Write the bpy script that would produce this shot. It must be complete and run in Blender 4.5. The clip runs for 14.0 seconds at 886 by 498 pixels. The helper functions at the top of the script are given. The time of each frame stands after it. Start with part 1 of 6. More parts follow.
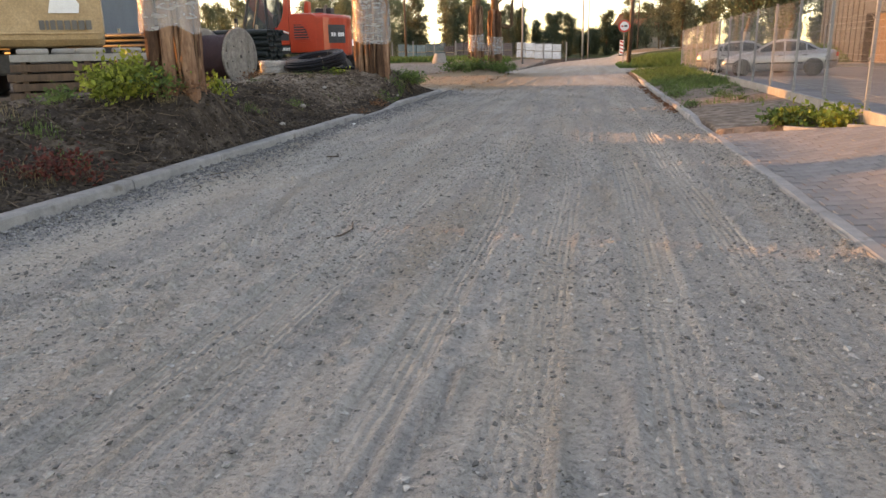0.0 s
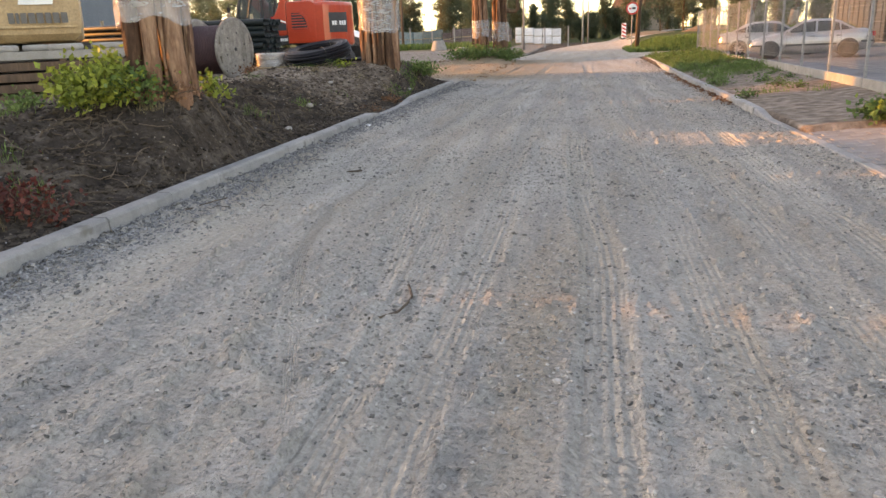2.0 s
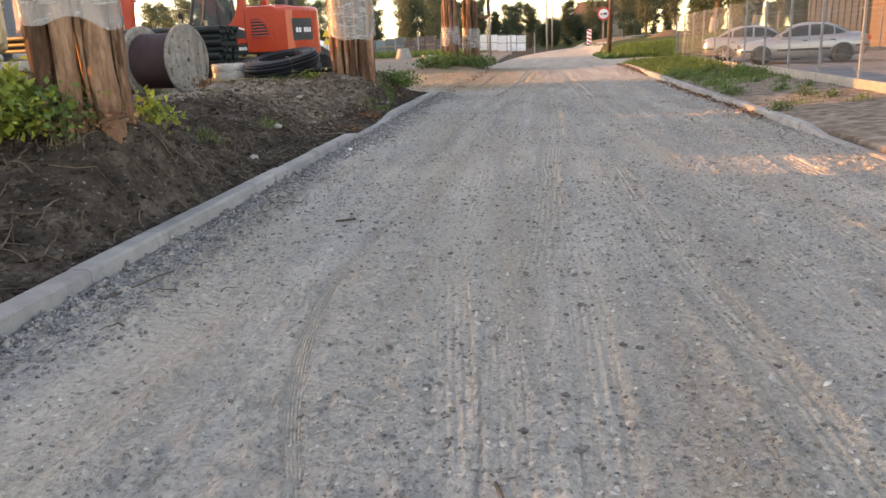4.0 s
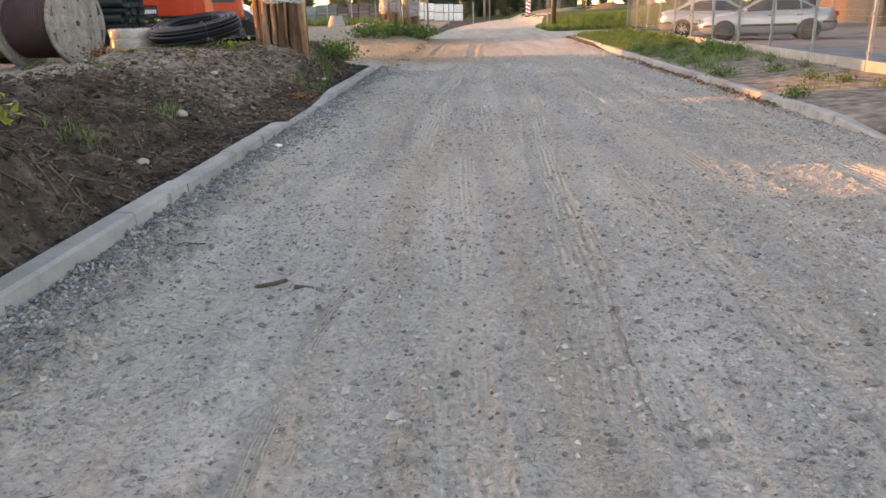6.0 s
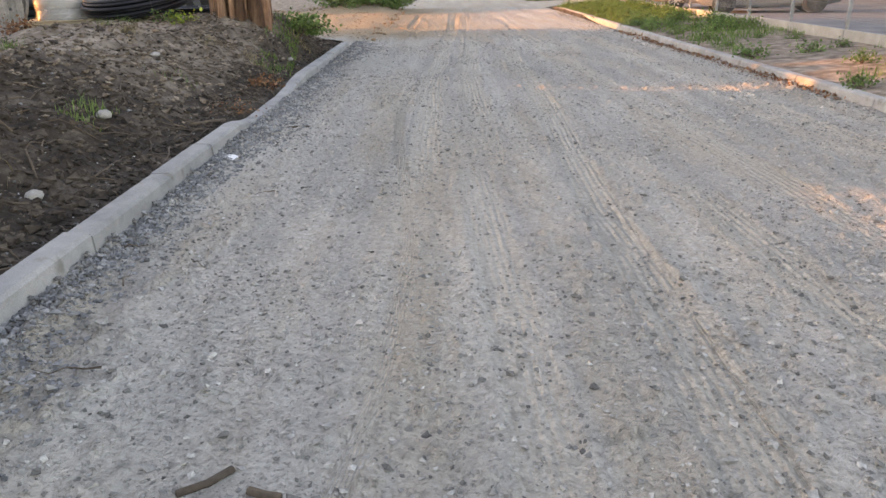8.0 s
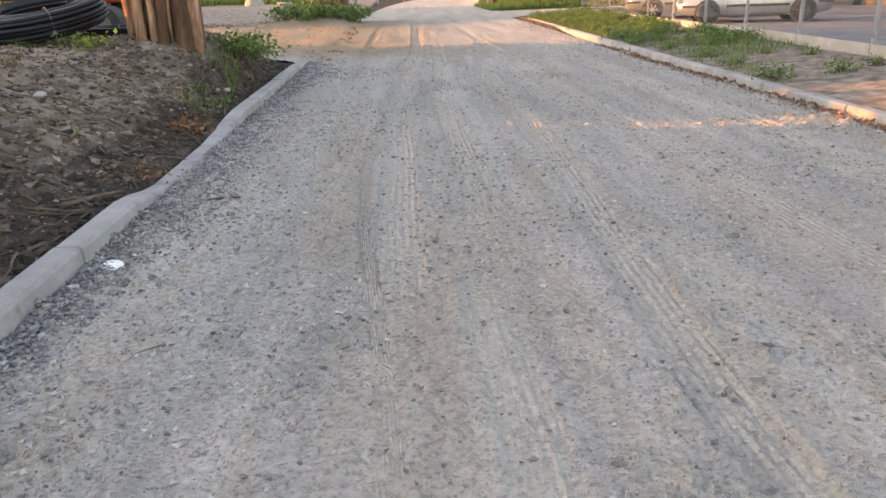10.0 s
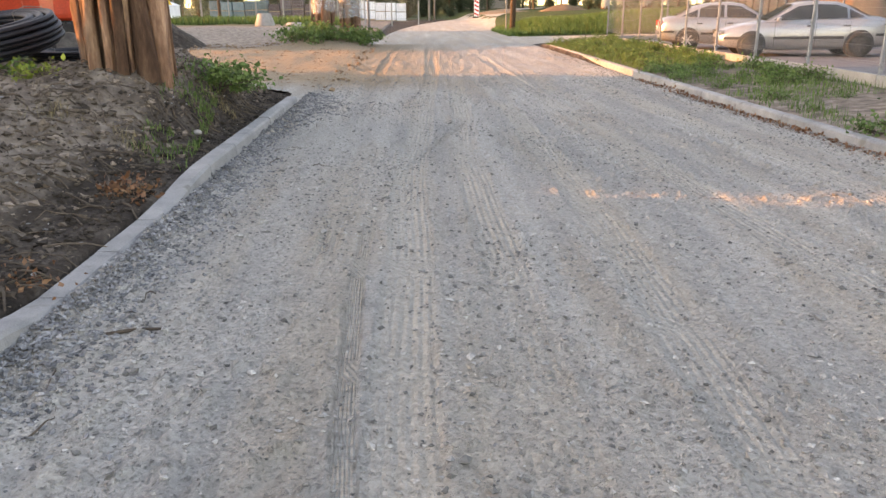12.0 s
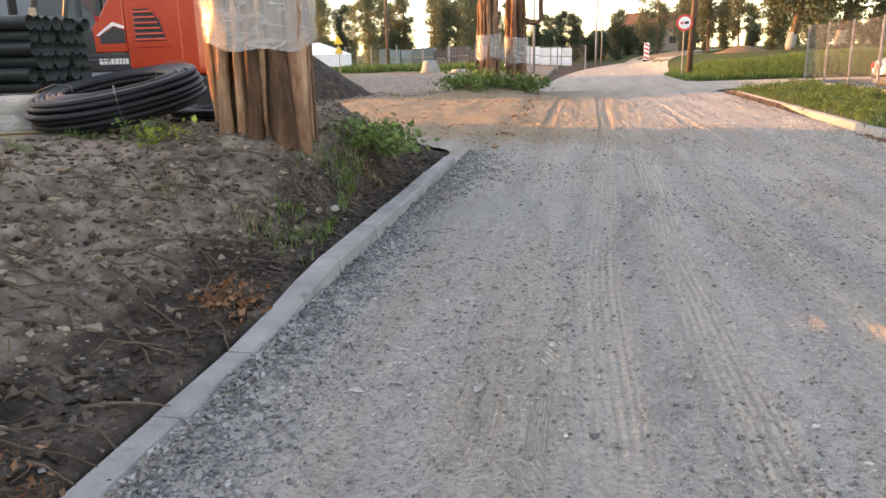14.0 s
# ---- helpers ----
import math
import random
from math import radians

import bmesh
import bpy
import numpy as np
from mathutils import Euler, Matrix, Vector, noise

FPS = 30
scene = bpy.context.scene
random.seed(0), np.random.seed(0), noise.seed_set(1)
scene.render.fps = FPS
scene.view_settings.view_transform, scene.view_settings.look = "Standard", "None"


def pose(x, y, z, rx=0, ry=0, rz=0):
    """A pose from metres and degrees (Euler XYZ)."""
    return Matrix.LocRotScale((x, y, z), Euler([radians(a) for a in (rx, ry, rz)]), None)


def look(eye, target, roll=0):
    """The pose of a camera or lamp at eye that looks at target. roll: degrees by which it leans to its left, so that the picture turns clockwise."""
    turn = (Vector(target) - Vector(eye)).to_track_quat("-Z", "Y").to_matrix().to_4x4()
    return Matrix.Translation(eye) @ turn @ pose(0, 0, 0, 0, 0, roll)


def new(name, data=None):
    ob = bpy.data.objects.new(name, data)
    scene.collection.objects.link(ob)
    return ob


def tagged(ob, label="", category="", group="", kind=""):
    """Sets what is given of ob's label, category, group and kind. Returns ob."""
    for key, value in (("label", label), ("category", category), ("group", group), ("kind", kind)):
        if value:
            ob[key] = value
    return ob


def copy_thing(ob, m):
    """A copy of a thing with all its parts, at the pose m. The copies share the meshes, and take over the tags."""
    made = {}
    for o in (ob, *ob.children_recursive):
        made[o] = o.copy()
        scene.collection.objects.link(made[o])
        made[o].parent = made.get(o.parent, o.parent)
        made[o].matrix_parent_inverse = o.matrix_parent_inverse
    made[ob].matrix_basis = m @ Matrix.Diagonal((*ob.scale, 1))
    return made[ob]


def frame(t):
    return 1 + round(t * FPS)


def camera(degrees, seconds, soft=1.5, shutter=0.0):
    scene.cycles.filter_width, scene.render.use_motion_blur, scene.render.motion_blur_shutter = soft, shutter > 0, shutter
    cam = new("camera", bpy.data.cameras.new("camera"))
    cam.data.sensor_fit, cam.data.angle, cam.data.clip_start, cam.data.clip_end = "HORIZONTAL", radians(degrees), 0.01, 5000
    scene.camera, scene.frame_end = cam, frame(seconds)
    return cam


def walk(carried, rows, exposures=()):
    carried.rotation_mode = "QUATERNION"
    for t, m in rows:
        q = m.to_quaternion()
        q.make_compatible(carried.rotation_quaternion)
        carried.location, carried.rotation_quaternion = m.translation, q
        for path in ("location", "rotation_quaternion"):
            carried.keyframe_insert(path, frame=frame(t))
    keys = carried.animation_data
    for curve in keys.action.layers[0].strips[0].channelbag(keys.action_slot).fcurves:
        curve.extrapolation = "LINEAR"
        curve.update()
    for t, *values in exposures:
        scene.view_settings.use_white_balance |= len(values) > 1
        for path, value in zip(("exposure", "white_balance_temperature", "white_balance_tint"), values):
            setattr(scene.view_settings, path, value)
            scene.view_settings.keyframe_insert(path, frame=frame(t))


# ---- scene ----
cam = camera(61.5, 14.0)
METRES, EYE, TILT, LEAN, TURN = 15.464, 1.5, 0.0, 0.0, 11.1
ROWS = [
    (0.0, 0.0, 0.0, 0.0, -0.29, -15.02, 1.08),
    (0.5, -0.0053, 0.0311, -0.0014, -0.07, -16.21, 1.0),
    (1.0, -0.0174, 0.0599, -0.0002, -0.17, -16.69, 1.23),
    (1.5, -0.0327, 0.0919, 0.0038, -0.41, -16.57, 1.58),
    (2.0, -0.0391, 0.1278, 0.0032, -0.88, -16.0, 2.15),
    (2.5, -0.0492, 0.1637, 0.0022, -1.48, -15.67, 2.58),
    (3.0, -0.0559, 0.1982, 0.0031, -2.1, -15.47, 2.68),
    (5.5, -0.0823, 0.3973, 0.0026, -7.73, -16.3, 1.85),
    (6.0, -0.0784, 0.4386, 0.0009, -8.97, -17.94, 1.39),
    (6.5, -0.0793, 0.4763, 0.0004, -9.81, -19.35, 0.89),
    (7.0, -0.0786, 0.5082, -0.0003, -10.4, -20.27, 0.72),
    (9.5, -0.0707, 0.6825, 0.0052, -13.43, -19.93, 1.53),
    (10.0, -0.059, 0.7188, 0.0039, -14.49, -19.7, 1.48),
    (10.5, -0.0529, 0.7533, 0.0032, -15.09, -19.32, 1.36),
    (11.0, -0.044, 0.7899, 0.0047, -15.0, -18.86, 1.0),
    (11.5, -0.0318, 0.8248, 0.0057, -14.41, -18.46, 0.62),
    (12.0, -0.031, 0.8577, 0.0043, -13.43, -18.09, 0.34),
    (12.5, -0.0271, 0.8863, 0.0025, -12.51, -17.67, 0.18),
    (13.0, -0.0195, 0.9195, 0.0044, -11.07, -17.04, 0.38),
    (13.5, -0.0206, 0.954, 0.0049, -9.73, -16.38, 0.7),
    (14.0, -0.0219, 0.9806, 0.0073, -1.37, -14.73, 1.37),
]
walk(cam, [(t, pose(0, 0, EYE, TILT, LEAN, TURN) @ pose(METRES * x, METRES * y, METRES * z, 90 + pitch, roll, yaw)) for t, x, y, z, yaw, pitch, roll in ROWS],
     exposures=[(0.0, 2.48, 10300, 24), (0.6, 2.62, 10300, 24), (1.5, 2.78, 10300, 24), (3.0, 2.83, 10300, 24), (6.0, 2.93, 10300, 24), (7.0, 3.06, 10300, 24), (9.5, 3.15, 10300, 24), (11.0, 3.17, 10300, 24), (12.5, 3.17, 10300, 24), (14.0, 3.1, 10200, 24)])

# ---- light: low evening sun from the yard side, wide hazy sky ----
SUN_EL = 9.0
world = bpy.data.worlds.new("evening_sky")
scene.world = world
world.use_nodes = True
wn = world.node_tree
sky = wn.nodes.new("ShaderNodeTexSky")
sky.sky_type = "NISHITA"
sky.sun_disc = False
sky.sun_elevation = radians(SUN_EL)
sky.sun_rotation = radians(277.4)
sky.air_density, sky.dust_density, sky.ozone_density = 0.66, 0.45, 0.7
bg = wn.nodes["Background"]
bg.inputs["Strength"].default_value = 0.15
wn.links.new(sky.outputs["Color"], bg.inputs["Color"])
sun = new("sun", bpy.data.lights.new("sun", "SUN"))
sun.data.energy, sun.data.angle, sun.data.color = 1.45, radians(0.53), (1.0, 0.50, 0.17)
sun.matrix_world = look((-60, 7.8, 60 * math.tan(radians(SUN_EL))), (0, 0, 0))

# ---- materials ----
def material(name, colors, scale=6.0, rough=0.85, bump=0.3, bump_scale=60.0, metal=0.0, spots=None, stretch=(1, 1, 1),
             vary=0.0, spec=0.4, coords="Object", detail=8.0, dist=0.01, coat=0.0):
    """A procedural surface: a ramp of colours over two scales of noise, fine relief, and lighter or darker pieces."""
    m = bpy.data.materials.new(name)
    m.use_nodes = True
    n, l = m.node_tree.nodes, m.node_tree.links
    b = n["Principled BSDF"]
    tc = n.new("ShaderNodeTexCoord")
    mp = n.new("ShaderNodeMapping")
    mp.inputs["Scale"].default_value = stretch
    l.new(tc.outputs[coords], mp.inputs["Vector"])
    big = n.new("ShaderNodeTexNoise")
    big.inputs["Scale"].default_value, big.inputs["Detail"].default_value = scale, detail
    big.inputs["Roughness"].default_value = 0.65
    l.new(mp.outputs[0], big.inputs["Vector"])
    ramp = n.new("ShaderNodeValToRGB")
    e = ramp.color_ramp.elements
    while len(e) < len(colors):
        e.new(0.5)
    for i, c in enumerate(colors):
        e[i].position = 0.3 + 0.4 * i / max(1, len(colors) - 1)
        e[i].color = (*c, 1)
    l.new(big.outputs["Fac"], ramp.inputs["Fac"])
    out = ramp.outputs["Color"]
    fine = n.new("ShaderNodeTexNoise")
    fine.inputs["Scale"].default_value, fine.inputs["Detail"].default_value = bump_scale, 6.0
    l.new(mp.outputs[0], fine.inputs["Vector"])
    ov = n.new("ShaderNodeMix")
    ov.data_type, ov.blend_type = "RGBA", "OVERLAY"
    ov.inputs[0].default_value = 0.45
    l.new(out, ov.inputs[6])
    l.new(fine.outputs["Fac"], ov.inputs[7])
    out = ov.outputs[2]
    if spots:
        (sc, col, amount) = spots
        vor = n.new("ShaderNodeTexNoise")
        vor.inputs["Scale"].default_value, vor.inputs["Detail"].default_value = sc, 3.0
        l.new(mp.outputs[0], vor.inputs["Vector"])
        r2 = n.new("ShaderNodeValToRGB")
        r2.color_ramp.elements[0].position, r2.color_ramp.elements[1].position = 0.62 - amount, 0.72 - amount
        l.new(vor.outputs["Fac"], r2.inputs["Fac"])
        mx = n.new("ShaderNodeMix")
        mx.data_type = "RGBA"
        l.new(r2.outputs["Color"], mx.inputs[0])
        l.new(out, mx.inputs[6])
        mx.inputs[7].default_value = (*col, 1)
        out = mx.outputs[2]
    if vary:
        oi = n.new("ShaderNodeObjectInfo")
        ge = n.new("ShaderNodeNewGeometry")
        ad = n.new("ShaderNodeMath")
        ad.operation = "ADD"
        l.new(oi.outputs["Random"], ad.inputs[0])
        l.new(ge.outputs["Random Per Island"], ad.inputs[1])
        fr = n.new("ShaderNodeMath")
        fr.operation = "FRACT"
        l.new(ad.outputs[0], fr.inputs[0])
        mr = n.new("ShaderNodeMapRange")
        mr.inputs["To Min"].default_value, mr.inputs["To Max"].default_value = 1 - vary, 1 + vary
        l.new(fr.outputs[0], mr.inputs["Value"])
        hs = n.new("ShaderNodeHueSaturation")
        l.new(mr.outputs[0], hs.inputs["Value"])
        l.new(out, hs.inputs["Color"])
        out = hs.outputs[0]
    l.new(out, b.inputs["Base Color"])
    b.inputs["Roughness"].default_value, b.inputs["Metallic"].default_value = rough, metal
    b.inputs["Specular IOR Level"].default_value = spec
    b.inputs["Coat Weight"].default_value = coat
    if bump:
        bp = n.new("ShaderNodeBump")
        bp.inputs["Strength"].default_value, bp.inputs["Distance"].default_value = bump, dist
        l.new(fine.outputs["Fac"], bp.inputs["Height"])
        l.new(bp.outputs[0], b.inputs["Normal"])
    return m


def leafy(name, colors, vary=0.35, trans=0.25):
    """Leaves: colour by piece, a little light coming through."""
    m = material(name, colors, scale=3.0, rough=0.6, bump=0.0, bump_scale=30, vary=vary, spec=0.3)
    n, l = m.node_tree.nodes, m.node_tree.links
    b = n["Principled BSDF"]
    t = n.new("ShaderNodeBsdfTranslucent")
    l.new(b.inputs["Base Color"].links[0].from_socket, t.inputs["Color"])
    mix = n.new("ShaderNodeMixShader")
    mix.inputs[0].default_value = trans
    l.new(b.outputs[0], mix.inputs[1])
    l.new(t.outputs[0], mix.inputs[2])
    l.new(mix.outputs[0], n["Material Output"].inputs["Surface"])
    return m


def see_through(name, color, clear, rough=0.1, wrinkle=0.0, wscale=20.0, stretch=(1, 1, 1), spread=0.25):
    """Thin clear sheet: part lets through, part gloss and milky film."""
    m = bpy.data.materials.new(name)
    m.use_nodes = True
    n, l = m.node_tree.nodes, m.node_tree.links
    b = n["Principled BSDF"]
    b.inputs["Base Color"].default_value = (*color, 1)
    b.inputs["Roughness"].default_value = rough
    tr = n.new("ShaderNodeBsdfTransparent")
    mix = n.new("ShaderNodeMixShader")
    mix.inputs[0].default_value = 1 - clear
    l.new(tr.outputs[0], mix.inputs[1])
    l.new(b.outputs[0], mix.inputs[2])
    l.new(mix.outputs[0], n["Material Output"].inputs["Surface"])
    if wrinkle:
        tc = n.new("ShaderNodeTexCoord")
        mp = n.new("ShaderNodeMapping")
        mp.inputs["Scale"].default_value = stretch
        no = n.new("ShaderNodeTexNoise")
        no.inputs["Scale"].default_value, no.inputs["Detail"].default_value = wscale, 5
        no.inputs["Distortion"].default_value = 1.2
        l.new(tc.outputs["Object"], mp.inputs[0])
        l.new(mp.outputs[0], no.inputs["Vector"])
        bp = n.new("ShaderNodeBump")
        bp.inputs["Strength"].default_value, bp.inputs["Distance"].default_value = wrinkle, 0.02
        l.new(no.outputs["Fac"], bp.inputs["Height"])
        l.new(bp.outputs[0], b.inputs["Normal"])
        mr = n.new("ShaderNodeMapRange")
        mr.inputs["From Min"].default_value, mr.inputs["From Max"].default_value = 0.3, 0.7
        mr.inputs["To Min"].default_value, mr.inputs["To Max"].default_value = max(0, 1 - clear - spread), min(1, 1 - clear + spread)
        l.new(no.outputs["Fac"], mr.inputs["Value"])
        l.new(mr.outputs[0], mix.inputs[0])
    return m


def road_material():
    """Dusty crushed-stone road: pale dust and browner bands drawn out along the way, fine grit, smoother wheel tracks."""
    m = bpy.data.materials.new("road_grit")
    m.use_nodes = True
    n, l = m.node_tree.nodes, m.node_tree.links
    b = n["Principled BSDF"]
    b.inputs["Roughness"].default_value, b.inputs["Specular IOR Level"].default_value = 0.95, 0.15
    tc = n.new("ShaderNodeTexCoord")
    sep = n.new("ShaderNodeSeparateXYZ")
    l.new(tc.outputs["Object"], sep.inputs[0])

    def cloud(scale, detail, stretch=(1, 1, 1), rough=0.6, shift=0.0):
        mp = n.new("ShaderNodeMapping")
        mp.inputs["Scale"].default_value, mp.inputs["Location"].default_value = stretch, (shift, shift, 0)
        l.new(tc.outputs["Object"], mp.inputs["Vector"])
        no = n.new("ShaderNodeTexNoise")
        no.inputs["Scale"].default_value, no.inputs["Detail"].default_value, no.inputs["Roughness"].default_value = scale, detail, rough
        l.new(mp.outputs[0], no.inputs["Vector"])
        return no.outputs["Fac"]

    def calc(op, a, c=None):
        k = n.new("ShaderNodeMath")
        k.operation = op
        for i, v in ((0, a), (1, c)):
            if isinstance(v, (int, float)):
                k.inputs[i].default_value = v
            elif v is not None:
                l.new(v, k.inputs[i])
        return k.outputs[0]

    def span(v, lo, hi, top=1.0):
        k = n.new("ShaderNodeMapRange")
        k.inputs["From Min"].default_value, k.inputs["From Max"].default_value, k.inputs["To Max"].default_value = lo, hi, top
        l.new(v, k.inputs["Value"])
        return k.outputs[0]

    def blend(fac, a, c, how="MIX"):
        k = n.new("ShaderNodeMix")
        k.data_type, k.blend_type = "RGBA", how
        for i, v in ((0, fac), (6, a), (7, c)):
            if isinstance(v, tuple):
                k.inputs[i].default_value = (*v, 1)
            elif isinstance(v, (int, float)):
                k.inputs[i].default_value = v
            else:
                l.new(v, k.inputs[i])
        return k.outputs[2]

    def layer(name):
        at = n.new("ShaderNodeAttribute")
        at.attribute_name = name
        return at.outputs["Fac"]
    drawn = cloud(1.5, 5, (1.3, 0.10, 1))
    patch = cloud(0.9, 5, (1, 0.45, 1), shift=7.0)
    brown = cloud(1.9, 5, (1.1, 0.13, 1), shift=31.0)
    grain, crumbs, fine = cloud(26, 6, rough=0.75), cloud(48, 2, shift=11.0), cloud(85, 5, rough=0.7)
    col = blend(span(drawn, 0.35, 0.65), (0.30, 0.289, 0.268), (0.455, 0.43, 0.388))
    col = blend(span(patch, 0.45, 0.70, 0.5), col, (0.285, 0.277, 0.262))
    col = blend(span(brown, 0.46, 0.70, 0.75), col, (0.35, 0.295, 0.232))
    col = blend(calc("MULTIPLY", layer("wear"), 0.7), col, (0.46, 0.417, 0.352))
    col = blend(layer("sand"), col, (0.31, 0.235, 0.16))
    # grain and specks: colour contrast raised where relief shading falls short
    col = blend(0.7, col, grain, "OVERLAY")
    col = blend(calc("MULTIPLY", span(crumbs, 0.60, 0.67, 0.5), calc("SUBTRACT", 1.0, layer("wear"))), col, (0.155, 0.148, 0.138))
    col = blend(span(crumbs, 0.36, 0.28, 0.35), col, (0.52, 0.505, 0.47))
    l.new(col, b.inputs["Base Color"])
    # fine relief, and the tread of the tyres: ribs along the track and lugs across it
    rib, gate = layer("rib"), layer("gate")
    rough_bit = calc("ADD", calc("MULTIPLY", grain, 0.022), calc("MULTIPLY", fine, 0.008))
    rough_bit = calc("ADD", rough_bit, calc("MULTIPLY", span(crumbs, 0.54, 0.66), 0.012))
    ribs = calc("SINE", calc("MULTIPLY", rib, 17.0))
    lugs = calc("SINE", calc("ADD", calc("MULTIPLY", sep.outputs["Y"], 95.0), calc("MULTIPLY", rib, 9.0)))
    pick = calc("GREATER_THAN", cloud(1.3, 2), 0.56)
    tread = calc("ADD", calc("MULTIPLY", ribs, calc("SUBTRACT", 1.0, calc("MULTIPLY", pick, 0.8))), calc("MULTIPLY", lugs, pick))
    bp = n.new("ShaderNodeBump")
    bp.inputs["Strength"].default_value, bp.inputs["Distance"].default_value = 1.0, 1.0
    l.new(calc("ADD", rough_bit, calc("MULTIPLY", calc("MULTIPLY", tread, gate), 0.007)), bp.inputs["Height"])
    l.new(bp.outputs[0], b.inputs["Normal"])
    return m


def ground_material():
    """The ground sheet: dark soil of the bank, sand, grass cover and asphalt by vertex layers."""
    m = material("soil", [(0.018, 0.0145, 0.0125), (0.050, 0.040, 0.033), (0.13, 0.107, 0.088)], scale=2.6, rough=0.95, bump=1.0, bump_scale=26,
                 spots=(22.0, (0.20, 0.165, 0.13), -0.03), dist=0.03, spec=0.1)
    n, l = m.node_tree.nodes, m.node_tree.links
    b = n["Principled BSDF"]
    tc = n.new("ShaderNodeTexCoord")
    out = b.inputs["Base Color"].links[0].from_socket
    for attr, lo, hi, sc in (("sand", (0.165, 0.128, 0.102), (0.315, 0.26, 0.213), 5.0), ("grass", (0.03, 0.045, 0.014), (0.075, 0.09, 0.03), 5.0)):
        no = n.new("ShaderNodeTexNoise")
        no.inputs["Scale"].default_value, no.inputs["Detail"].default_value = sc, 8
        l.new(tc.outputs["Object"], no.inputs["Vector"])
        rp = n.new("ShaderNodeValToRGB")
        rp.color_ramp.elements[0].position, rp.color_ramp.elements[1].position = 0.35, 0.65
        rp.color_ramp.elements[0].color, rp.color_ramp.elements[1].color = (*lo, 1), (*hi, 1)
        l.new(no.outputs["Fac"], rp.inputs["Fac"])
        at = n.new("ShaderNodeAttribute")
        at.attribute_name = attr
        ad = n.new("ShaderNodeMath")
        ad.operation = "MULTIPLY_ADD"
        ad.use_clamp = True
        l.new(no.outputs["Fac"], ad.inputs[0])
        ad.inputs[1].default_value = 0.9
        sh = n.new("ShaderNodeMath")
        sh.operation = "MULTIPLY_ADD"
        l.new(at.outputs["Fac"], sh.inputs[0])
        sh.inputs[1].default_value, sh.inputs[2].default_value = 2.2, -1.1
        l.new(sh.outputs[0], ad.inputs[2])
        mx = n.new("ShaderNodeMix")
        mx.data_type = "RGBA"
        l.new(ad.outputs[0], mx.inputs[0])
        l.new(out, mx.inputs[6])
        l.new(rp.outputs["Color"], mx.inputs[7])
        out = mx.outputs[2]
    l.new(out, b.inputs["Base Color"])
    return m


M_road = road_material()
M_ground = ground_material()
M_stone = material("road_stones", [(0.15, 0.145, 0.134), (0.25, 0.24, 0.222), (0.38, 0.365, 0.333)], scale=7, rough=0.95, bump=0.4, bump_scale=90, vary=0.55, spec=0.15)
M_gravel = material("blue_grey_gravel", [(0.10, 0.105, 0.11), (0.19, 0.19, 0.19), (0.30, 0.29, 0.28)], scale=9, rough=0.9, bump=0.4, bump_scale=90, vary=0.45, spec=0.2)
M_clod = material("soil_clods", [(0.022, 0.0175, 0.0145), (0.055, 0.044, 0.035), (0.115, 0.093, 0.075)], scale=4, rough=0.95, bump=0.8, bump_scale=50, vary=0.35, spec=0.1)
M_paleclod = material("pale_soil_clods", [(0.07, 0.054, 0.043), (0.15, 0.118, 0.092), (0.25, 0.20, 0.16)], scale=4, rough=0.95, bump=0.8, bump_scale=50, vary=0.4, spec=0.1)
M_sandclod = material("sand_clods", [(0.19, 0.12, 0.075), (0.29, 0.20, 0.13)], scale=4, rough=0.95, bump=0.8, bump_scale=50, vary=0.3, spec=0.1)
M_kerb = material("kerb_concrete", [(0.19, 0.19, 0.188), (0.25, 0.247, 0.24), (0.31, 0.302, 0.29)], scale=3.5, rough=0.85, bump=0.35, bump_scale=140,
                  spots=(5.0, (0.17, 0.16, 0.145), -0.02), vary=0.10, dist=0.004, spec=0.3)
M_concrete = material("site_concrete", [(0.22, 0.208, 0.19), (0.32, 0.305, 0.28)], scale=4, rough=0.9, bump=0.4, bump_scale=80, vary=0.1)
M_asphalt = material("grey_asphalt", [(0.10, 0.10, 0.105), (0.145, 0.145, 0.15), (0.19, 0.185, 0.185)], scale=1.5, rough=0.9, bump=0.5, bump_scale=160, spec=0.3, dist=0.005)
M_paving = material("paving_blocks", [(0.15, 0.15, 0.155), (0.21, 0.208, 0.205)], scale=2.0, rough=0.9, bump=0.4, bump_scale=120, vary=0.12, dist=0.005)
M_bark = material("bark", [(0.06, 0.042, 0.03), (0.13, 0.085, 0.055), (0.24, 0.15, 0.09)], scale=9, rough=0.95, bump=1.0, bump_scale=28, stretch=(1, 1, 0.22), dist=0.03, spec=0.1)
M_slab = material("raw_slab_wood", [(0.07, 0.037, 0.026), (0.17, 0.092, 0.058), (0.34, 0.205, 0.13)], scale=5, rough=0.9, bump=1.0, bump_scale=34,
                  stretch=(1, 1, 0.22), spots=(9.0, (0.085, 0.045, 0.03), 0.02), vary=0.5, dist=0.03, spec=0.15)
M_greywood = material("weathered_wood", [(0.14, 0.13, 0.115), (0.21, 0.195, 0.175), (0.29, 0.27, 0.245)], scale=6, rough=0.9, bump=0.6, bump_scale=30, stretch=(0.15, 1, 1), vary=0.15)
M_wood = material("pale_timber", [(0.30, 0.22, 0.14), (0.46, 0.36, 0.24)], scale=6, rough=0.85, bump=0.5, bump_scale=40, stretch=(0.2, 1, 1), vary=0.15)
M_film = see_through("stretch_film", (0.62, 0.61, 0.60), 0.66, rough=0.22, wrinkle=0.45, wscale=5.0, stretch=(0.7, 0.7, 2.2), spread=0.09)
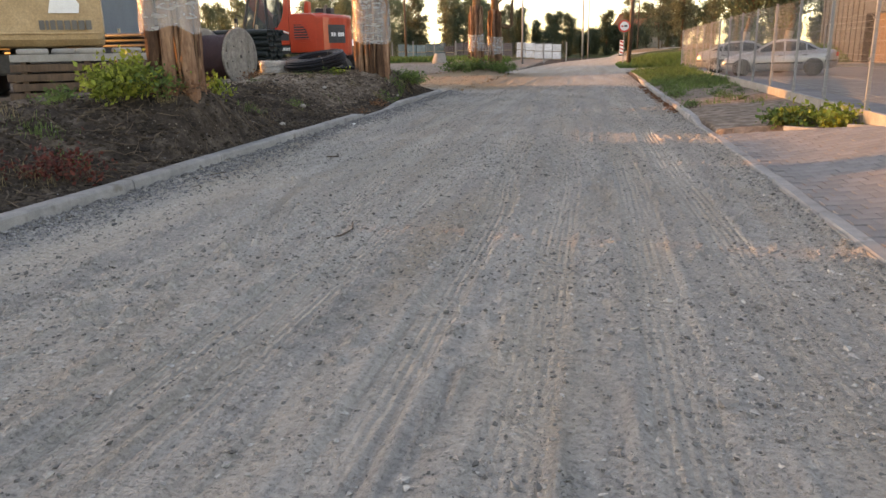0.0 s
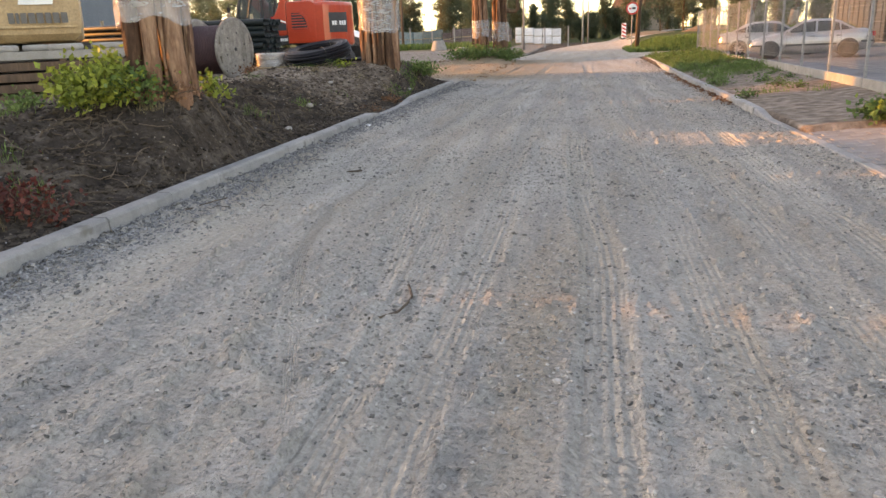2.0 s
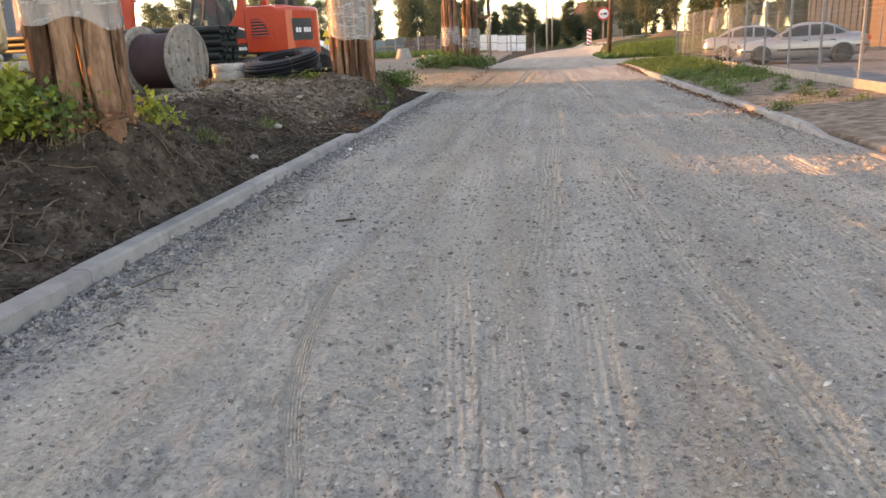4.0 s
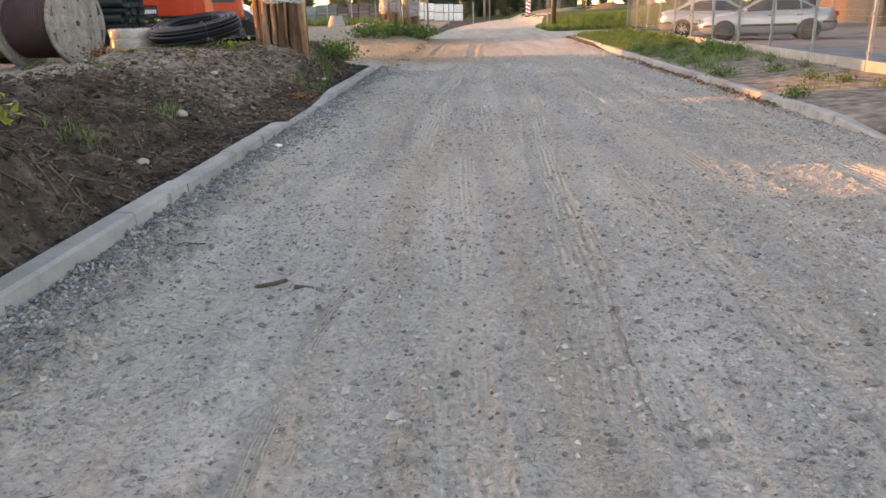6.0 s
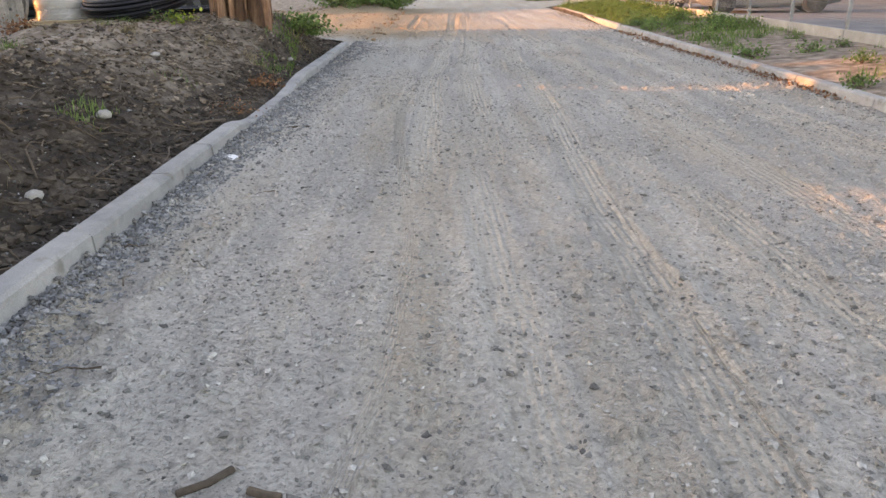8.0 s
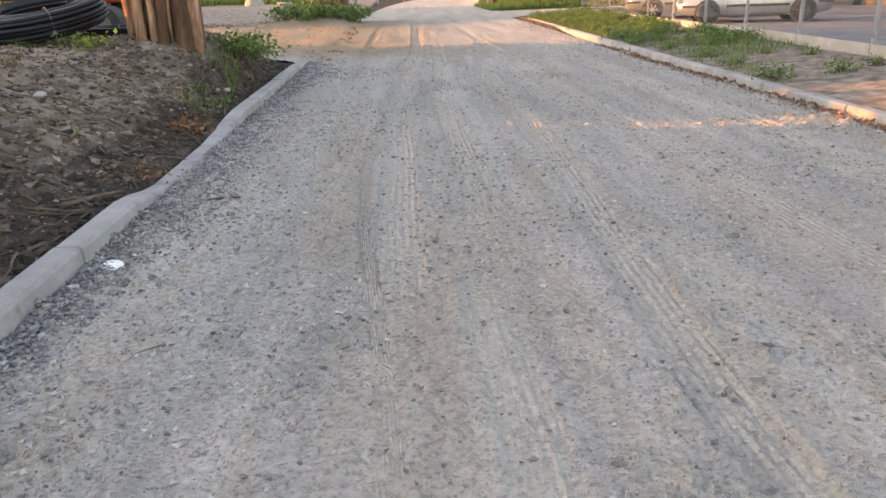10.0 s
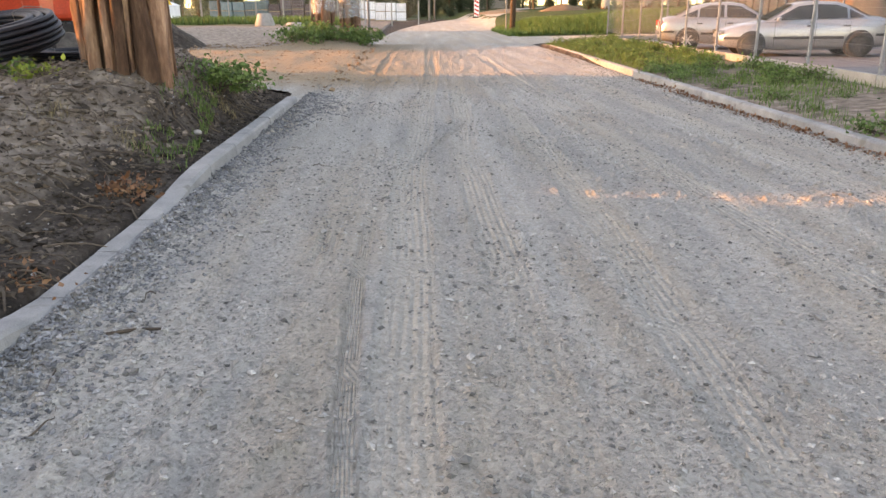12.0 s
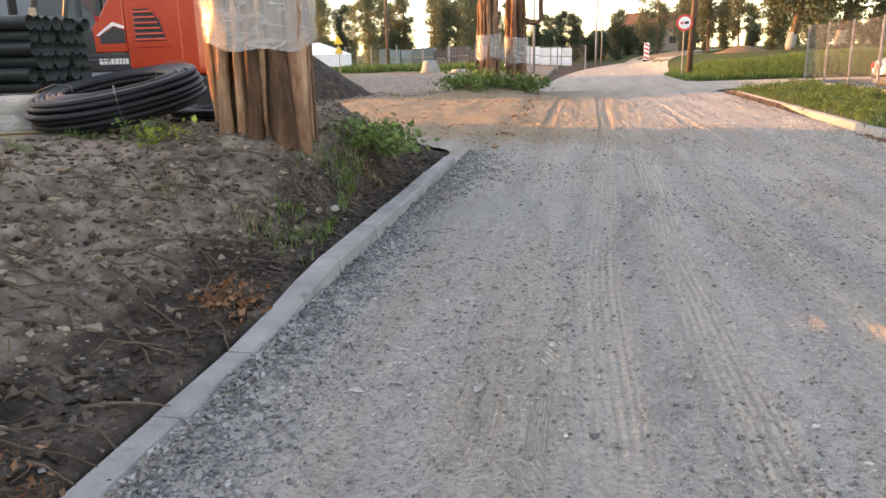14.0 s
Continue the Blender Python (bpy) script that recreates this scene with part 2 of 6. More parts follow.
M_orange = material("orange_red_paint", [(0.46, 0.042, 0.016), (0.55, 0.058, 0.02)], scale=2, rough=0.38, bump=0.05, bump_scale=40, spots=(6.0, (0.42, 0.10, 0.05), -0.12), coat=0.3)
M_beige = material("faded_yellow_paint", [(0.34, 0.22, 0.115), (0.42, 0.285, 0.155), (0.48, 0.34, 0.20)], scale=2.2, rough=0.55, bump=0.15, bump_scale=30, spots=(7.0, (0.30, 0.19, 0.10), -0.08))
M_black = material("black_plastic", [(0.012, 0.013, 0.014), (0.03, 0.031, 0.033)], scale=6, rough=0.5, bump=0.1, bump_scale=60)
M_rubber = material("dusty_rubber", [(0.02, 0.02, 0.02), (0.05, 0.048, 0.045)], scale=7, rough=0.85, bump=0.2, bump_scale=60)
M_steel = material("dirty_steel", [(0.09, 0.085, 0.08), (0.19, 0.175, 0.16)], scale=8, rough=0.6, bump=0.3, bump_scale=60, metal=0.4)
M_pipe = material("dark_green_pipe", [(0.010, 0.017, 0.018), (0.018, 0.028, 0.028)], scale=4, rough=0.5, spec=0.3, bump=0.08, bump_scale=40, vary=0.2)
M_coil = material("black_coil_pipe", [(0.007, 0.008, 0.011), (0.014, 0.015, 0.020)], scale=3, rough=0.55, spec=0.25, bump=0.05, bump_scale=40, vary=0.15)
M_cable = material("maroon_cable", [(0.035, 0.014, 0.016), (0.06, 0.025, 0.028)], scale=5, rough=0.5, bump=0.1, bump_scale=40)
M_white = material("white_paint", [(0.70, 0.70, 0.69), (0.80, 0.80, 0.79)], scale=5, rough=0.5, bump=0.1, bump_scale=60)
M_grey = material("grey_lettering", [(0.10, 0.095, 0.085), (0.14, 0.13, 0.12)], scale=9, rough=0.6, bump=0.0)
M_darkpanel = material("charcoal_panel", [(0.03, 0.031, 0.034), (0.05, 0.05, 0.052)], scale=5, rough=0.45, bump=0.05)
M_silver = material("silver_car_paint", [(0.33, 0.335, 0.34), (0.38, 0.385, 0.39)], scale=1.5, rough=0.32, bump=0.0, metal=0.55, coat=0.6, spots=(9.0, (0.42, 0.42, 0.42), -0.14))
M_trim = material("dark_trim", [(0.025, 0.025, 0.027), (0.05, 0.05, 0.052)], scale=8, rough=0.55, bump=0.05)
M_rim = material("alloy", [(0.35, 0.35, 0.36), (0.5, 0.5, 0.51)], scale=8, rough=0.35, bump=0.05, metal=0.8)
M_rimdark = material("steel_wheel", [(0.06, 0.055, 0.05), (0.12, 0.11, 0.10)], scale=8, rough=0.6, bump=0.05, metal=0.4)
M_red = material("red_lens", [(0.40, 0.015, 0.015), (0.5, 0.02, 0.02)], scale=8, rough=0.25, bump=0.0)
M_signred = material("sign_red", [(0.58, 0.05, 0.04), (0.62, 0.07, 0.05)], scale=8, rough=0.45, bump=0.0)
M_yellow = material("sign_yellow", [(0.72, 0.45, 0.04), (0.78, 0.5, 0.06)], scale=8, rough=0.5, bump=0.0)
M_galv = material("galvanised_steel", [(0.16, 0.165, 0.17), (0.25, 0.255, 0.26)], scale=12, rough=0.6, bump=0.1, bump_scale=60, metal=0.3)
M_glass = see_through("window_glass", (0.10, 0.12, 0.12), 0.45, rough=0.05)
M_carglass = see_through("car_glass", (0.025, 0.03, 0.03), 0.12, rough=0.06)
M_clad = material("dark_grey_cladding", [(0.022, 0.021, 0.022), (0.034, 0.032, 0.032)], scale=0.8, rough=0.6, bump=0.1, bump_scale=20, stretch=(1, 1, 0.3))
M_hall = material("blue_grey_cladding", [(0.075, 0.095, 0.115), (0.10, 0.125, 0.15)], scale=0.5, rough=0.6, bump=0.1, bump_scale=10)
M_plaster = material("pale_plaster", [(0.30, 0.26, 0.21), (0.38, 0.33, 0.27)], scale=1.0, rough=0.9, bump=0.2)
M_roof = material("brick_red_roof", [(0.28, 0.12, 0.08), (0.38, 0.18, 0.12)], scale=3.0, rough=0.8, bump=0.3, bump_scale=12)
M_pole = material("brown_pole", [(0.07, 0.045, 0.032), (0.14, 0.09, 0.06)], scale=7, rough=0.9, bump=0.6, bump_scale=30, stretch=(1, 1, 0.15))
M_pack = material("white_wrapped_pack", [(0.58, 0.60, 0.62), (0.76, 0.77, 0.78)], scale=2, rough=0.35, bump=0.5, bump_scale=9, vary=0.1)
M_crate_b = material("blue_green_pack", [(0.07, 0.12, 0.13), (0.15, 0.21, 0.22)], scale=1.5, rough=0.6, bump=0.3, bump_scale=12, vary=0.35)
M_crate_d = material("dark_brown_pack", [(0.06, 0.045, 0.045), (0.13, 0.10, 0.10)], scale=1.5, rough=0.7, bump=0.3, bump_scale=12, vary=0.35)
# tree leaves: colours lifted to stand in for haze over the far wood
M_leaf_far = leafy("far_leaves", [(0.07, 0.095, 0.055), (0.14, 0.165, 0.10), (0.19, 0.205, 0.13)], trans=0.5)
M_leaf_dark = leafy("dark_leaves", [(0.055, 0.08, 0.05), (0.11, 0.135, 0.08)], trans=0.45)
M_leaf_pale = leafy("pale_birch_leaves", [(0.10, 0.115, 0.07), (0.16, 0.165, 0.105)], trans=0.5)
# yellow end of the ramp stands in for sunlight on the bush
M_leaf_bush = leafy("bush_leaves", [(0.06, 0.10, 0.018), (0.18, 0.23, 0.04), (0.38, 0.40, 0.075)], trans=0.35)
M_leaf_weed = leafy("weed_leaves", [(0.045, 0.085, 0.022), (0.09, 0.155, 0.045), (0.15, 0.21, 0.065)], trans=0.3)
M_leaf_red = leafy("withered_leaves", [(0.045, 0.011, 0.009), (0.10, 0.024, 0.018), (0.17, 0.05, 0.03)], trans=0.2)
M_leaf_brown = leafy("dry_leaves", [(0.08, 0.04, 0.022), (0.18, 0.08, 0.04), (0.26, 0.15, 0.08)], trans=0.1)
M_grass = leafy("grass_blades", [(0.045, 0.09, 0.02), (0.095, 0.16, 0.04), (0.15, 0.20, 0.07)], trans=0.3)
M_drygrass = leafy("dry_grass", [(0.14, 0.11, 0.06), (0.26, 0.21, 0.12)], trans=0.2)
M_twig = material("twigs", [(0.05, 0.035, 0.025), (0.12, 0.09, 0.065)], scale=8, rough=0.9, bump=0.3, vary=0.3)

# ---- builders ----
def smooth(a, b, v):
    t = np.clip((np.asarray(v, float) - a) / (b - a), 0, 1)
    return t * t * (3 - 2 * t)


def mesh_from(name, verts, faces, mats, attrs=None, flat=False):
    """A mesh from number arrays: verts n x 3, faces m x k."""
    me = bpy.data.meshes.new(name)
    faces = np.asarray(faces)
    k = faces.shape[1]
    me.vertices.add(len(verts))
    me.vertices.foreach_set("co", np.asarray(verts, np.float32).ravel())
    me.loops.add(faces.size)
    me.loops.foreach_set("vertex_index", faces.ravel().astype(np.int32))
    me.polygons.add(len(faces))
    me.polygons.foreach_set("loop_start", np.arange(0, faces.size, k, dtype=np.int32))
    me.update(calc_edges=True)
    me.polygons.foreach_set("use_smooth", np.full(len(faces), not flat))
    for key, val in (attrs or {}).items():
        a = me.attributes.new(key, "FLOAT", "POINT")
        a.data.foreach_set("value", np.asarray(val, np.float32).ravel())
    for m in (mats if isinstance(mats, (list, tuple)) else [mats]):
        me.materials.append(m)
    me.validate()
    return me


def thing(name, m, label, category, group="", kind=""):
    ob = new(name)
    ob.empty_display_size = 0.2
    ob.matrix_world = m
    return tagged(ob, label, category, group, kind)


def link_part(name, me, parent, label="", m=None):
    ob = new(name, me)
    ob.parent = parent
    if m is not None:
        ob.matrix_basis = m
    if label:
        tagged(ob, label)
    return ob


def part(name, bm, mat, parent=None, label="", smooth_shade=False, m=None):
    me = bpy.data.meshes.new(name)
    bm.normal_update()
    bm.to_mesh(me)
    bm.free()
    for x in (mat if isinstance(mat, (list, tuple)) else [mat]):
        me.materials.append(x)
    if smooth_shade:
        me.polygons.foreach_set("use_smooth", [True] * len(me.polygons))
    return link_part(name, me, parent, label, m)


def bm_box(bm, c, s, bevel=0.0, rot=None, taper=None, mi=0):
    """A box with centre c and size s; taper: scale of its top in x and y."""
    r = bmesh.ops.create_cube(bm, size=1.0)
    vs = r["verts"]
    for v in vs:
        if taper and v.co.z > 0:
            v.co.x *= taper[0]
            v.co.y *= taper[1]
        v.co = Vector((v.co.x * s[0], v.co.y * s[1], v.co.z * s[2]))
    fs = list({f for v in vs for f in v.link_faces})
    for f in fs:
        f.material_index = mi
    if bevel:
        es = list({e for v in vs for e in v.link_edges})
        out = bmesh.ops.bevel(bm, geom=es, offset=bevel, segments=2, affect="EDGES", profile=0.6)
        vs = list({v for f in out["faces"] for v in f.verts} | {v for v in vs if v.is_valid})
        for f in out["faces"]:
            f.material_index = mi
    mm = Matrix.Translation(c) @ (rot if rot is not None else Matrix.Identity(4))
    bmesh.ops.transform(bm, matrix=mm, verts=[v for v in vs if v.is_valid])
    return bm


def bm_cyl(bm, a, b, r0, r1=None, seg=16, caps=True):
    a, b = Vector(a), Vector(b)
    r1 = r0 if r1 is None else r1
    m = Matrix.Translation((a + b) / 2) @ (b - a).to_track_quat("Z", "Y").to_matrix().to_4x4()
    bmesh.ops.create_cone(bm, cap_ends=caps, segments=seg, radius1=r0, radius2=r1, depth=(b - a).length, matrix=m)
    return bm


def bm_tube(bm, pts, r, seg=8):
    """A tube along points; r: one radius or one for each point."""
    pts = [Vector(p) for p in pts]
    rs = [r] * len(pts) if isinstance(r, (int, float)) else r
    rings = []
    for i, p in enumerate(pts):
        d = (pts[min(i + 1, len(pts) - 1)] - pts[max(i - 1, 0)]).normalized()
        q = d.to_track_quat("Z", "Y")
        rings.append([bm.verts.new(p + q @ Vector((math.cos(2 * math.pi * k / seg) * rs[i], math.sin(2 * math.pi * k / seg) * rs[i], 0))) for k in range(seg)])
    for u, v in zip(rings, rings[1:]):
        for k in range(seg):
            bm.faces.new((u[k], u[(k + 1) % seg], v[(k + 1) % seg], v[k]))
    bm.faces.new(rings[0][::-1])
    bm.faces.new(rings[-1])
    return bm


def bm_lathe(bm, profile, seg=32, m=None):
    """A turned body: profile of (radius, z), closed when its ends meet."""
    rings = []
    for r, z in profile:
        rings.append([bm.verts.new((r * math.cos(2 * math.pi * k / seg), r * math.sin(2 * math.pi * k / seg), z)) for k in range(seg)])
    for u, v in zip(rings, rings[1:]):
        for k in range(seg):
            bm.faces.new((u[k], u[(k + 1) % seg], v[(k + 1) % seg], v[k]))
    if m is not None:
        bmesh.ops.transform(bm, matrix=m, verts=[v for ring in rings for v in ring])
    return bm


def bm_prism(bm, outline, y0, y1, bevel=0.0):
    """A plate: an outline in x and z, from y0 to y1."""
    a = [bm.verts.new((x, y0, z)) for x, z in outline]
    b = [bm.verts.new((x, y1, z)) for x, z in outline]
    fs = [bm.faces.new(a), bm.faces.new(b[::-1])]
    n = len(a)
    for i in range(n):
        fs.append(bm.faces.new((a[i], b[i], b[(i + 1) % n], a[(i + 1) % n])))
    bmesh.ops.recalc_face_normals(bm, faces=fs)
    if bevel:
        es = list({e for f in fs for e in f.edges})
        bmesh.ops.bevel(bm, geom=es, offset=bevel, segments=2, affect="EDGES", profile=0.6)
    return bm


def rand_rot(rng, n):
    """n random rotation matrices."""
    q = rng.normal(size=(n, 4))
    q /= np.linalg.norm(q, axis=1)[:, None]
    w, x, y, z = q.T
    return np.stack([np.stack([1 - 2 * (y * y + z * z), 2 * (x * y - z * w), 2 * (x * z + y * w)], 1),
                     np.stack([2 * (x * y + z * w), 1 - 2 * (x * x + z * z), 2 * (y * z - x * w)], 1),
                     np.stack([2 * (x * z - y * w), 2 * (y * z + x * w), 1 - 2 * (x * x + y * y)], 1)], 1)


STONE_V = np.array([(1, 0.1, 0), (-0.9, -0.1, 0.1), (0.1, 1, 0.1), (-0.1, -0.9, -0.1), (0.15, -0.1, 0.75), (0, 0.1, -0.7), ])
STONE_F = np.array([(0, 2, 4), (2, 1, 4), (1, 3, 4), (3, 0, 4), (2, 0, 5), (1, 2, 5), (3, 1, 5), (0, 3, 5)])


def stones(name, xyz, sizes, mat, rng, flat=0.6, label="", category="stones"):
    """Loose stones or clods, many in one mesh."""
    n = len(xyz)
    v = STONE_V[None] * (1 + 0.3 * rng.normal(size=(n, 6, 1)).clip(-1, 1)) * sizes[:, None, None] * np.array([1, 1, 1])
    v = v * (0.7 + 0.6 * rng.random((n, 1, 3)))
    v = np.einsum("nij,nkj->nki", rand_rot(rng, n), v)
    v[:, :, 2] *= flat
    v = v + xyz[:, None, :]
    f = STONE_F[None] + (np.arange(n) * 6)[:, None, None]
    ob = new(name, mesh_from(name, v.reshape(-1, 3), f.reshape(-1, 3), mat, flat=True))
    return tagged(ob, label, category, "", "stuff")


LEAF_V = np.array([(0, 0, 0), (0.32, 0.42, 0.10), (0, 1, -0.05), (-0.32, 0.42, 0.10), (0, 0.45, 0)])
LEAF_F = np.array([(0, 1, 4), (1, 2, 4), (2, 3, 4), (3, 0, 4)])
LEAF2_V = np.array([(0, 0, 0), (0.36, 0.5, 0.12), (0, 1, -0.05), (-0.36, 0.5, 0.12)])
LEAF2_F = np.array([(0, 1, 2), (0, 2, 3)])


def leaf_mesh(name, xyz, sizes, mat, rng, fine=False, up=0.0):
    """Leaves as small folded blades at the given places."""
    V, F = (LEAF_V, LEAF_F) if fine else (LEAF2_V, LEAF2_F)
    n, k = len(xyz), len(V)
    R = rand_rot(rng, n)
    v = np.einsum("nij,nkj->nki", R, V[None] * sizes[:, None, None])
    v[:, :, 2] = v[:, :, 2] * (1 - up) + up * np.abs(v[:, :, 2])
    v = v + xyz[:, None, :]
    f = F[None] + (np.arange(n) * k)[:, None, None]
    return mesh_from(name, v.reshape(-1, 3), f.reshape(-1, 3), mat)


def blade_mesh(name, xyz, hts, mat, rng, width=0.006, lean=0.5):
    """Grass blades: bent narrow strips."""
    n = len(xyz)
    a = rng.random(n) * 2 * np.pi
    d = np.stack([np.cos(a), np.sin(a), np.zeros(n)], 1)
    s = np.stack([-np.sin(a), np.cos(a), np.zeros(n)], 1) * (width * (0.6 + 0.8 * rng.random(n)))[:, None]
    l = lean * rng.random(n)[:, None] * hts[:, None]
    up = np.array([0, 0, 1.0])
    p0, p1, p2 = xyz, xyz + d * l * 0.35 + up * (hts * 0.6)[:, None], xyz + d * l + up * hts[:, None]
    v = np.stack([p0 - s, p0 + s, p1 - s * 0.8, p1 + s * 0.8, p2], 1)
    base = (np.arange(n) * 5)[:, None, None]
    f = np.array([(0, 1, 3), (0, 3, 2), (2, 3, 4)])[None] + base
    return mesh_from(name, v.reshape(-1, 3), f.reshape(-1, 3), mat)

# ---- the lie of the land ----
def fbm(x, y, scale, octaves=4, seed=0):
    """Soft value noise over the plan, about -1 to 1."""
    out, amp, tot = np.zeros(np.broadcast(x, y).shape), 1.0, 0.0
    for o in range(octaves):
        u, v = np.asarray(x) * scale + 17.3 * o + seed * 7.1, np.asarray(y) * scale - 9.7 * o + seed * 3.3
        iu, iv = np.floor(u), np.floor(v)
        fu, fv = u - iu, v - iv
        fu, fv = fu * fu * (3 - 2 * fu), fv * fv * (3 - 2 * fv)
        h = lambda a, b: np.modf(np.abs(np.sin(a * 127.1 + b * 311.7 + seed * 13.7 + o) * 43758.5453))[0]
        out = out + amp * ((h(iu, iv) * (1 - fu) + h(iu + 1, iv) * fu) * (1 - fv) + (h(iu, iv + 1) * (1 - fu) + h(iu + 1, iv + 1) * fu) * fv - 0.5) * 2
        tot += amp
        amp, scale = amp * 0.5, scale * 2.03
    return out / tot


def lot_z(y):
    return 0.20 + 0.0 * np.asarray(y, float)


def fence_x(y):
    return 4.42 + 0.0235 * (np.asarray(y, float) - 20)


def land(x, y):
    """Height of the ground sheet."""
    x, y = np.asarray(x, float), np.asarray(y, float)
    # bank and yard on the one side
    d = np.clip(-5.12 - x, 0, None)
    bank = 0.08 + 0.35 * np.minimum(d, 2.1) - 0.27 * smooth(3.4, 5.6, d)
    bank = bank + 0.75 * smooth(0.02, 0.5, d) * np.exp(-(((x + 5.8) / 0.8) ** 2 + ((y - 10.4) / 1.3) ** 2)) + 0.45 * smooth(0.05, 0.6, d) * np.exp(-(((x + 6.25) / 0.9) ** 2 + ((y - 22.1) / 1.2) ** 2)) + 0.38 * smooth(0.05, 0.6, d) * np.exp(-(((x + 5.85) / 0.6) ** 2 + ((y - 23.4) / 0.8) ** 2))
    bank = bank + smooth(0.1, 0.7, d) * (0.12 * fbm(x, y, 0.7, 4, 1) + 0.10 * fbm(x, y, 3.0, 4, 2) + 0.09 * np.abs(fbm(x * 1.3, y * 0.8, 4.0, 3, 7)) + 0.04 * fbm(x, y, 8.0, 2, 10) - 0.03)
    bank = bank - 0.10 * np.exp(-((d - 0.45) / 0.3) ** 2) * (0.6 + 0.4 * fbm(x, y, 0.5, 2, 5))
    end = 1 - smooth(0, 2.6, y - (25.0 + 0.85 * d))
    left = np.where(d > 0, bank * end, 0)
    left = left + np.where(d > 0, (1 - end) * smooth(0, 4, d) * (0.05 + 0.10 * fbm(x, y, 0.45, 4, 3) + 0.05 * fbm(x, y, 2.2, 3, 4)), 0)
    left = left + 0.75 * np.exp(-(((x + 6.6) / 1.5) ** 2 + ((y - 45.8) / 2.4) ** 2)) * smooth(-4.2, -5.4, x)
    left = left + 0.25 * smooth(46, 60, y) * smooth(-6, -10, x)
    # verge, parking lot and bank on the other side
    e = np.clip(x - 2.16, 0, None)
    verge = 0.10 + 0.17 * np.clip(e / 2.2, 0, 1) + 0.025 * fbm(x, y, 1.3, 3, 6) * smooth(0, 0.3, e)
    lot = lot_z(y) - 0.03
    right = np.where(x > fence_x(y) + 0.04, lot, verge)
    drive = 0.02 + 0.30 * smooth(0, 2.3, e)
    right = np.where((y < 13.2) & (x <= fence_x(y) + 0.04), np.minimum(drive, right) - 0.03, right)
    far = 0.02 + 0.012 * np.clip(e, 0, 30) + 0.55 * smooth(52, 57, y) * smooth(0.2, 2.4, e) + 0.35 * smooth(3, 10, e) * smooth(52, 58, y)
    far = far + 0.05 * fbm(x, y, 0.9, 3, 8) * smooth(52, 55, y)
    k = smooth(43.0, 45.5, y)
    right = right * (1 - k) + far * k
    z = np.where(x < -5.12, left, np.where(x > 2.16, right, -0.06))
    return z


def spaced(*spans):
    out = []
    for a, b, s in spans:
        out.append(np.arange(a, b, s))
    return np.concatenate(out + [np.array([spans[-1][1]])])


gx = spaced((-1500, -300, 200), (-300, -60, 30), (-60, -20, 3), (-20, -11, 0.5), (-11, -7.6, 0.16), (-7.6, -5.12, 0.06), (-5.12, -4.8, 0.16), (-4.8, 2.1, 1.15),
            (2.1, 2.17, 0.07), (2.17, 4.3, 0.12), (4.3, 5.2, 0.06), (5.2, 12, 0.7), (12, 40, 4), (40, 300, 40), (300, 1500, 200))
gy = spaced((-600, -60, 90), (-60, -8, 6), (-8, 3, 0.5), (3, 30, 0.07), (30, 62, 0.25), (62, 130, 2.5), (130, 300, 20), (300, 2400, 150))
GX, GY = np.meshgrid(gx, gy)
GZ = land(GX, GY)
nx, ny = len(gx), len(gy)
ii = (np.arange(ny - 1)[:, None] * nx + np.arange(nx - 1)[None]).ravel()
gf = np.stack([ii, ii + 1, ii + 1 + nx, ii + nx], 1)
sand_l = np.clip(smooth(25.5, 28, GY - 0.85 * np.clip(-5.12 - GX, 0, 12)) * (GX < -5) + (0.45 * smooth(-6.9, -8.0, GX) + 0.55 * smooth(-5.3, -6.1, GX) * smooth(14.5, 18, GY)) * (GY < 30) + (GX > 2.1) * (GX < 5) * (GY < 50) * (0.65 - 0.25 * smooth(20, 36, GY)), 0, 1)
grass_l = np.clip((GX > 2) * smooth(51, 54, GY) * 1.0 + (GX > 2.3) * (GX < 5) * (GY < 45) * (0.10 + 0.38 * smooth(22, 34, GY)) + smooth(60, 75, GY) * (GX < -8) * 0.75 + smooth(90, 130, GY)
                  + 0.4 * np.exp(-(((GX + 6.6) / 1.5) ** 2 + ((GY - 45.8) / 2.4) ** 2)), 0, 1)
ground = new("ground", mesh_from("ground", np.stack([GX, GY, GZ], -1).reshape(-1, 3), gf, M_ground, {"sand": sand_l, "grass": grass_l}))
tagged(ground, "bare dark soil bank, sand and rough grass", "ground", kind="structure")

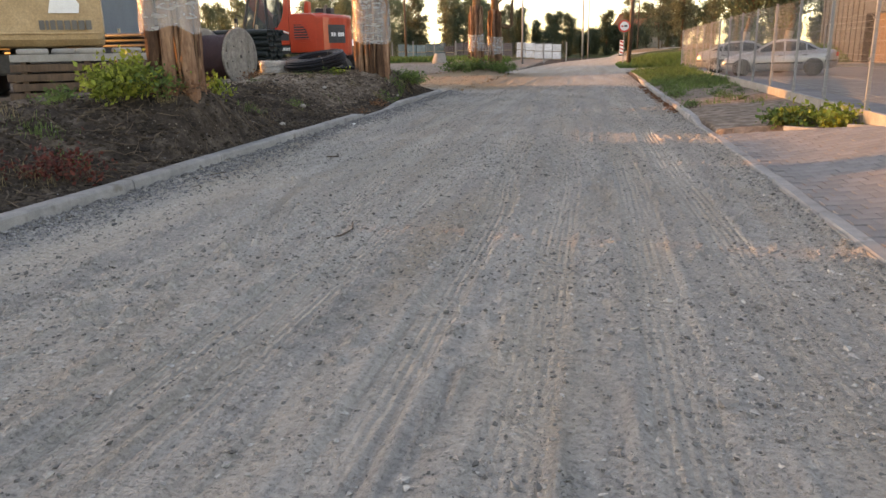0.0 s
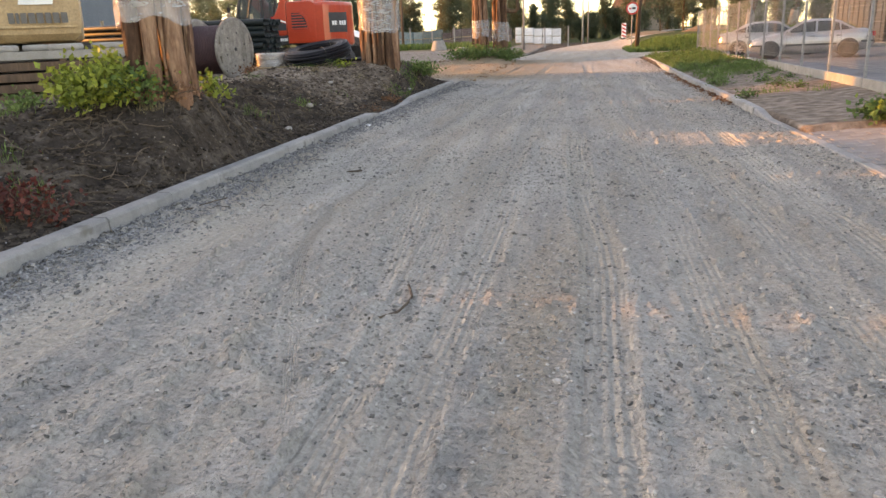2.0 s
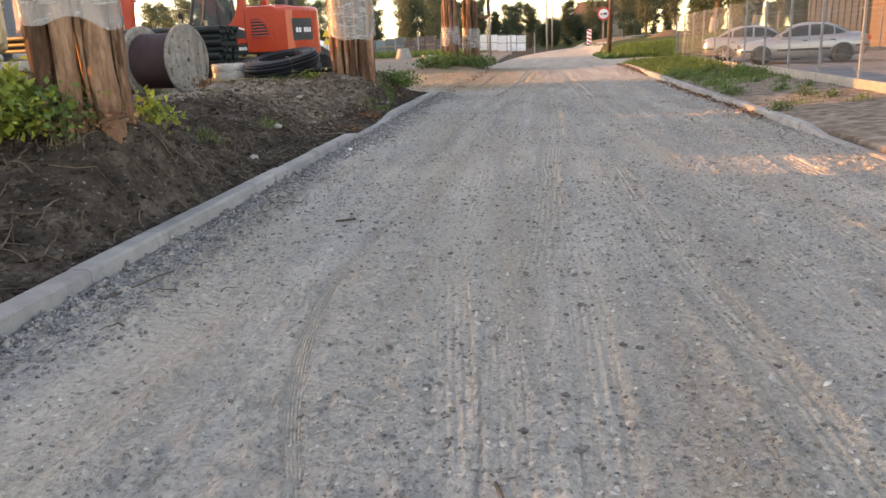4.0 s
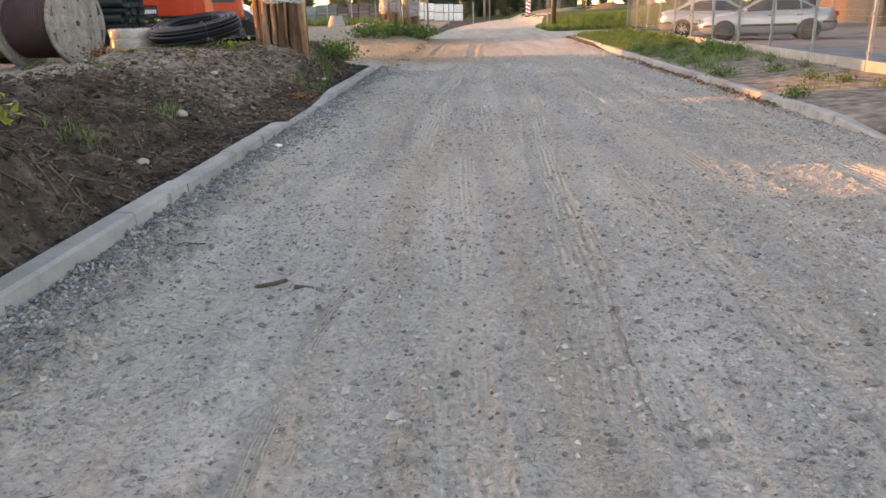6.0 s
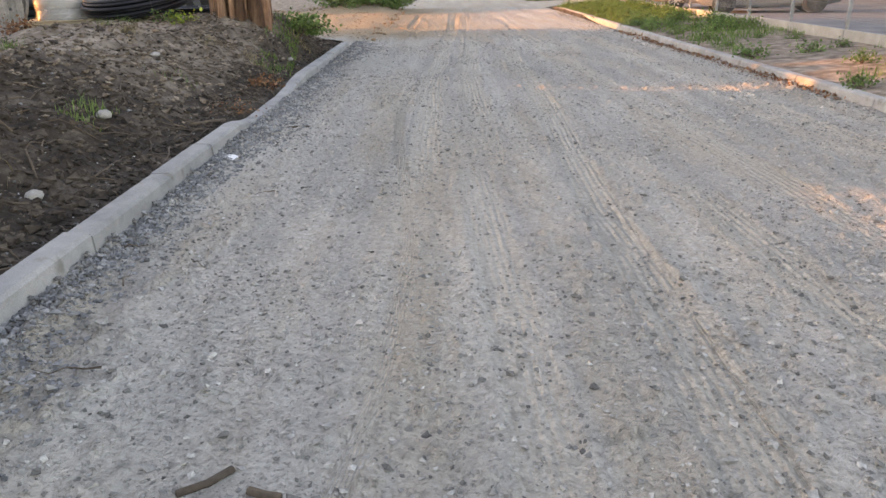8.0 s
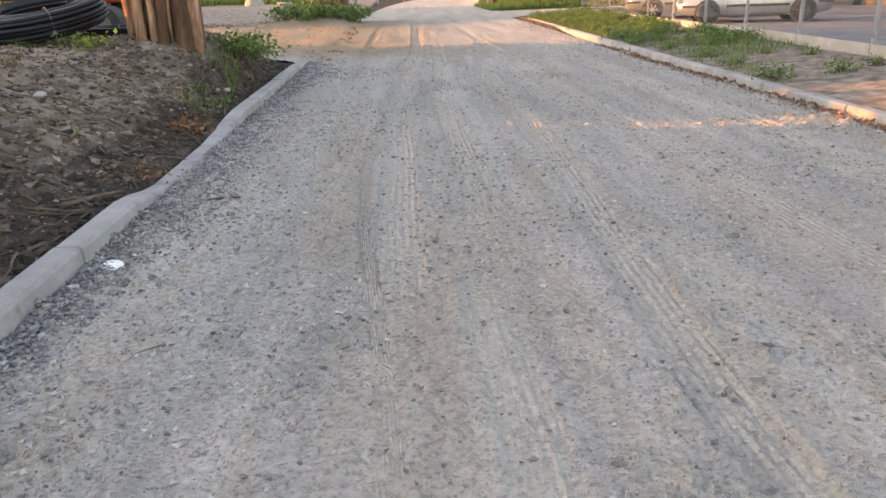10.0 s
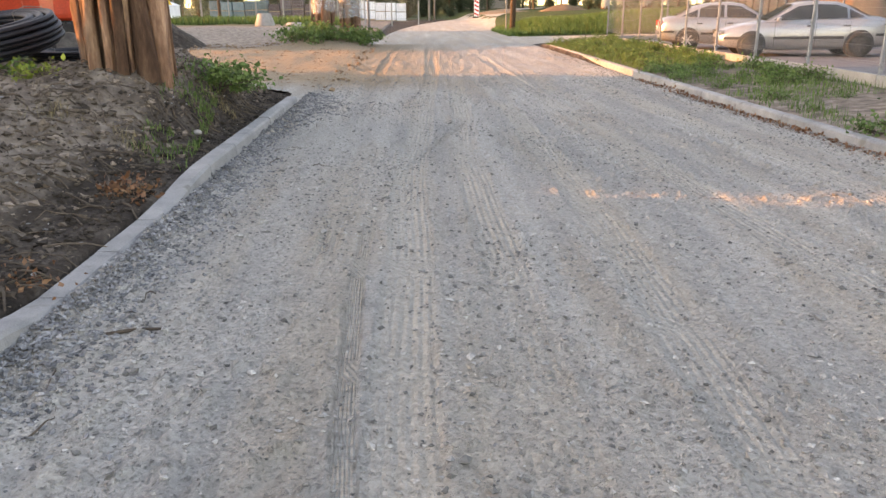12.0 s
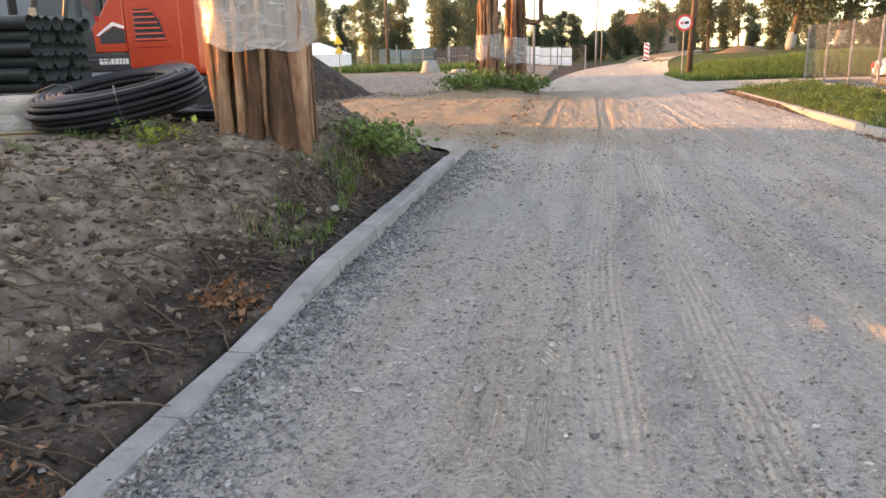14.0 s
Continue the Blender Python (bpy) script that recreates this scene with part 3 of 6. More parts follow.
# ---- the dusty road, worn by wheels ----
KX0, KX1 = -4.93, 2.02
LONG = [(4.2, -2.05), (5.0, -2.36), (5.6, -2.58), (6.3, -2.83), (7.1, -3.09), (8.5, -3.32), (10.2, -3.31), (11.0, -3.17), (12.8, -3.09), (15.3, -3.31), (17.5, -3.41), (19.2, -3.33),
        (20.4, -3.1), (21.8, -2.75), (23.5, -2.28), (26.0, -2.15)]
TRACKS = [  # way as (y, x), width, ribs, depth, wear
    (LONG, 0.09, 1, 0.008, 0.45),
    ([(14.2, -3.06), (16, -3.10), (18, -3.06), (20.5, -3.06), (24, -2.9), (30, -2.6), (44, -2.3)], 0.28, 5, 0.020, 0.7),
    ([(14.2, -2.54), (17, -2.46), (21, -2.46), (24, -2.3), (32, -2.0)], 0.26, 5, 0.017, 0.55),
    ([(17.2, -3.64), (18.7, -3.64)], 0.15, 2, 0.030, 0.2),
    ([(2, -0.9), (4.7, -0.85), (7, -0.80), (9, -0.95), (14, -1.05)], 0.26, 4, 0.021, 0.55),
    ([(2, -1.68), (8, -1.66), (11, -1.75), (14, -1.9)], 0.24, 4, 0.018, 0.5),
    ([(2, -1.98), (6, -2.02), (8.5, -2.15)], 0.20, 3, 0.020, 0.75),
    ([(6, -2.2), (9, -2.57), (12, -2.58), (15, -2.65)], 0.24, 4, 0.014, 0.55),
    ([(8.5, -1.98), (10.4, -1.89), (14, -1.8), (18, -1.6), (26, -1.5)], 0.26, 5, 0.015, 0.5),
    ([(2, 0.42), (7, 0.5), (12, 0.45)], 0.30, 6, 0.016, 0.5),
    ([(2, -0.25), (8, -0.2), (16, -0.4), (26, -0.7), (45, -0.9)], 0.26, 5, 0.014, 0.45),
    ([(2, 1.15), (10, 1.02), (26, 0.85)], 0.30, 5, 0.014, 0.35),
    ([(26.5, -3.95), (30.8, -3.84), (39.8, -3.72), (45, -3.3)], 0.22, 3, 0.028, 0.4),
    ([(28.5, -3.55), (31, -3.75), (33, -4.5), (35, -6.2), (37, -9.0)], 0.20, 3, 0.028, 0.2),
    ([(27.5, -4.6), (29.5, -5.2), (31.5, -6.6), (33, -8.8)], 0.20, 3, 0.028, 0.2),
    ([(31.5, -2.38), (35, -2.42), (44, -2.0)], 0.22, 3, 0.018, 0.3),
    ([(2, -4.0), (6.5, -4.02), (11, -4.1)], 0.5, 2, 0.014, 0.6),
]


def course(way, y):
    """x of a wheel track at y, its bends rounded off."""
    ys, xs = [p[0] for p in way], [p[1] for p in way]
    return sum(np.interp(y + d, ys, xs) for d in (-0.5, -0.25, 0, 0.25, 0.5)) / 5


def road_form(x, y):
    """Height and wear of the road surface."""
    wear, rib, gate, rut = (np.zeros(np.broadcast(x, y).shape) for _ in range(4))
    for i, (way, w, ribs, dep, amt) in enumerate(TRACKS):
        c = course(way, y) + 0.025 * fbm(0 * y, y, 0.4, 2, 20 + i)
        u = (x - c) / (w / 2)
        inside = smooth(1.2, 0.9, np.abs(u))
        come = (0.45 + 0.55 * smooth(-0.5, 0.0, fbm(0 * y + i, y, 0.35, 3, 40 + i))) * smooth(way[0][0], way[0][0] + 0.7, y) * smooth(way[-1][0], way[-1][0] - 0.7, y)
        lug = np.cos(u * math.pi * ribs) * 0.8 + np.cos(2 * math.pi * (y + 0.10 * np.abs(u)) / 0.105) * 0.3
        rut = rut + inside * come * (lug * dep * 0.3 - dep * 0.55) + come * dep * 0.5 * np.exp(-((np.abs(u) - 1.3) / 0.25) ** 2)
        wear = np.maximum(wear, inside * come * amt)
        g = inside * come
        rib = np.where(g > gate, u, rib)
        gate = np.maximum(gate, g)
    # crumbly lumps where no wheel has pressed the dust down, fine furrows along the way
    lumps = 0.040 * np.clip(fbm(x, y * 0.8, 7.0, 2, 13) - 0.15, 0, 1) + 0.075 * np.clip(fbm(x, y, 14.0, 2, 18) - 0.22, 0, 1)
    loose = (1 - 0.75 * gate) * (0.55 + 0.6 * smooth(-0.5, 0.5, fbm(x, y * 0.35, 0.8, 3, 19)))
    z = 0.018 * fbm(x, y, 0.35, 3, 11) + 0.010 * fbm(x, y * 0.6, 2.2, 3, 12) + 0.009 * fbm(x * 8.0, y * 0.5, 1.0, 3, 14) + lumps * loose
    z = z + rut + 0.018 * smooth(1.2, 0, x - KX0) + 0.03 * smooth(0.3, 0, x - KX0) - 0.008
    wear = np.clip(wear + 0.35 * smooth(0.0, 0.7, fbm(x * 1.6, y * 0.18, 0.9, 3, 31)), 0, 1)
    return z, wear, rib, gate


rx = np.linspace(KX0 - 0.02, KX1 + 0.02, 440)
ry = spaced((-8, 3.2, 0.4), (3.2, 22, 0.027), (22, 34, 0.07), (34, 46, 0.25))
RX, RY = np.meshgrid(rx, ry)
WIDE = 9.0 * smooth(26.2, 33, RY) * (1 - 0.75 * smooth(39, 44, RY)) * ((KX1 - RX) / (KX1 - KX0)) ** 2 * (1 + 0.25 * fbm(0 * RY, RY, 0.5, 3, 17))
RX = RX - WIDE - 0.18 * smooth(25.4, 25.7, RY) * ((KX1 - RX) / (KX1 - KX0)) ** 2
RZ, RW, RIB, GATE = road_form(RX, RY)
over = np.clip(-5.0 - RX, 0, None)
RZ = np.where(over > 0, np.maximum(land(RX, RY), 0) + 0.03 + RZ * 0.6 - 0.08 * smooth(4.5, 8.0, over + 1.5 * fbm(RX, RY, 0.5, 3, 15)), RZ)
RZ = RZ + smooth(28, 31, RY) * smooth(-3.0, -5.0, RX) * (0.10 * np.abs(fbm(RX * 0.6, RY * 1.6, 0.9, 4, 27)) - 0.02)
RS = np.clip(smooth(26.5, 30, RY) * smooth(0.5, -5.0, RX - 0.8 * fbm(RX, RY, 0.4, 3, 16)), 0, 1)
n1, n2 = len(rx), len(ry)
ii = (np.arange(n2 - 1)[:, None] * n1 + np.arange(n1 - 1)[None]).ravel()
road = new("road", mesh_from("road", np.stack([RX, RY, RZ], -1).reshape(-1, 3), np.stack([ii, ii + 1, ii + 1 + n1, ii + n1], 1), M_road, {"wear": RW, "sand": RS, "rib": RIB, "gate": GATE}))
tagged(road, "dusty crushed stone road with tyre tracks", "road", kind="structure")
# the road beyond the side street, bending gently away
fy = np.concatenate([np.arange(46, 80, 1.0), np.arange(80, 150, 5.0)])
FXc = -1.3 + 0.002 * np.clip(fy - 46, 0, None) ** 2
fu = np.linspace(-1, 1, 16)
hw = 3.3 + 1.6 * np.exp(-((fy - 47) / 4) ** 2)
FX = FXc[:, None] + fu[None] * hw[:, None]
FX[0] = np.linspace(KX0 - 0.02, KX1 + 0.02, 16)
FY = np.repeat(fy[:, None], 16, 1)
FZ = np.maximum(land(FX, FY), 0.0) * smooth(46, 49, FY) + 0.03 - 0.05 * smooth(50, 46, FY) + 0.01 * fbm(FX, FY, 0.5, 2, 9)
ii = (np.arange(len(fy) - 1)[:, None] * 16 + np.arange(15)[None]).ravel()
road2 = new("road_far", mesh_from("road_far", np.stack([FX, FY, FZ], -1).reshape(-1, 3), np.stack([ii, ii + 1, ii + 17, ii + 16], 1), M_road,
            {"wear": 0.2 + 0 * FX, "sand": 0.2 + 0 * FX}))
tagged(road2, "pale dusty road running on to the woods", "road", kind="structure")
# side street to the right behind the verge
sx = np.arange(1.6, 40, 0.8)
sy = np.linspace(44.6, 52.0, 12)
SX, SY = np.meshgrid(sx, sy)
SZ = land(SX, SY) + 0.03
ii = (np.arange(11)[:, None] * len(sx) + np.arange(len(sx) - 1)[None]).ravel()
side = new("side_road", mesh_from("side_road", np.stack([SX, SY, SZ], -1).reshape(-1, 3), np.stack([ii, ii + 1, ii + 1 + len(sx), ii + len(sx)], 1), M_road,
           {"wear": 0.6 + 0 * SX, "sand": 0.15 + 0 * SX}))
tagged(side, "grey side road branching off behind the fence", "road", kind="structure")
# parking lot
px = np.array([4.6, 8, 12, 16, 20, 26, 34, 44])
py = np.arange(-6, 44.5, 2.5)
PX, PY = np.meshgrid(px, py)
PX[:, 0] = fence_x(py) + 0.06
PZ = lot_z(PY) + 0.0 * PX
ii = (np.arange(len(py) - 1)[:, None] * len(px) + np.arange(len(px) - 1)[None]).ravel()
lot = new("parking_lot", mesh_from("parking_lot", np.stack([PX, PY, PZ], -1).reshape(-1, 3), np.stack([ii, ii + 1, ii + 1 + len(px), ii + len(px)], 1), M_asphalt))
tagged(lot, "grey worn asphalt of a parking lot", "pavement", kind="structure")

# ---- kerbs ----
def kerb_top(y):
    """Top of the bank-side kerb: dipped for a lowered crossing."""
    return 0.165 - 0.105 * (smooth(15.9, 16.8, y) - smooth(18.35, 19.9, y))


def kerb_piece(name, parent, pts, tops, mat, w=0.17, low=-0.12, cham=0.022, side=-1, gap=0.004):
    """One kerb stone: a chamfered bar through the given plan points; side -1: the road lies on its +x side."""
    bm = bmesh.new()
    rings = []
    for (x, y), t in zip(pts, tops):
        sec = [(0.015, low), (0.0, 0.02), (-0.008, t - cham), (-0.008 - cham, t), (-w + 0.008, t + 0.002), (-w, t - 0.008), (-w, low)]
        rings.append([bm.verts.new((x + (u if side < 0 else -u), y, z)) for u, z in sec])
    for a, b in zip(rings, rings[1:]):
        for k in range(len(a)):
            bm.faces.new((a[k], a[(k + 1) % 7], b[(k + 1) % 7], b[k]))
    bm.faces.new(rings[0])
    bm.faces.new(rings[-1][::-1])
    bmesh.ops.recalc_face_normals(bm, faces=bm.faces)
    return part(name, bm, mat, parent)


kerb_l = thing("kerb_left", pose(0, 0, 0), "grey concrete kerb dipping for a lowered crossing", "kerb", kind="structure")
rk = random.Random(3)
joints = [-6 + i * 1.03 for i in range(19)]
joints = [j for j in joints if j < 13.6] + [13.92, 14.95, 15.9, 16.8, 17.6, 18.35, 19.9, 20.95, 21.95, 23.0, 24.05, 24.75, 25.45]
for a, b in zip(joints, joints[1:]):
    jig = rk.uniform(-0.008, 0.008)
    dz = rk.uniform(-0.006, 0.006)
    n = 4 if 15.5 < a < 19.5 else 2
    ys = [a + 0.004 + (b - a - 0.008) * i / (n - 1) for i in range(n)]
    x0 = -4.93 - 0.0 * a
    kerb_piece("kerb_stone", kerb_l, [(x0 + jig, y) for y in ys], [float(kerb_top(y)) + dz for y in ys], M_kerb)


def kerb_r_top(y):
    return 0.125 - 0.095 * smooth(16.3, 15.0, y)


kerb_r = thing("kerb_right", pose(0, 0, 0), "weathered concrete kerb along the weedy verge", "kerb", kind="structure")
y = -6.0
while y < 41.9:
    b = y + 1.0
    jig = rk.uniform(-0.008, 0.008)
    base = lambda v: 2.02 + 0.012 * max(0, v - 25)
    kerb_piece("kerb_stone", kerb_r, [(base(y) + jig, y + 0.004), (base(b) + jig, b - 0.004)], [float(kerb_r_top(y)), float(kerb_r_top(b))], M_kerb, w=0.15, side=1)
    y = b
# rounded end turning into the side street
bm = bmesh.new()
rings = []
for i in range(9):
    a = math.pi / 2 * i / 8
    cx, cy, r = 2.22 + 1.5, 42.0, 1.5
    ox, oy = -math.cos(a), math.sin(a)
    rings.append([bm.verts.new((cx + ox * (r - u), cy + oy * (r - u), z)) for u, z in ((0, -0.1), (0, 0.11), (0.03, 0.13), (0.15, 0.13), (0.15, -0.1))])
for a, b in zip(rings, rings[1:]):
    for k in range(5):
        bm.faces.new((a[k], a[(k + 1) % 5], b[(k + 1) % 5], b[k]))
bm.faces.new(rings[0])
bm.faces.new(rings[-1][::-1])
bmesh.ops.recalc_face_normals(bm, faces=bm.faces)
part("kerb_stone", bm, M_kerb, kerb_r)
# edging between driveway and verge
edge = thing("driveway_edging", pose(0, 0, 0), "low concrete edging along the driveway mouth", "kerb", kind="structure")
ep = [(2.2, 13.75), (3.1, 12.85), (3.8, 12.1), (4.4, 11.5)]
for (xa, ya), (xb, yb) in zip(ep, ep[1:]):
    bm = bmesh.new()
    L = math.hypot(xb - xa, yb - ya)
    za = 0.0 + 0.30 * float(smooth(0, 2.3, (xa + xb) / 2 - 2.16))
    bm_box(bm, ((xa + xb) / 2, (ya + yb) / 2, za), (L - 0.01, 0.08, 0.07), 0.008, Matrix.Rotation(math.atan2(yb - ya, xb - xa), 4, "Z"))
    part("edging_stone", bm, M_kerb, edge)
dx = np.linspace(2.165, 4.42, 16)
dy = np.arange(-6, 13.6, 0.4)
DX, DY = np.meshgrid(dx, dy)
DY = np.minimum(DY, 13.7 - (DX - 2.2) * 1.0)
DZ = 0.03 + 0.30 * smooth(0, 2.3, DX - 2.16)
ii = (np.arange(len(dy) - 1)[:, None] * 16 + np.arange(15)[None]).ravel()
drv = new("driveway", mesh_from("driveway", np.stack([DX, DY, DZ], -1).reshape(-1, 3), np.stack([ii, ii + 1, ii + 17, ii + 16], 1), M_paving))
tagged(drv, "smooth grey driveway apron up to the fence", "pavement", kind="structure")

# ---- fence on a low wall ----
FENCE_Y = [20.1 + 2.43 * k for k in range(-9, 11)]
fence = thing("mesh_fence", pose(0, 0, 0), "galvanised welded mesh fence on a low concrete plinth", "fence")
bm = bmesh.new()
bm_box(bm, (0, 0, 1.07), (0.05, 0.06, 2.14), 0.004)
bm_box(bm, (0, 0, 2.15), (0.056, 0.066, 0.02), 0.004)
for z in (0.35, 1.0, 1.6, 2.0):
    bm_box(bm, (-0.04, 0, z), (0.03, 0.05, 0.03), 0.004)
post0 = part("post", bm, M_galv, fence)
pv, pf = [], []


def wire(a, b, r):
    a, b = np.array(a, float), np.array(b, float)
    d = b - a
    u = np.cross(d, (0.3, 0.9, 0.1))
    u /= np.linalg.norm(u)
    w = np.cross(d, u)
    w /= np.linalg.norm(w)
    k = len(pv)
    for p in (a, b):
        for j in range(3):
            pv.append(p + r * (u * math.cos(2.094 * j) + w * math.sin(2.094 * j)))
    for j in range(3):
        pf.append((k + j, k + (j + 1) % 3, k + 3 + (j + 1) % 3, k + 3 + j))


for i in range(49):
    wire((0, 0.02 + i * 0.0497, 0.0), (0, 0.02 + i * 0.0497, 1.76), 0.0019)
for z in (0.02, 0.1, 0.3, 0.5, 0.7, 0.9, 1.1, 1.3, 1.5, 1.66, 1.74):
    wire((0.004, 0, z), (0.004, 2.43, z), 0.0024)
for z in (0.06, 0.6, 1.2, 1.70):
    wire((-0.025, 0, z), (-0.025, 2.43, z), 0.0026)
panel_me = mesh_from("panel", pv, pf, M_galv)
bm = bmesh.new()
bm_box(bm, (0, 1.215, 0.0), (0.08, 2.40, 0.34), 0.008)
plinth0 = part("plinth", bm, M_concrete, fence)
wall_me = plinth0.data
bpy.data.objects.remove(plinth0)
first = True
for ya, yb in zip(FENCE_Y, FENCE_Y[1:] + [FENCE_Y[-1] + 2.43]):
    xa = float(fence_x(ya))
    ang = -math.degrees(math.atan(0.0235))
    zb = 0.24 - 0.006 * max(0, ya - 25)
    m = pose(xa, ya, zb, 0, 0, ang)
    if first:
        post0.matrix_basis, first = m, False
    else:
        link_part("post", post0.data, fence, m=m)
    if ya < FENCE_Y[-1]:
        link_part("panel", panel_me, fence, m=m @ pose(-0.02, 0, 0.36))
        link_part("plinth", wall_me, fence, m=m @ pose(0.0, 0.015, 0.05))
# the return along the side street
yc = FENCE_Y[-1]
for k in range(7):
    m = pose(float(fence_x(yc)) + k * 2.43, yc, 0.14, 0, 0, -90)
    if k:
        link_part("post", post0.data, fence, m=m)
    link_part("panel", panel_me, fence, m=m @ pose(-0.02, 0, 0.36))
    link_part("plinth", wall_me, fence, m=m @ pose(0.0, 0.015, 0.05))

# ---- trees ----
def limb_points(rng, a, d, length, n=6, up=0.25, wob=0.25):
    p, d = Vector(a), Vector(d).normalized()
    pts = [p.copy()]
    for _ in range(n):
        d = (d + Vector((rng.uniform(-wob, wob), rng.uniform(-wob, wob), up * rng.random()))).normalized()
        p = p + d * (length / n)
        pts.append(p.copy())
    return pts


def crown_points(rng, centres, radii, n):
    """Leaf places in uneven clumps: mostly near the clumps' skins."""
    c = np.array(centres)
    r = np.array(radii)
    k = rng.choice(len(c), n, p=r ** 2 / np.sum(r ** 2))
    v = rng.normal(size=(n, 3))
    return c[k] + v * (r[k] * (0.35 + 0.45 * rng.random(n)))[:, None] * np.array([1, 1, 0.85])


def make_tree(name, m, label, seed, height, trunk_r, spread, leaf, mat, n_leaf, first=0.35, category="tree", bark=None, clumps=24, leaf_len=0.2, straggly=0.0, white=0.0, lean=0.0):
    rng = random.Random(seed)
    nrg = np.random.default_rng(seed)
    t = thing(name, m, label, category)
    bm = bmesh.new()
    top = [(lean * z + 0.12 * math.sin(z * 0.9 + seed), 0.1 * math.cos(z * 0.7 + seed), z) for z in np.linspace(-0.3, height * 0.85, 9)]
    bm_tube(bm, top, [trunk_r * (1.25 if i == 0 else 1 - 0.1 * i) for i in range(9)], 9)
    cs, rs = [], []
    for i in range(clumps):
        z = height * (first + (0.95 - first) * (i + 0.5) / clumps)
        a = i * 2.4 + rng.random()
        w = spread * (1 - 0.65 * abs((z / height - 0.6)) / 0.5) * rng.uniform(0.6, 1.1)
        o = Vector((lean * z, 0, z))
        tip = o + Vector((math.cos(a) * w * 0.75, math.sin(a) * w * 0.75, rng.uniform(-0.05, 0.12) * height))
        pts = limb_points(rng, o - Vector((0, 0, height * 0.08)), tip - o + Vector((0, 0, height * 0.08)), (tip - o).length, 5)
        bm_tube(bm, pts, [trunk_r * 0.32 * (1 - 0.15 * j) for j in range(6)], 5)
        cs.append(pts[-1])
        rs.append(spread * rng.uniform(0.22, 0.40) * (1 - straggly * rng.random()))
    cs.append((lean * height, 0, height * 0.92))
    rs.append(spread * 0.35)
    part("trunk", bm, bark or M_bark, t, smooth_shade=True)
    if white:
        bm = bmesh.new()
        bm_tube(bm, [(lean * z + 0.12 * math.sin(z * 0.9 + seed), 0.1 * math.cos(z * 0.7 + seed), z) for z in np.linspace(0.05, white, 6)], trunk_r * 1.12, 10)
        part("limewash", bm, M_concrete, t, "white limewash coat on the trunk", True)
    xyz = crown_points(nrg, [tuple(c) for c in cs], rs, n_leaf)
    link_part("crown", leaf_mesh("crown", xyz, leaf_len * (0.6 + 0.8 * nrg.random(n_leaf)), mat, nrg), t)
    return t


def slab(rng, r0, r1, ang, width, z0, z1):
    """A raw half-round slab standing against a trunk, bark side out, a little crooked."""
    bm = bmesh.new()
    rings = []
    n = 14
    ph = rng.random() * 6
    for i in range(n):
        u = i / (n - 1)
        z = z0 + (z1 - z0) * u
        r = r0 + (r1 - r0) * min(1, u * 1.6) + 0.02 * math.sin(5 * u + ph)
        w = width * (1 - 0.12 * u) * (1 + 0.16 * math.sin(7 * u + ph) + 0.10 * math.sin(19 * u + 2 * ph))
        a = ang + 0.06 * math.sin(3 * u + ph)
        c, t = Vector((math.cos(a) * r, math.sin(a) * r, z)), Vector((-math.sin(a), math.cos(a), 0))
        o = Vector((math.cos(a), math.sin(a), 0))
        thick = width * 0.42
        sec = [(-0.5, -0.01), (-0.42, thick * 0.55), (-0.15, thick), (0.15, thick * 0.97), (0.42, thick * 0.5), (0.5, -0.01)]
        rings.append([bm.verts.new(c + t * (q * w) + o * h * (1 + 0.22 * math.sin(23 * u + 7 * q + ph))) for q, h in sec])
    for a_, b_ in zip(rings, rings[1:]):
        for k in range(6):
            bm.faces.new((a_[k], a_[(k + 1) % 6], b_[(k + 1) % 6], b_[k]))
    bm.faces.new(rings[0][::-1])
    bm.faces.new(rings[-1])
    bmesh.ops.recalc_face_normals(bm, faces=bm.faces)
    return bm


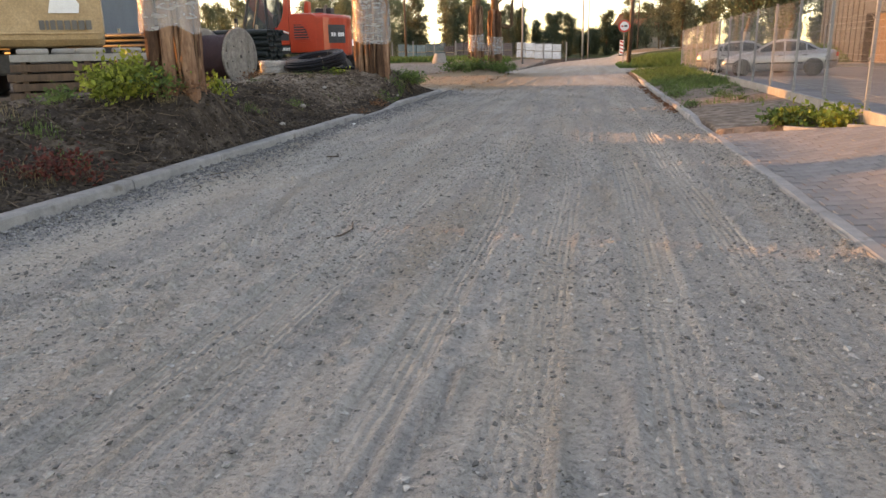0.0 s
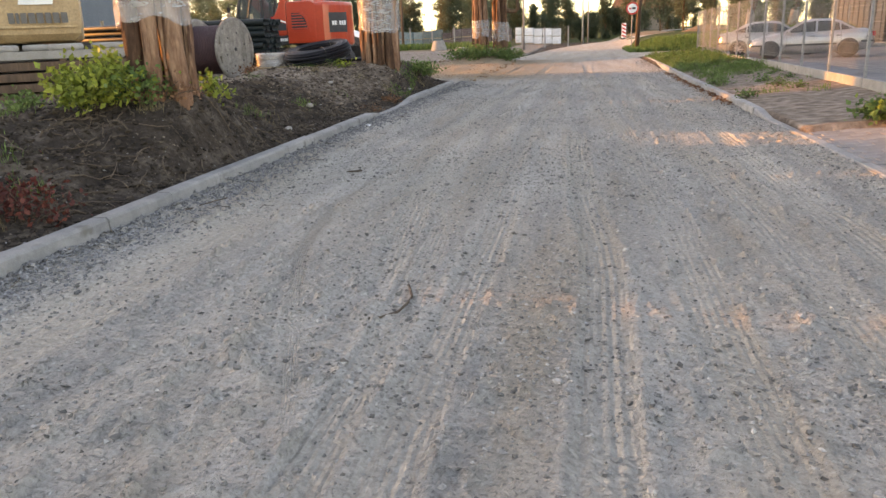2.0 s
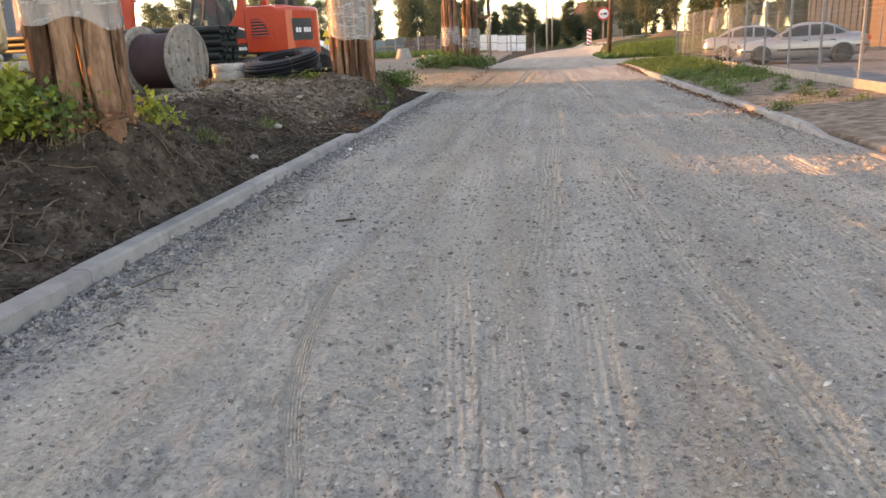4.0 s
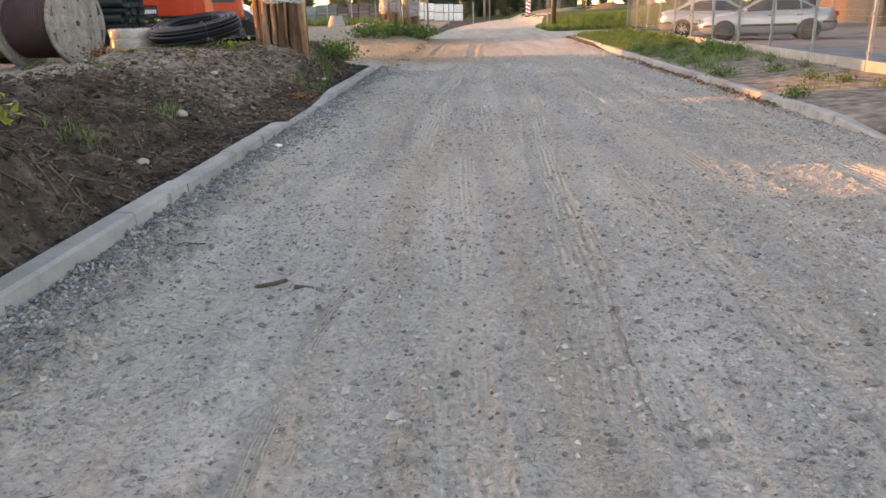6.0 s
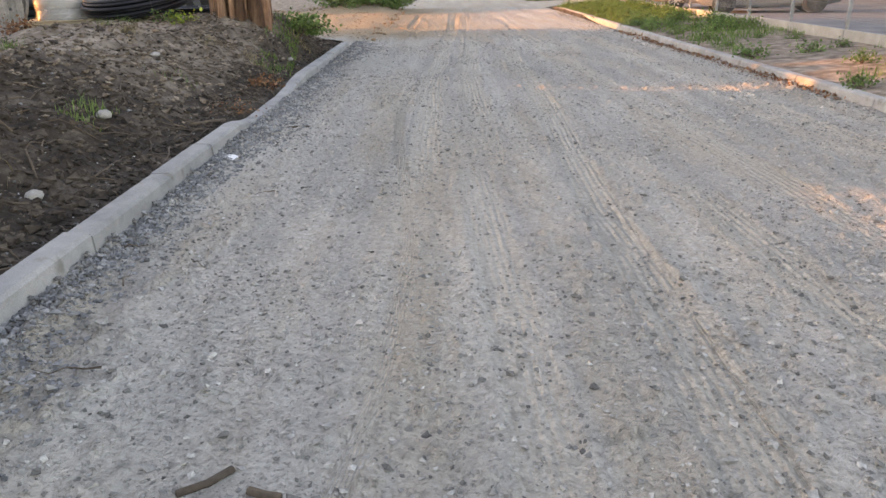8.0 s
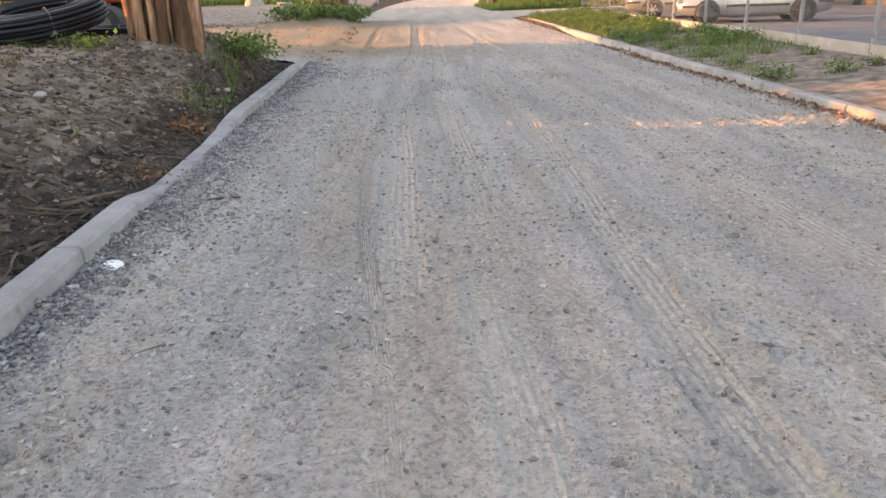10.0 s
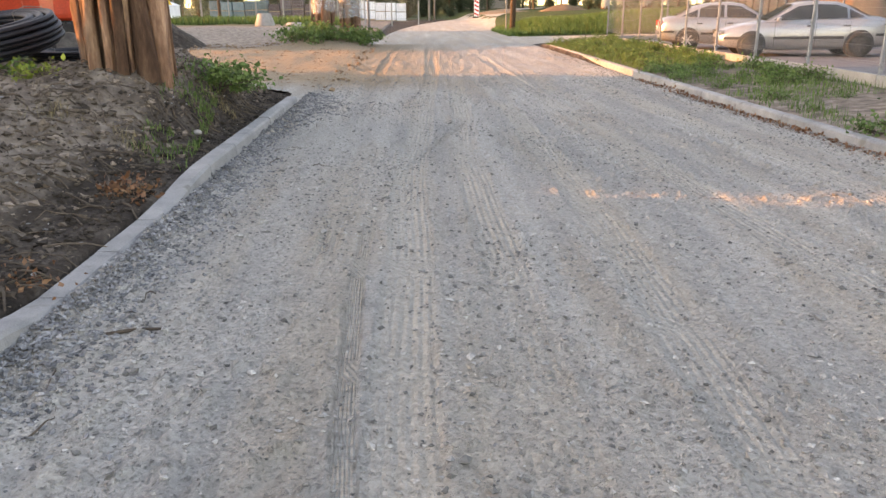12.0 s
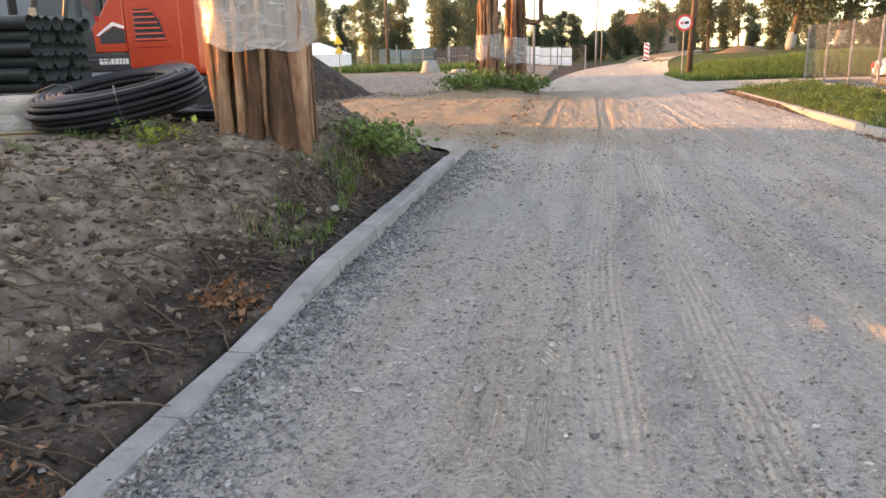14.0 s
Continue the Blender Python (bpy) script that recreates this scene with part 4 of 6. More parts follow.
def guarded_tree(m, seed, r, film0, film1, top, label, elbow=False, crown_z=4.6, limbs=True):
    """A trunk boxed in with raw slabs and wound with clear film."""
    rng = random.Random(seed)
    nrg = np.random.default_rng(seed)
    t = thing("tree", m, label, "tree", "guarded trees along the road")
    bm = bmesh.new()
    bm_tube(bm, [(0.02 * math.sin(z), 0.03 * math.cos(z * 0.8), z) for z in np.linspace(-0.4, 6.5, 9)], [r * 0.78 * (1 - 0.05 * i) for i in range(9)], 12)
    cs, rs = [], []
    for i in range(8):
        a, z = i * 2.3 + rng.random(), crown_z + i * 0.5
        pts = limb_points(rng, (0, 0, z - 0.7), (math.cos(a), math.sin(a), 0.5), rng.uniform(1.6, 2.8), 6)
        bm_tube(bm, pts, [r * 0.24 * (1 - 0.13 * j) for j in range(7)], 6)
        cs += [tuple(pts[-1]), tuple(pts[3])]
        rs += [rng.uniform(0.7, 1.1), rng.uniform(0.45, 0.7)]
    if elbow:
        bm_tube(bm, [(0.2, -0.1, 2.35), (0.55, -0.15, 2.25), (0.85, -0.15, 2.22), (1.0, -0.15, 2.35), (0.98, -0.15, 2.9), (1.05, -0.1, 3.8)], [0.14, 0.12, 0.11, 0.11, 0.10, 0.07], 8)
    part("trunk", bm, M_bark, t, smooth_shade=True)
    a = rng.random()
    while a < 2 * math.pi + 0.1:
        w = rng.choice([0.06, 0.09, 0.13, 0.18, 0.25])
        ob = part("slab", slab(rng, r + 0.02 + rng.uniform(-0.03, 0.03), r * 0.95, a, w, -0.7, top + rng.uniform(-0.25, 0.25)), M_slab, t, smooth_shade=True)
        a += (w * 0.9 + rng.uniform(0.0, 0.025)) / r
    # stretch film, several turns, with an uneven hem
    seg, rows = 48, 14
    v = []
    for j in range(rows):
        for k in range(seg):
            b = 2 * math.pi * k / seg
            u = j / (rows - 1)
            z = film0 + (film1 - film0) * u + (0.05 * math.sin(b * 2 + seed) + 0.03 * math.sin(5 * b)) * (1 - u) + 0.05 * math.sin(b + 1 + seed) * u
            rr = (r + 0.03) * (1 - 0.05 * min(1, z / top * 1.6)) + 0.085 + 0.012 * math.sin(9 * b + j * 0.8) + 0.008 * math.sin(17 * b - j)
            v.append((rr * math.cos(b), rr * math.sin(b), z))
    f = [(j * seg + k, j * seg + (k + 1) % seg, (j + 1) * seg + (k + 1) % seg, (j + 1) * seg + k) for j in range(rows - 1) for k in range(seg)]
    link_part("film", mesh_from("film", v, f, M_film), t, "clear stretch film wound round the slabs")
    n = 5200
    link_part("crown", leaf_mesh("crown", crown_points(nrg, cs, rs, n), 0.13 * (0.6 + 0.8 * nrg.random(n)), M_leaf_far, nrg), t)
    return t


def at(x, y, dz=0.0, rz=0.0):
    return pose(x, y, float(land(x, y)) + dz, 0, 0, rz)


guarded_tree(at(-6.0, 10.35), 4, 0.315, 0.72, 2.2, 3.3, "thick trunk guarded by raw bark slabs and clear film")
guarded_tree(at(-6.36, 22.15, 0, 60), 9, 0.45, 0.78, 1.95, 3.0, "trunk guarded by orange-brown slabs and film on a mound")
guarded_tree(at(-6.62, 45.2, 0, 120), 14, 0.38, 0.62, 1.6, 3.0, "slab-guarded trunk in a clump of weeds beyond the entrance", crown_z=4.3)
guarded_tree(at(-5.6, 46.0, 0, 0), 23, 0.38, 0.62, 1.7, 3.0, "slab-guarded trunk with a bent dark branch", elbow=True, crown_z=4.2)

# woods behind: a few kinds, then repeats
WOODS = "trees of the far wood"
kinds = [
    make_tree("tree", at(-42, 128), "round green deciduous tree at the wood's edge", 31, 9.5, 0.16, 3.0, 0.3, M_leaf_far, 9000, 0.12, leaf_len=0.2),
    make_tree("tree", at(-30, 132), "slender pale birch with thin foliage", 32, 10.5, 0.10, 2.3, 0.3, M_leaf_pale, 5200, 0.2, straggly=0.4, leaf_len=0.18),
    make_tree("tree", at(-22, 126), "dark green conifer-like tree in the wood", 33, 8.0, 0.14, 2.1, 0.3, M_leaf_dark, 8000, 0.05, leaf_len=0.19),
    make_tree("tree", at(-12, 131), "low dark bushy tree at the wood's edge", 34, 4.6, 0.12, 2.5, 0.3, M_leaf_dark, 8000, 0.05, leaf_len=0.18),
    make_tree("tree", at(14, 124), "tall loose birch with gaps in its crown", 35, 12.5, 0.13, 2.6, 0.3, M_leaf_pale, 6000, 0.18, straggly=0.5, leaf_len=0.2),
]
for k_ in kinds:
    tagged(k_, group=WOODS)
rw = random.Random(77)
x = -85.0
while x < 75:
    # taller at both sides, a low stretch behind the far stacks
    low = -16 < x < 9
    choice = rw.choice([2, 3, 3, 3]) if low else rw.choice([0, 0, 1, 1, 2, 3, 4])
    yy = rw.uniform(120, 150)
    s = rw.uniform(0.8, 1.15) * (0.85 if low else 1.0)
    copy_thing(kinds[choice], at(x, yy, -0.1, rw.uniform(0, 360)) @ Matrix.Scale(s, 4))
    x += rw.uniform(1.3, 2.6)
x = -90.0
while x < 90:
    copy_thing(kinds[rw.choice([2, 3, 3])], at(x, rw.uniform(152, 175), -0.1, rw.uniform(0, 360)) @ Matrix.Scale(rw.uniform(0.8, 1.1), 4))
    x += rw.uniform(2.2, 3.6)
for (x, y, k_, s) in ((-21, 112, 1, 0.95), (-16.5, 112, 0, 0.9), (-29, 110, 0, 0.95), (-34, 106, 0, 0.9), (-11.5, 110, 1, 0.7), (9, 108, 4, 0.9), (12.5, 112, 4, 1.0), (5.5, 116, 1, 0.9), (17, 100, 2, 1.0), (21, 112, 0, 0.9), (26, 118, 0, 1.0), (31, 112, 1, 1.0)):
    copy_thing(kinds[k_], at(x, y, -0.1, rw.uniform(0, 360)) @ Matrix.Scale(s, 4))
# a bare reddish tree over the stacks
make_tree("tree", at(-3.5, 128), "bare tree with fine pinkish twigs", 44, 8.0, 0.10, 2.6, 0.3, M_leaf_brown, 900, 0.4, leaf_len=0.12)
# big dark trees with limewashed leaning trunks behind the fence
for i, (x, y, h, ln) in enumerate(((18.0, 97, 15, 0.16), (23.5, 100, 16, 0.12), (30, 97, 15, 0.08), (38, 92, 16, 0.0))):
    make_tree("tree", at(x, y), "big dark tree with a limewashed leaning trunk", 60 + i, h, 0.42, 7.5, 0.3, M_leaf_dark, 15000, 0.26, white=1.7, lean=ln, clumps=34, leaf_len=0.34)

# ---- construction yard ----
def bm_plan(bm, outline, z0, z1, bevel=0.0):
    a = [bm.verts.new((x, y, z0)) for x, y in outline]
    b = [bm.verts.new((x, y, z1)) for x, y in outline]
    fs = [bm.faces.new(a[::-1]), bm.faces.new(b)]
    n = len(a)
    for i in range(n):
        fs.append(bm.faces.new((a[i], a[(i + 1) % n], b[(i + 1) % n], b[i])))
    bmesh.ops.recalc_face_normals(bm, faces=fs)
    if bevel:
        es = [e for e in {e for f in fs for e in f.edges} if abs(e.verts[0].co.z - e.verts[1].co.z) < 1e-6]
        bmesh.ops.bevel(bm, geom=es, offset=bevel, segments=3, affect="EDGES", profile=0.55)
    return bm


def bars(parent, name, mat, origin, right, up, widths, height, gap, label=""):
    """A row of plain upright bars standing for lettering, slightly proud of its panel."""
    o, r, u = Vector(origin), Vector(right).normalized(), Vector(up).normalized()
    n = r.cross(u)
    bm = bmesh.new()
    x = 0.0
    rot = Matrix((r, u, n)).transposed().to_4x4()
    for w in widths:
        bm_box(bm, o + r * (x + w / 2) + u * height / 2 + n * 0.002, (w, height, 0.008), 0, rot)
        x += w + gap
    return part(name, bm, mat, parent, label)


def excavator(m, paint, s, label, tail=1.55, has_boom=True, dark_tail=True):
    """A tracked excavator; x ahead, y to its left, origin on the ground under the turntable; s: overall scale."""
    t = thing("excavator", m @ Matrix.Scale(s, 4), label, "excavator")
    for sy in (1, -1):
        bm = bmesh.new()
        out = [(1.45 + 0.4 * math.sin(a), 0.42 - 0.40 * math.cos(a)) for a in np.linspace(0, math.pi, 9)] + [(-1.45 - 0.4 * math.sin(a), 0.42 + 0.40 * math.cos(a)) for a in np.linspace(0, math.pi, 9)]
        bm_prism(bm, out, sy * 0.75, sy * 1.3, 0.02)
        for i in range(26):
            for z, top in ((0.01, 0), (0.83, 1)):
                bm_box(bm, (-1.5 + i * 0.12, sy * 1.025, z), (0.05, 0.56, 0.04))
        tr = part("track", bm, M_rubber, t, "muddy steel crawler track")
        for xx, zz, rr_ in ((-1.4, 0.42, 0.28), (1.4, 0.42, 0.28), (-0.8, 0.24, 0.13), (-0.3, 0.24, 0.13), (0.3, 0.24, 0.13), (0.8, 0.24, 0.13)):
            bm = bmesh.new()
            bm_cyl(bm, (xx, sy * 1.24, zz), (xx, sy * 1.325, zz), rr_, rr_ * 0.9, 18)
            part("roller", bm, M_steel, tr)
    bm = bmesh.new()
    bm_box(bm, (0, 0, 0.55), (2.2, 1.5, 0.4), 0.05)
    bm_cyl(bm, (0, 0, 0.72), (0, 0, 0.98), 0.55, 0.55, 24)
    part("undercarriage", bm, M_steel, t)
    # turning deck
    bm = bmesh.new()
    bm_box(bm, (0.35, 0, 1.03), (2.7, 2.36, 0.16), 0.02)
    part("deck", bm, M_darkpanel, t)
    arc = [(-tail * math.cos(a), tail * math.sin(a)) for a in np.linspace(-0.92, 0.92, 13)]
    arc = [(min(x, -0.55), max(-1.24, min(1.24, y * 1.02))) for x, y in arc]
    bm = bmesh.new()
    bm_plan(bm, [(-0.55, -1.24)] + arc + [(-0.55, 1.24)], 0.86, 2.34, 0.12)
    cw = part("counterweight", bm, paint, t, smooth_shade=False)
    for sy in (1, -1):
        bm = bmesh.new()
        bm_prism(bm, [(-0.66, 1.0), (0.38, 1.0), (0.38, 2.30), (0.30, 2.38), (-0.50, 2.38), (-0.66, 2.30)], sy * 0.86, sy * 1.245, 0.03)
        side = part("engine_door", bm, paint, t)
        bm = bmesh.new()
        bm_prism(bm, [(-0.46, 1.36), (0.27, 1.36), (0.27, 2.10), (-0.12, 2.10), (-0.34, 1.86)], sy * 1.24, sy * 1.262, 0.008)
        part("door_field", bm, paint, side)
        # louvre field: a dark plate with proud slats between its slots
        bm = bmesh.new()
        bm_prism(bm, [(-0.38, 1.46), (0.20, 1.46), (0.20, 2.00), (-0.10, 2.00), (-0.28, 1.80)], sy * 1.255, sy * 1.268)
        part("vent", bm, M_black, side, "black louvred air vent")
        for i in range(6):
            bm = bmesh.new()
            bm_box(bm, (-0.09 + 0.022 * i, sy * 1.274, 1.49 + i * 0.092), (0.58 - 0.046 * i, 0.03, 0.035), 0.006, Matrix.Rotation(radians(20 * sy), 4, "X"))
            part("louvre", bm, paint, side)
        # the sweeping cover between cab and engine, its chevron, and the dark skirt
        bm = bmesh.new()
        bm_prism(bm, [(0.40, 1.28), (1.02, 1.28), (1.05, 1.72), (0.86, 1.92), (0.70, 2.16), (0.60, 2.45), (0.56, 2.95), (0.40, 2.95)], sy * 0.9, sy * 1.235, 0.03)
        cover = part("side_cover", bm, paint, t)
        bm = bmesh.new()
        bm_prism(bm, [(0.42, 1.44), (0.90, 1.44), (0.90, 1.56), (0.62, 1.72), (0.42, 1.66)], sy * 1.23, sy * 1.242)
        part("dark_flash", bm, M_darkpanel, cover)
        bm = bmesh.new()
        bm_prism(bm, [(0.92, 1.57), (0.62, 1.74), (0.42, 1.68), (0.42, 1.73), (0.63, 1.80), (0.97, 1.58)], sy * 1.232, sy * 1.246)
        part("white_flash", bm, M_white, cover)
        bm = bmesh.new()
        bm_box(bm, (0.92, sy * 1.238, 1.86), (0.06, 0.02, 0.10), 0.006)
        part("marker_lamp", bm, M_red, cover)
        bm = bmesh.new()
        bm_box(bm, (0.98, sy * 1.17, 1.11), (1.2, 0.10, 0.30), 0.02)
        part("sill", bm, M_darkpanel, t)
        bars(t, "lettering", M_white, (0.98, sy * 1.224, 1.08) if sy > 0 else (0.42, sy * 1.224, 1.08), (-sy, 0, 0), (0, 0, 1), [0.07, 0.07, 0.03, 0.06, 0.07, 0.045, 0.045, 0.045], 0.10, 0.018)
    bm = bmesh.new()
    bm_box(bm, (-0.1, 0, 2.28), (1.5, 1.9, 0.26), 0.06)
    part("engine_hood", bm, paint, t)
    bm = bmesh.new()
    bm_box(bm, (-0.45, -0.45, 2.52), (0.62, 0.5, 0.24), 0.04)
    part("air_box", bm, M_black, t)
    bm = bmesh.new()
    bm_tube(bm, [(-0.75, 0.45, 2.1), (-0.75, 0.45, 2.5), (-0.77, 0.45, 2.62), (-0.85, 0.45, 2.70)], 0.055, 10)
    part("exhaust", bm, M_steel, t)
    # rails on the hood
    bm = bmesh.new()
    bm_tube(bm, [(-0.1, 1.0, 2.2), (-0.1, 1.0, 2.62), (0.5, 1.0, 2.62), (0.5, 1.0, 2.2)], 0.018, 6)
    part("handrail", bm, M_black, t)
    # cab
    cab = [(0.78, 1.15), (2.05, 1.15), (2.22, 1.85), (1.95, 3.02), (0.80, 3.06), (0.74, 2.2)]
    bm = bmesh.new()
    bm_box(bm, (1.36, 0.74, 3.08), (1.25, 1.0, 0.10), 0.03)
    cb = part("cab", bm, M_darkpanel, t, "black cab")
    posts = [[(xa, y_, za), (xb, y_, zb)] for y_ in (1.18, 0.30) for (xa, za), (xb, zb) in zip(cab, cab[1:] + cab[:1])]
    posts += [[(1.28, 1.18, 1.15), (1.28, 1.18, 3.04)]] + [[(xa, 0.3, za), (xa, 1.18, za)] for xa, za in cab]
    for ends in posts:
        bm = bmesh.new()
        bm_tube(bm, ends, 0.055, 6)
        part("frame_bar", bm, M_darkpanel, cb)
    bm = bmesh.new()
    bm_prism(bm, [(0.80, 1.15), (2.04, 1.15), (2.15, 1.62), (0.78, 1.68)], 1.15, 1.21, 0.01)
    part("cab_door", bm, paint if not dark_tail else M_darkpanel, cb)
    for y_ in (1.2, 0.3):
        bm = bmesh.new()
        bm.faces.new([bm.verts.new((x_ + (0.02 if x_ < 1.3 else -0.02), y_, z_)) for x_, z_ in [(0.80, 1.68), (2.15, 1.66), (2.19, 1.85), (1.93, 3.0), (0.84, 3.02)]])
        part("pane", bm, M_glass, cb, "tinted cab glass")
    bm = bmesh.new()
    bm.faces.new([bm.verts.new(p_) for p_ in ((2.22, 0.34, 1.85), (2.22, 1.14, 1.85), (1.96, 1.14, 3.0), (1.96, 0.34, 3.0))])
    part("pane", bm, M_glass, cb, "tinted cab glass")
    bm = bmesh.new()
    bm_box(bm, (1.25, 0.74, 1.6), (0.5, 0.5, 0.14), 0.05)
    part("seat", bm, M_black, cb)
    bm = bmesh.new()
    bm_box(bm, (1.05, 0.74, 2.0), (0.14, 0.48, 0.75), 0.05)
    part("backrest", bm, M_black, cb)
    bm = bmesh.new()
    bm_tube(bm, [(2.15, 1.2, 2.3), (2.38, 1.42, 2.4), (2.38, 1.42, 2.2)], 0.015, 6)
    part("mirror_arm", bm, M_black, cb)
    bm = bmesh.new()
    bm_box(bm, (2.38, 1.44, 2.1), (0.05, 0.2, 0.34), 0.02)
    part("mirror", bm, M_black, cb)
    if has_boom:
        bm = bmesh.new()
        bo = [(0.75, 1.25), (1.15, 1.15), (3.0, 3.35), (5.0, 3.75), (5.05, 4.05), (2.85, 3.95)]
        bm_prism(bm, bo, -0.42, -0.1, 0.03)
        part("boom", bm, paint, t)
        bm = bmesh.new()
        bm_prism(bm, [(4.75, 4.25), (5.25, 4.1), (5.15, 1.7), (4.95, 1.7), (4.7, 3.6)], -0.38, -0.14, 0.02)
        part("stick", bm, paint, t)
        bm = bmesh.new()
        bk = [(5.15, 1.7), (4.95, 1.7), (4.6, 1.2), (4.75, 0.55), (5.2, 0.30), (5.6, 0.55), (5.45, 0.62), (5.15, 0.5), (4.88, 0.75), (4.85, 1.15)]
        bm_prism(bm, bk, -0.75, 0.25)
        part("bucket", bm, M_steel, t)
        bm = bmesh.new()
        bm_cyl(bm, (1.2, -0.26, 1.4), (2.7, -0.26, 2.75), 0.075, seg=12)
        part("ram", bm, M_steel, t)
    return t, cw


# orange-red machine, tail towards the road
ex1, cw1 = excavator(pose(-10.62, 28.5, 0.48, 0, 0, 180), M_orange, 1.0, "orange-red tracked excavator with a black cab, parked behind pipe coils")
bm = bmesh.new()
bm_plan(bm, [(-1.575 * math.cos(a), 1.575 * math.sin(a)) for a in np.linspace(0.28, 0.80, 8)] + [(-1.5 * math.cos(a), 1.5 * math.sin(a)) for a in np.linspace(0.80, 0.28, 8)], 1.32, 1.98)
part("tail_panel", bm, M_darkpanel, cw1, "charcoal panel on the tail")
a0 = 0.56
bars(cw1, "lettering", M_white, (-1.56 * math.cos(0.74) - 0.03, 1.58 * math.sin(0.74), 1.56), (-math.sin(a0), -math.cos(a0), 0), (0, 0, 1), [0.09, 0.08, 0.08, 0.08, 0.08, 0.08], 0.14, 0.022)

# faded yellow machine seen from its tail
dirx = Vector((-0.60, 0.80, 0))
org = Vector((-13.35, 16.75, 0.62)) + dirx * 1.9
m_l = Matrix((dirx, Vector((-0.80, -0.60, 0)), Vector((0, 0, 1)))).transposed().to_4x4()
ex2, cw2 = excavator(Matrix.Translation(org) @ m_l, M_beige, 1.28, "faded yellow tracked excavator with a big dusty counterweight", tail=1.7, has_boom=False, dark_tail=False)
bm = bmesh.new()
bm_plan(bm, [(-1.73, -1.20), (-1.80, -0.6), (-1.82, 0), (-1.80, 0.6), (-1.73, 1.20), (-0.9, 1.26), (-0.9, -1.26)], 0.86, 2.30, 0.30)
part("counterweight_casting", bm, M_beige, cw2)
bm = bmesh.new()
bm_plan(bm, [(-1.78, -1.12), (-1.84, -0.5), (-1.85, 0), (-1.84, 0.5), (-1.78, 1.12), (-1.5, 1.1), (-1.5, -1.1)], 1.10, 1.14, 0.012)
part("lower_edge", bm, M_beige, cw2)
bars(cw2, "lettering", M_grey, (-1.835, -0.10, 1.18), (0, -1, 0), (0, 0, 1), [0.09, 0.045, 0.09, 0.10, 0.10, 0.09, 0.10, 0.10], 0.17, 0.026)
bm = bmesh.new()
bm_prism(bm, [(-0.28, 1.48), (-0.80, 1.48), (-0.83, 1.65), (-0.75, 1.76), (-0.35, 1.78)], 0, 0.012)
part("white_panel", bm, M_white, cw2, "white emblem plate", m=pose(-1.84, 0, 0, 0, 0, 90))
bm = bmesh.new()
bm_prism(bm, [(0.95, 1.8), (1.08, 1.8), (0.75, 1.32), (0.55, 1.25), (0.62, 1.38)], 0, 0.012)
part("red_flash", bm, M_signred, cw2, m=pose(-1.80, 0, 0, 0, 0, 90) @ pose(0, 0, 0))

# slab pile with concrete discs under the yellow tail
pile = thing("slab_pile", pose(-11.75, 16.35, float(land(-11.75, 16.35)), 0, 0, 36), "grey concrete slab on timber bearers and layers darkened for the shade below", "slabs")
# the lower four layers are dark, standing in for shadow under the top slab
for i in range(5):
    bm = bmesh.new()
    bm_box(bm, (0.08 * (i % 2), 0, 0.14 + i * 0.21), (3.3 - 0.2 * (i == 4), 1.5, 0.16), 0.015)
    part("slab", bm, M_concrete if i == 4 else M_pole, pile)
for xx in (-1.3, 0, 1.3):
    for i in range(5):
        bm = bmesh.new()
        bm_box(bm, (xx, 0, 0.03 + i * 0.21), (0.12, 1.4, 0.06))
        part("bearer", bm, M_pole, pile)
disc_g = "concrete discs"
pz = float(land(-11.75, 16.35)) + 1.06
disc0 = None
for (dx_, dy_) in ((-1.1, -0.3), (0.1, -0.35), (0.9, -0.2), (-0.4, 0.2)):
    v = pose(-11.75, 16.35, pz, 0, 0, 36) @ Vector((dx_, dy_, 0))
    if disc0 is None:
        bm = bmesh.new()
        bm_lathe(bm, [(0.0, 0.0), (0.30, 0.0), (0.33, 0.03), (0.33, 0.10), (0.30, 0.13), (0.13, 0.13), (0.12, 0.11), (0.0, 0.11)], 28)
        disc0 = part("concrete_disc", bm, M_concrete, None, "", True)
        disc0.matrix_world = Matrix.Translation(v)
        tagged(disc0, "round pale concrete cover lying on the slab pile", "cover", disc_g)
    else:
        copy_thing(disc0, Matrix.Translation(v))
bm = bmesh.new()
bm_box(bm, (0, 0, 0.45), (1.1, 0.9, 0.9), 0.03)
bm_box(bm, (0, 0, 0.95), (0.75, 0.6, 0.10), 0.02)
blk = part("concrete_box", bm, M_concrete, None)
blk.matrix_world = at(-11.7, 18.6, -0.03, 20)
tagged(blk, "grey precast concrete chamber box in the yard", "concrete box")

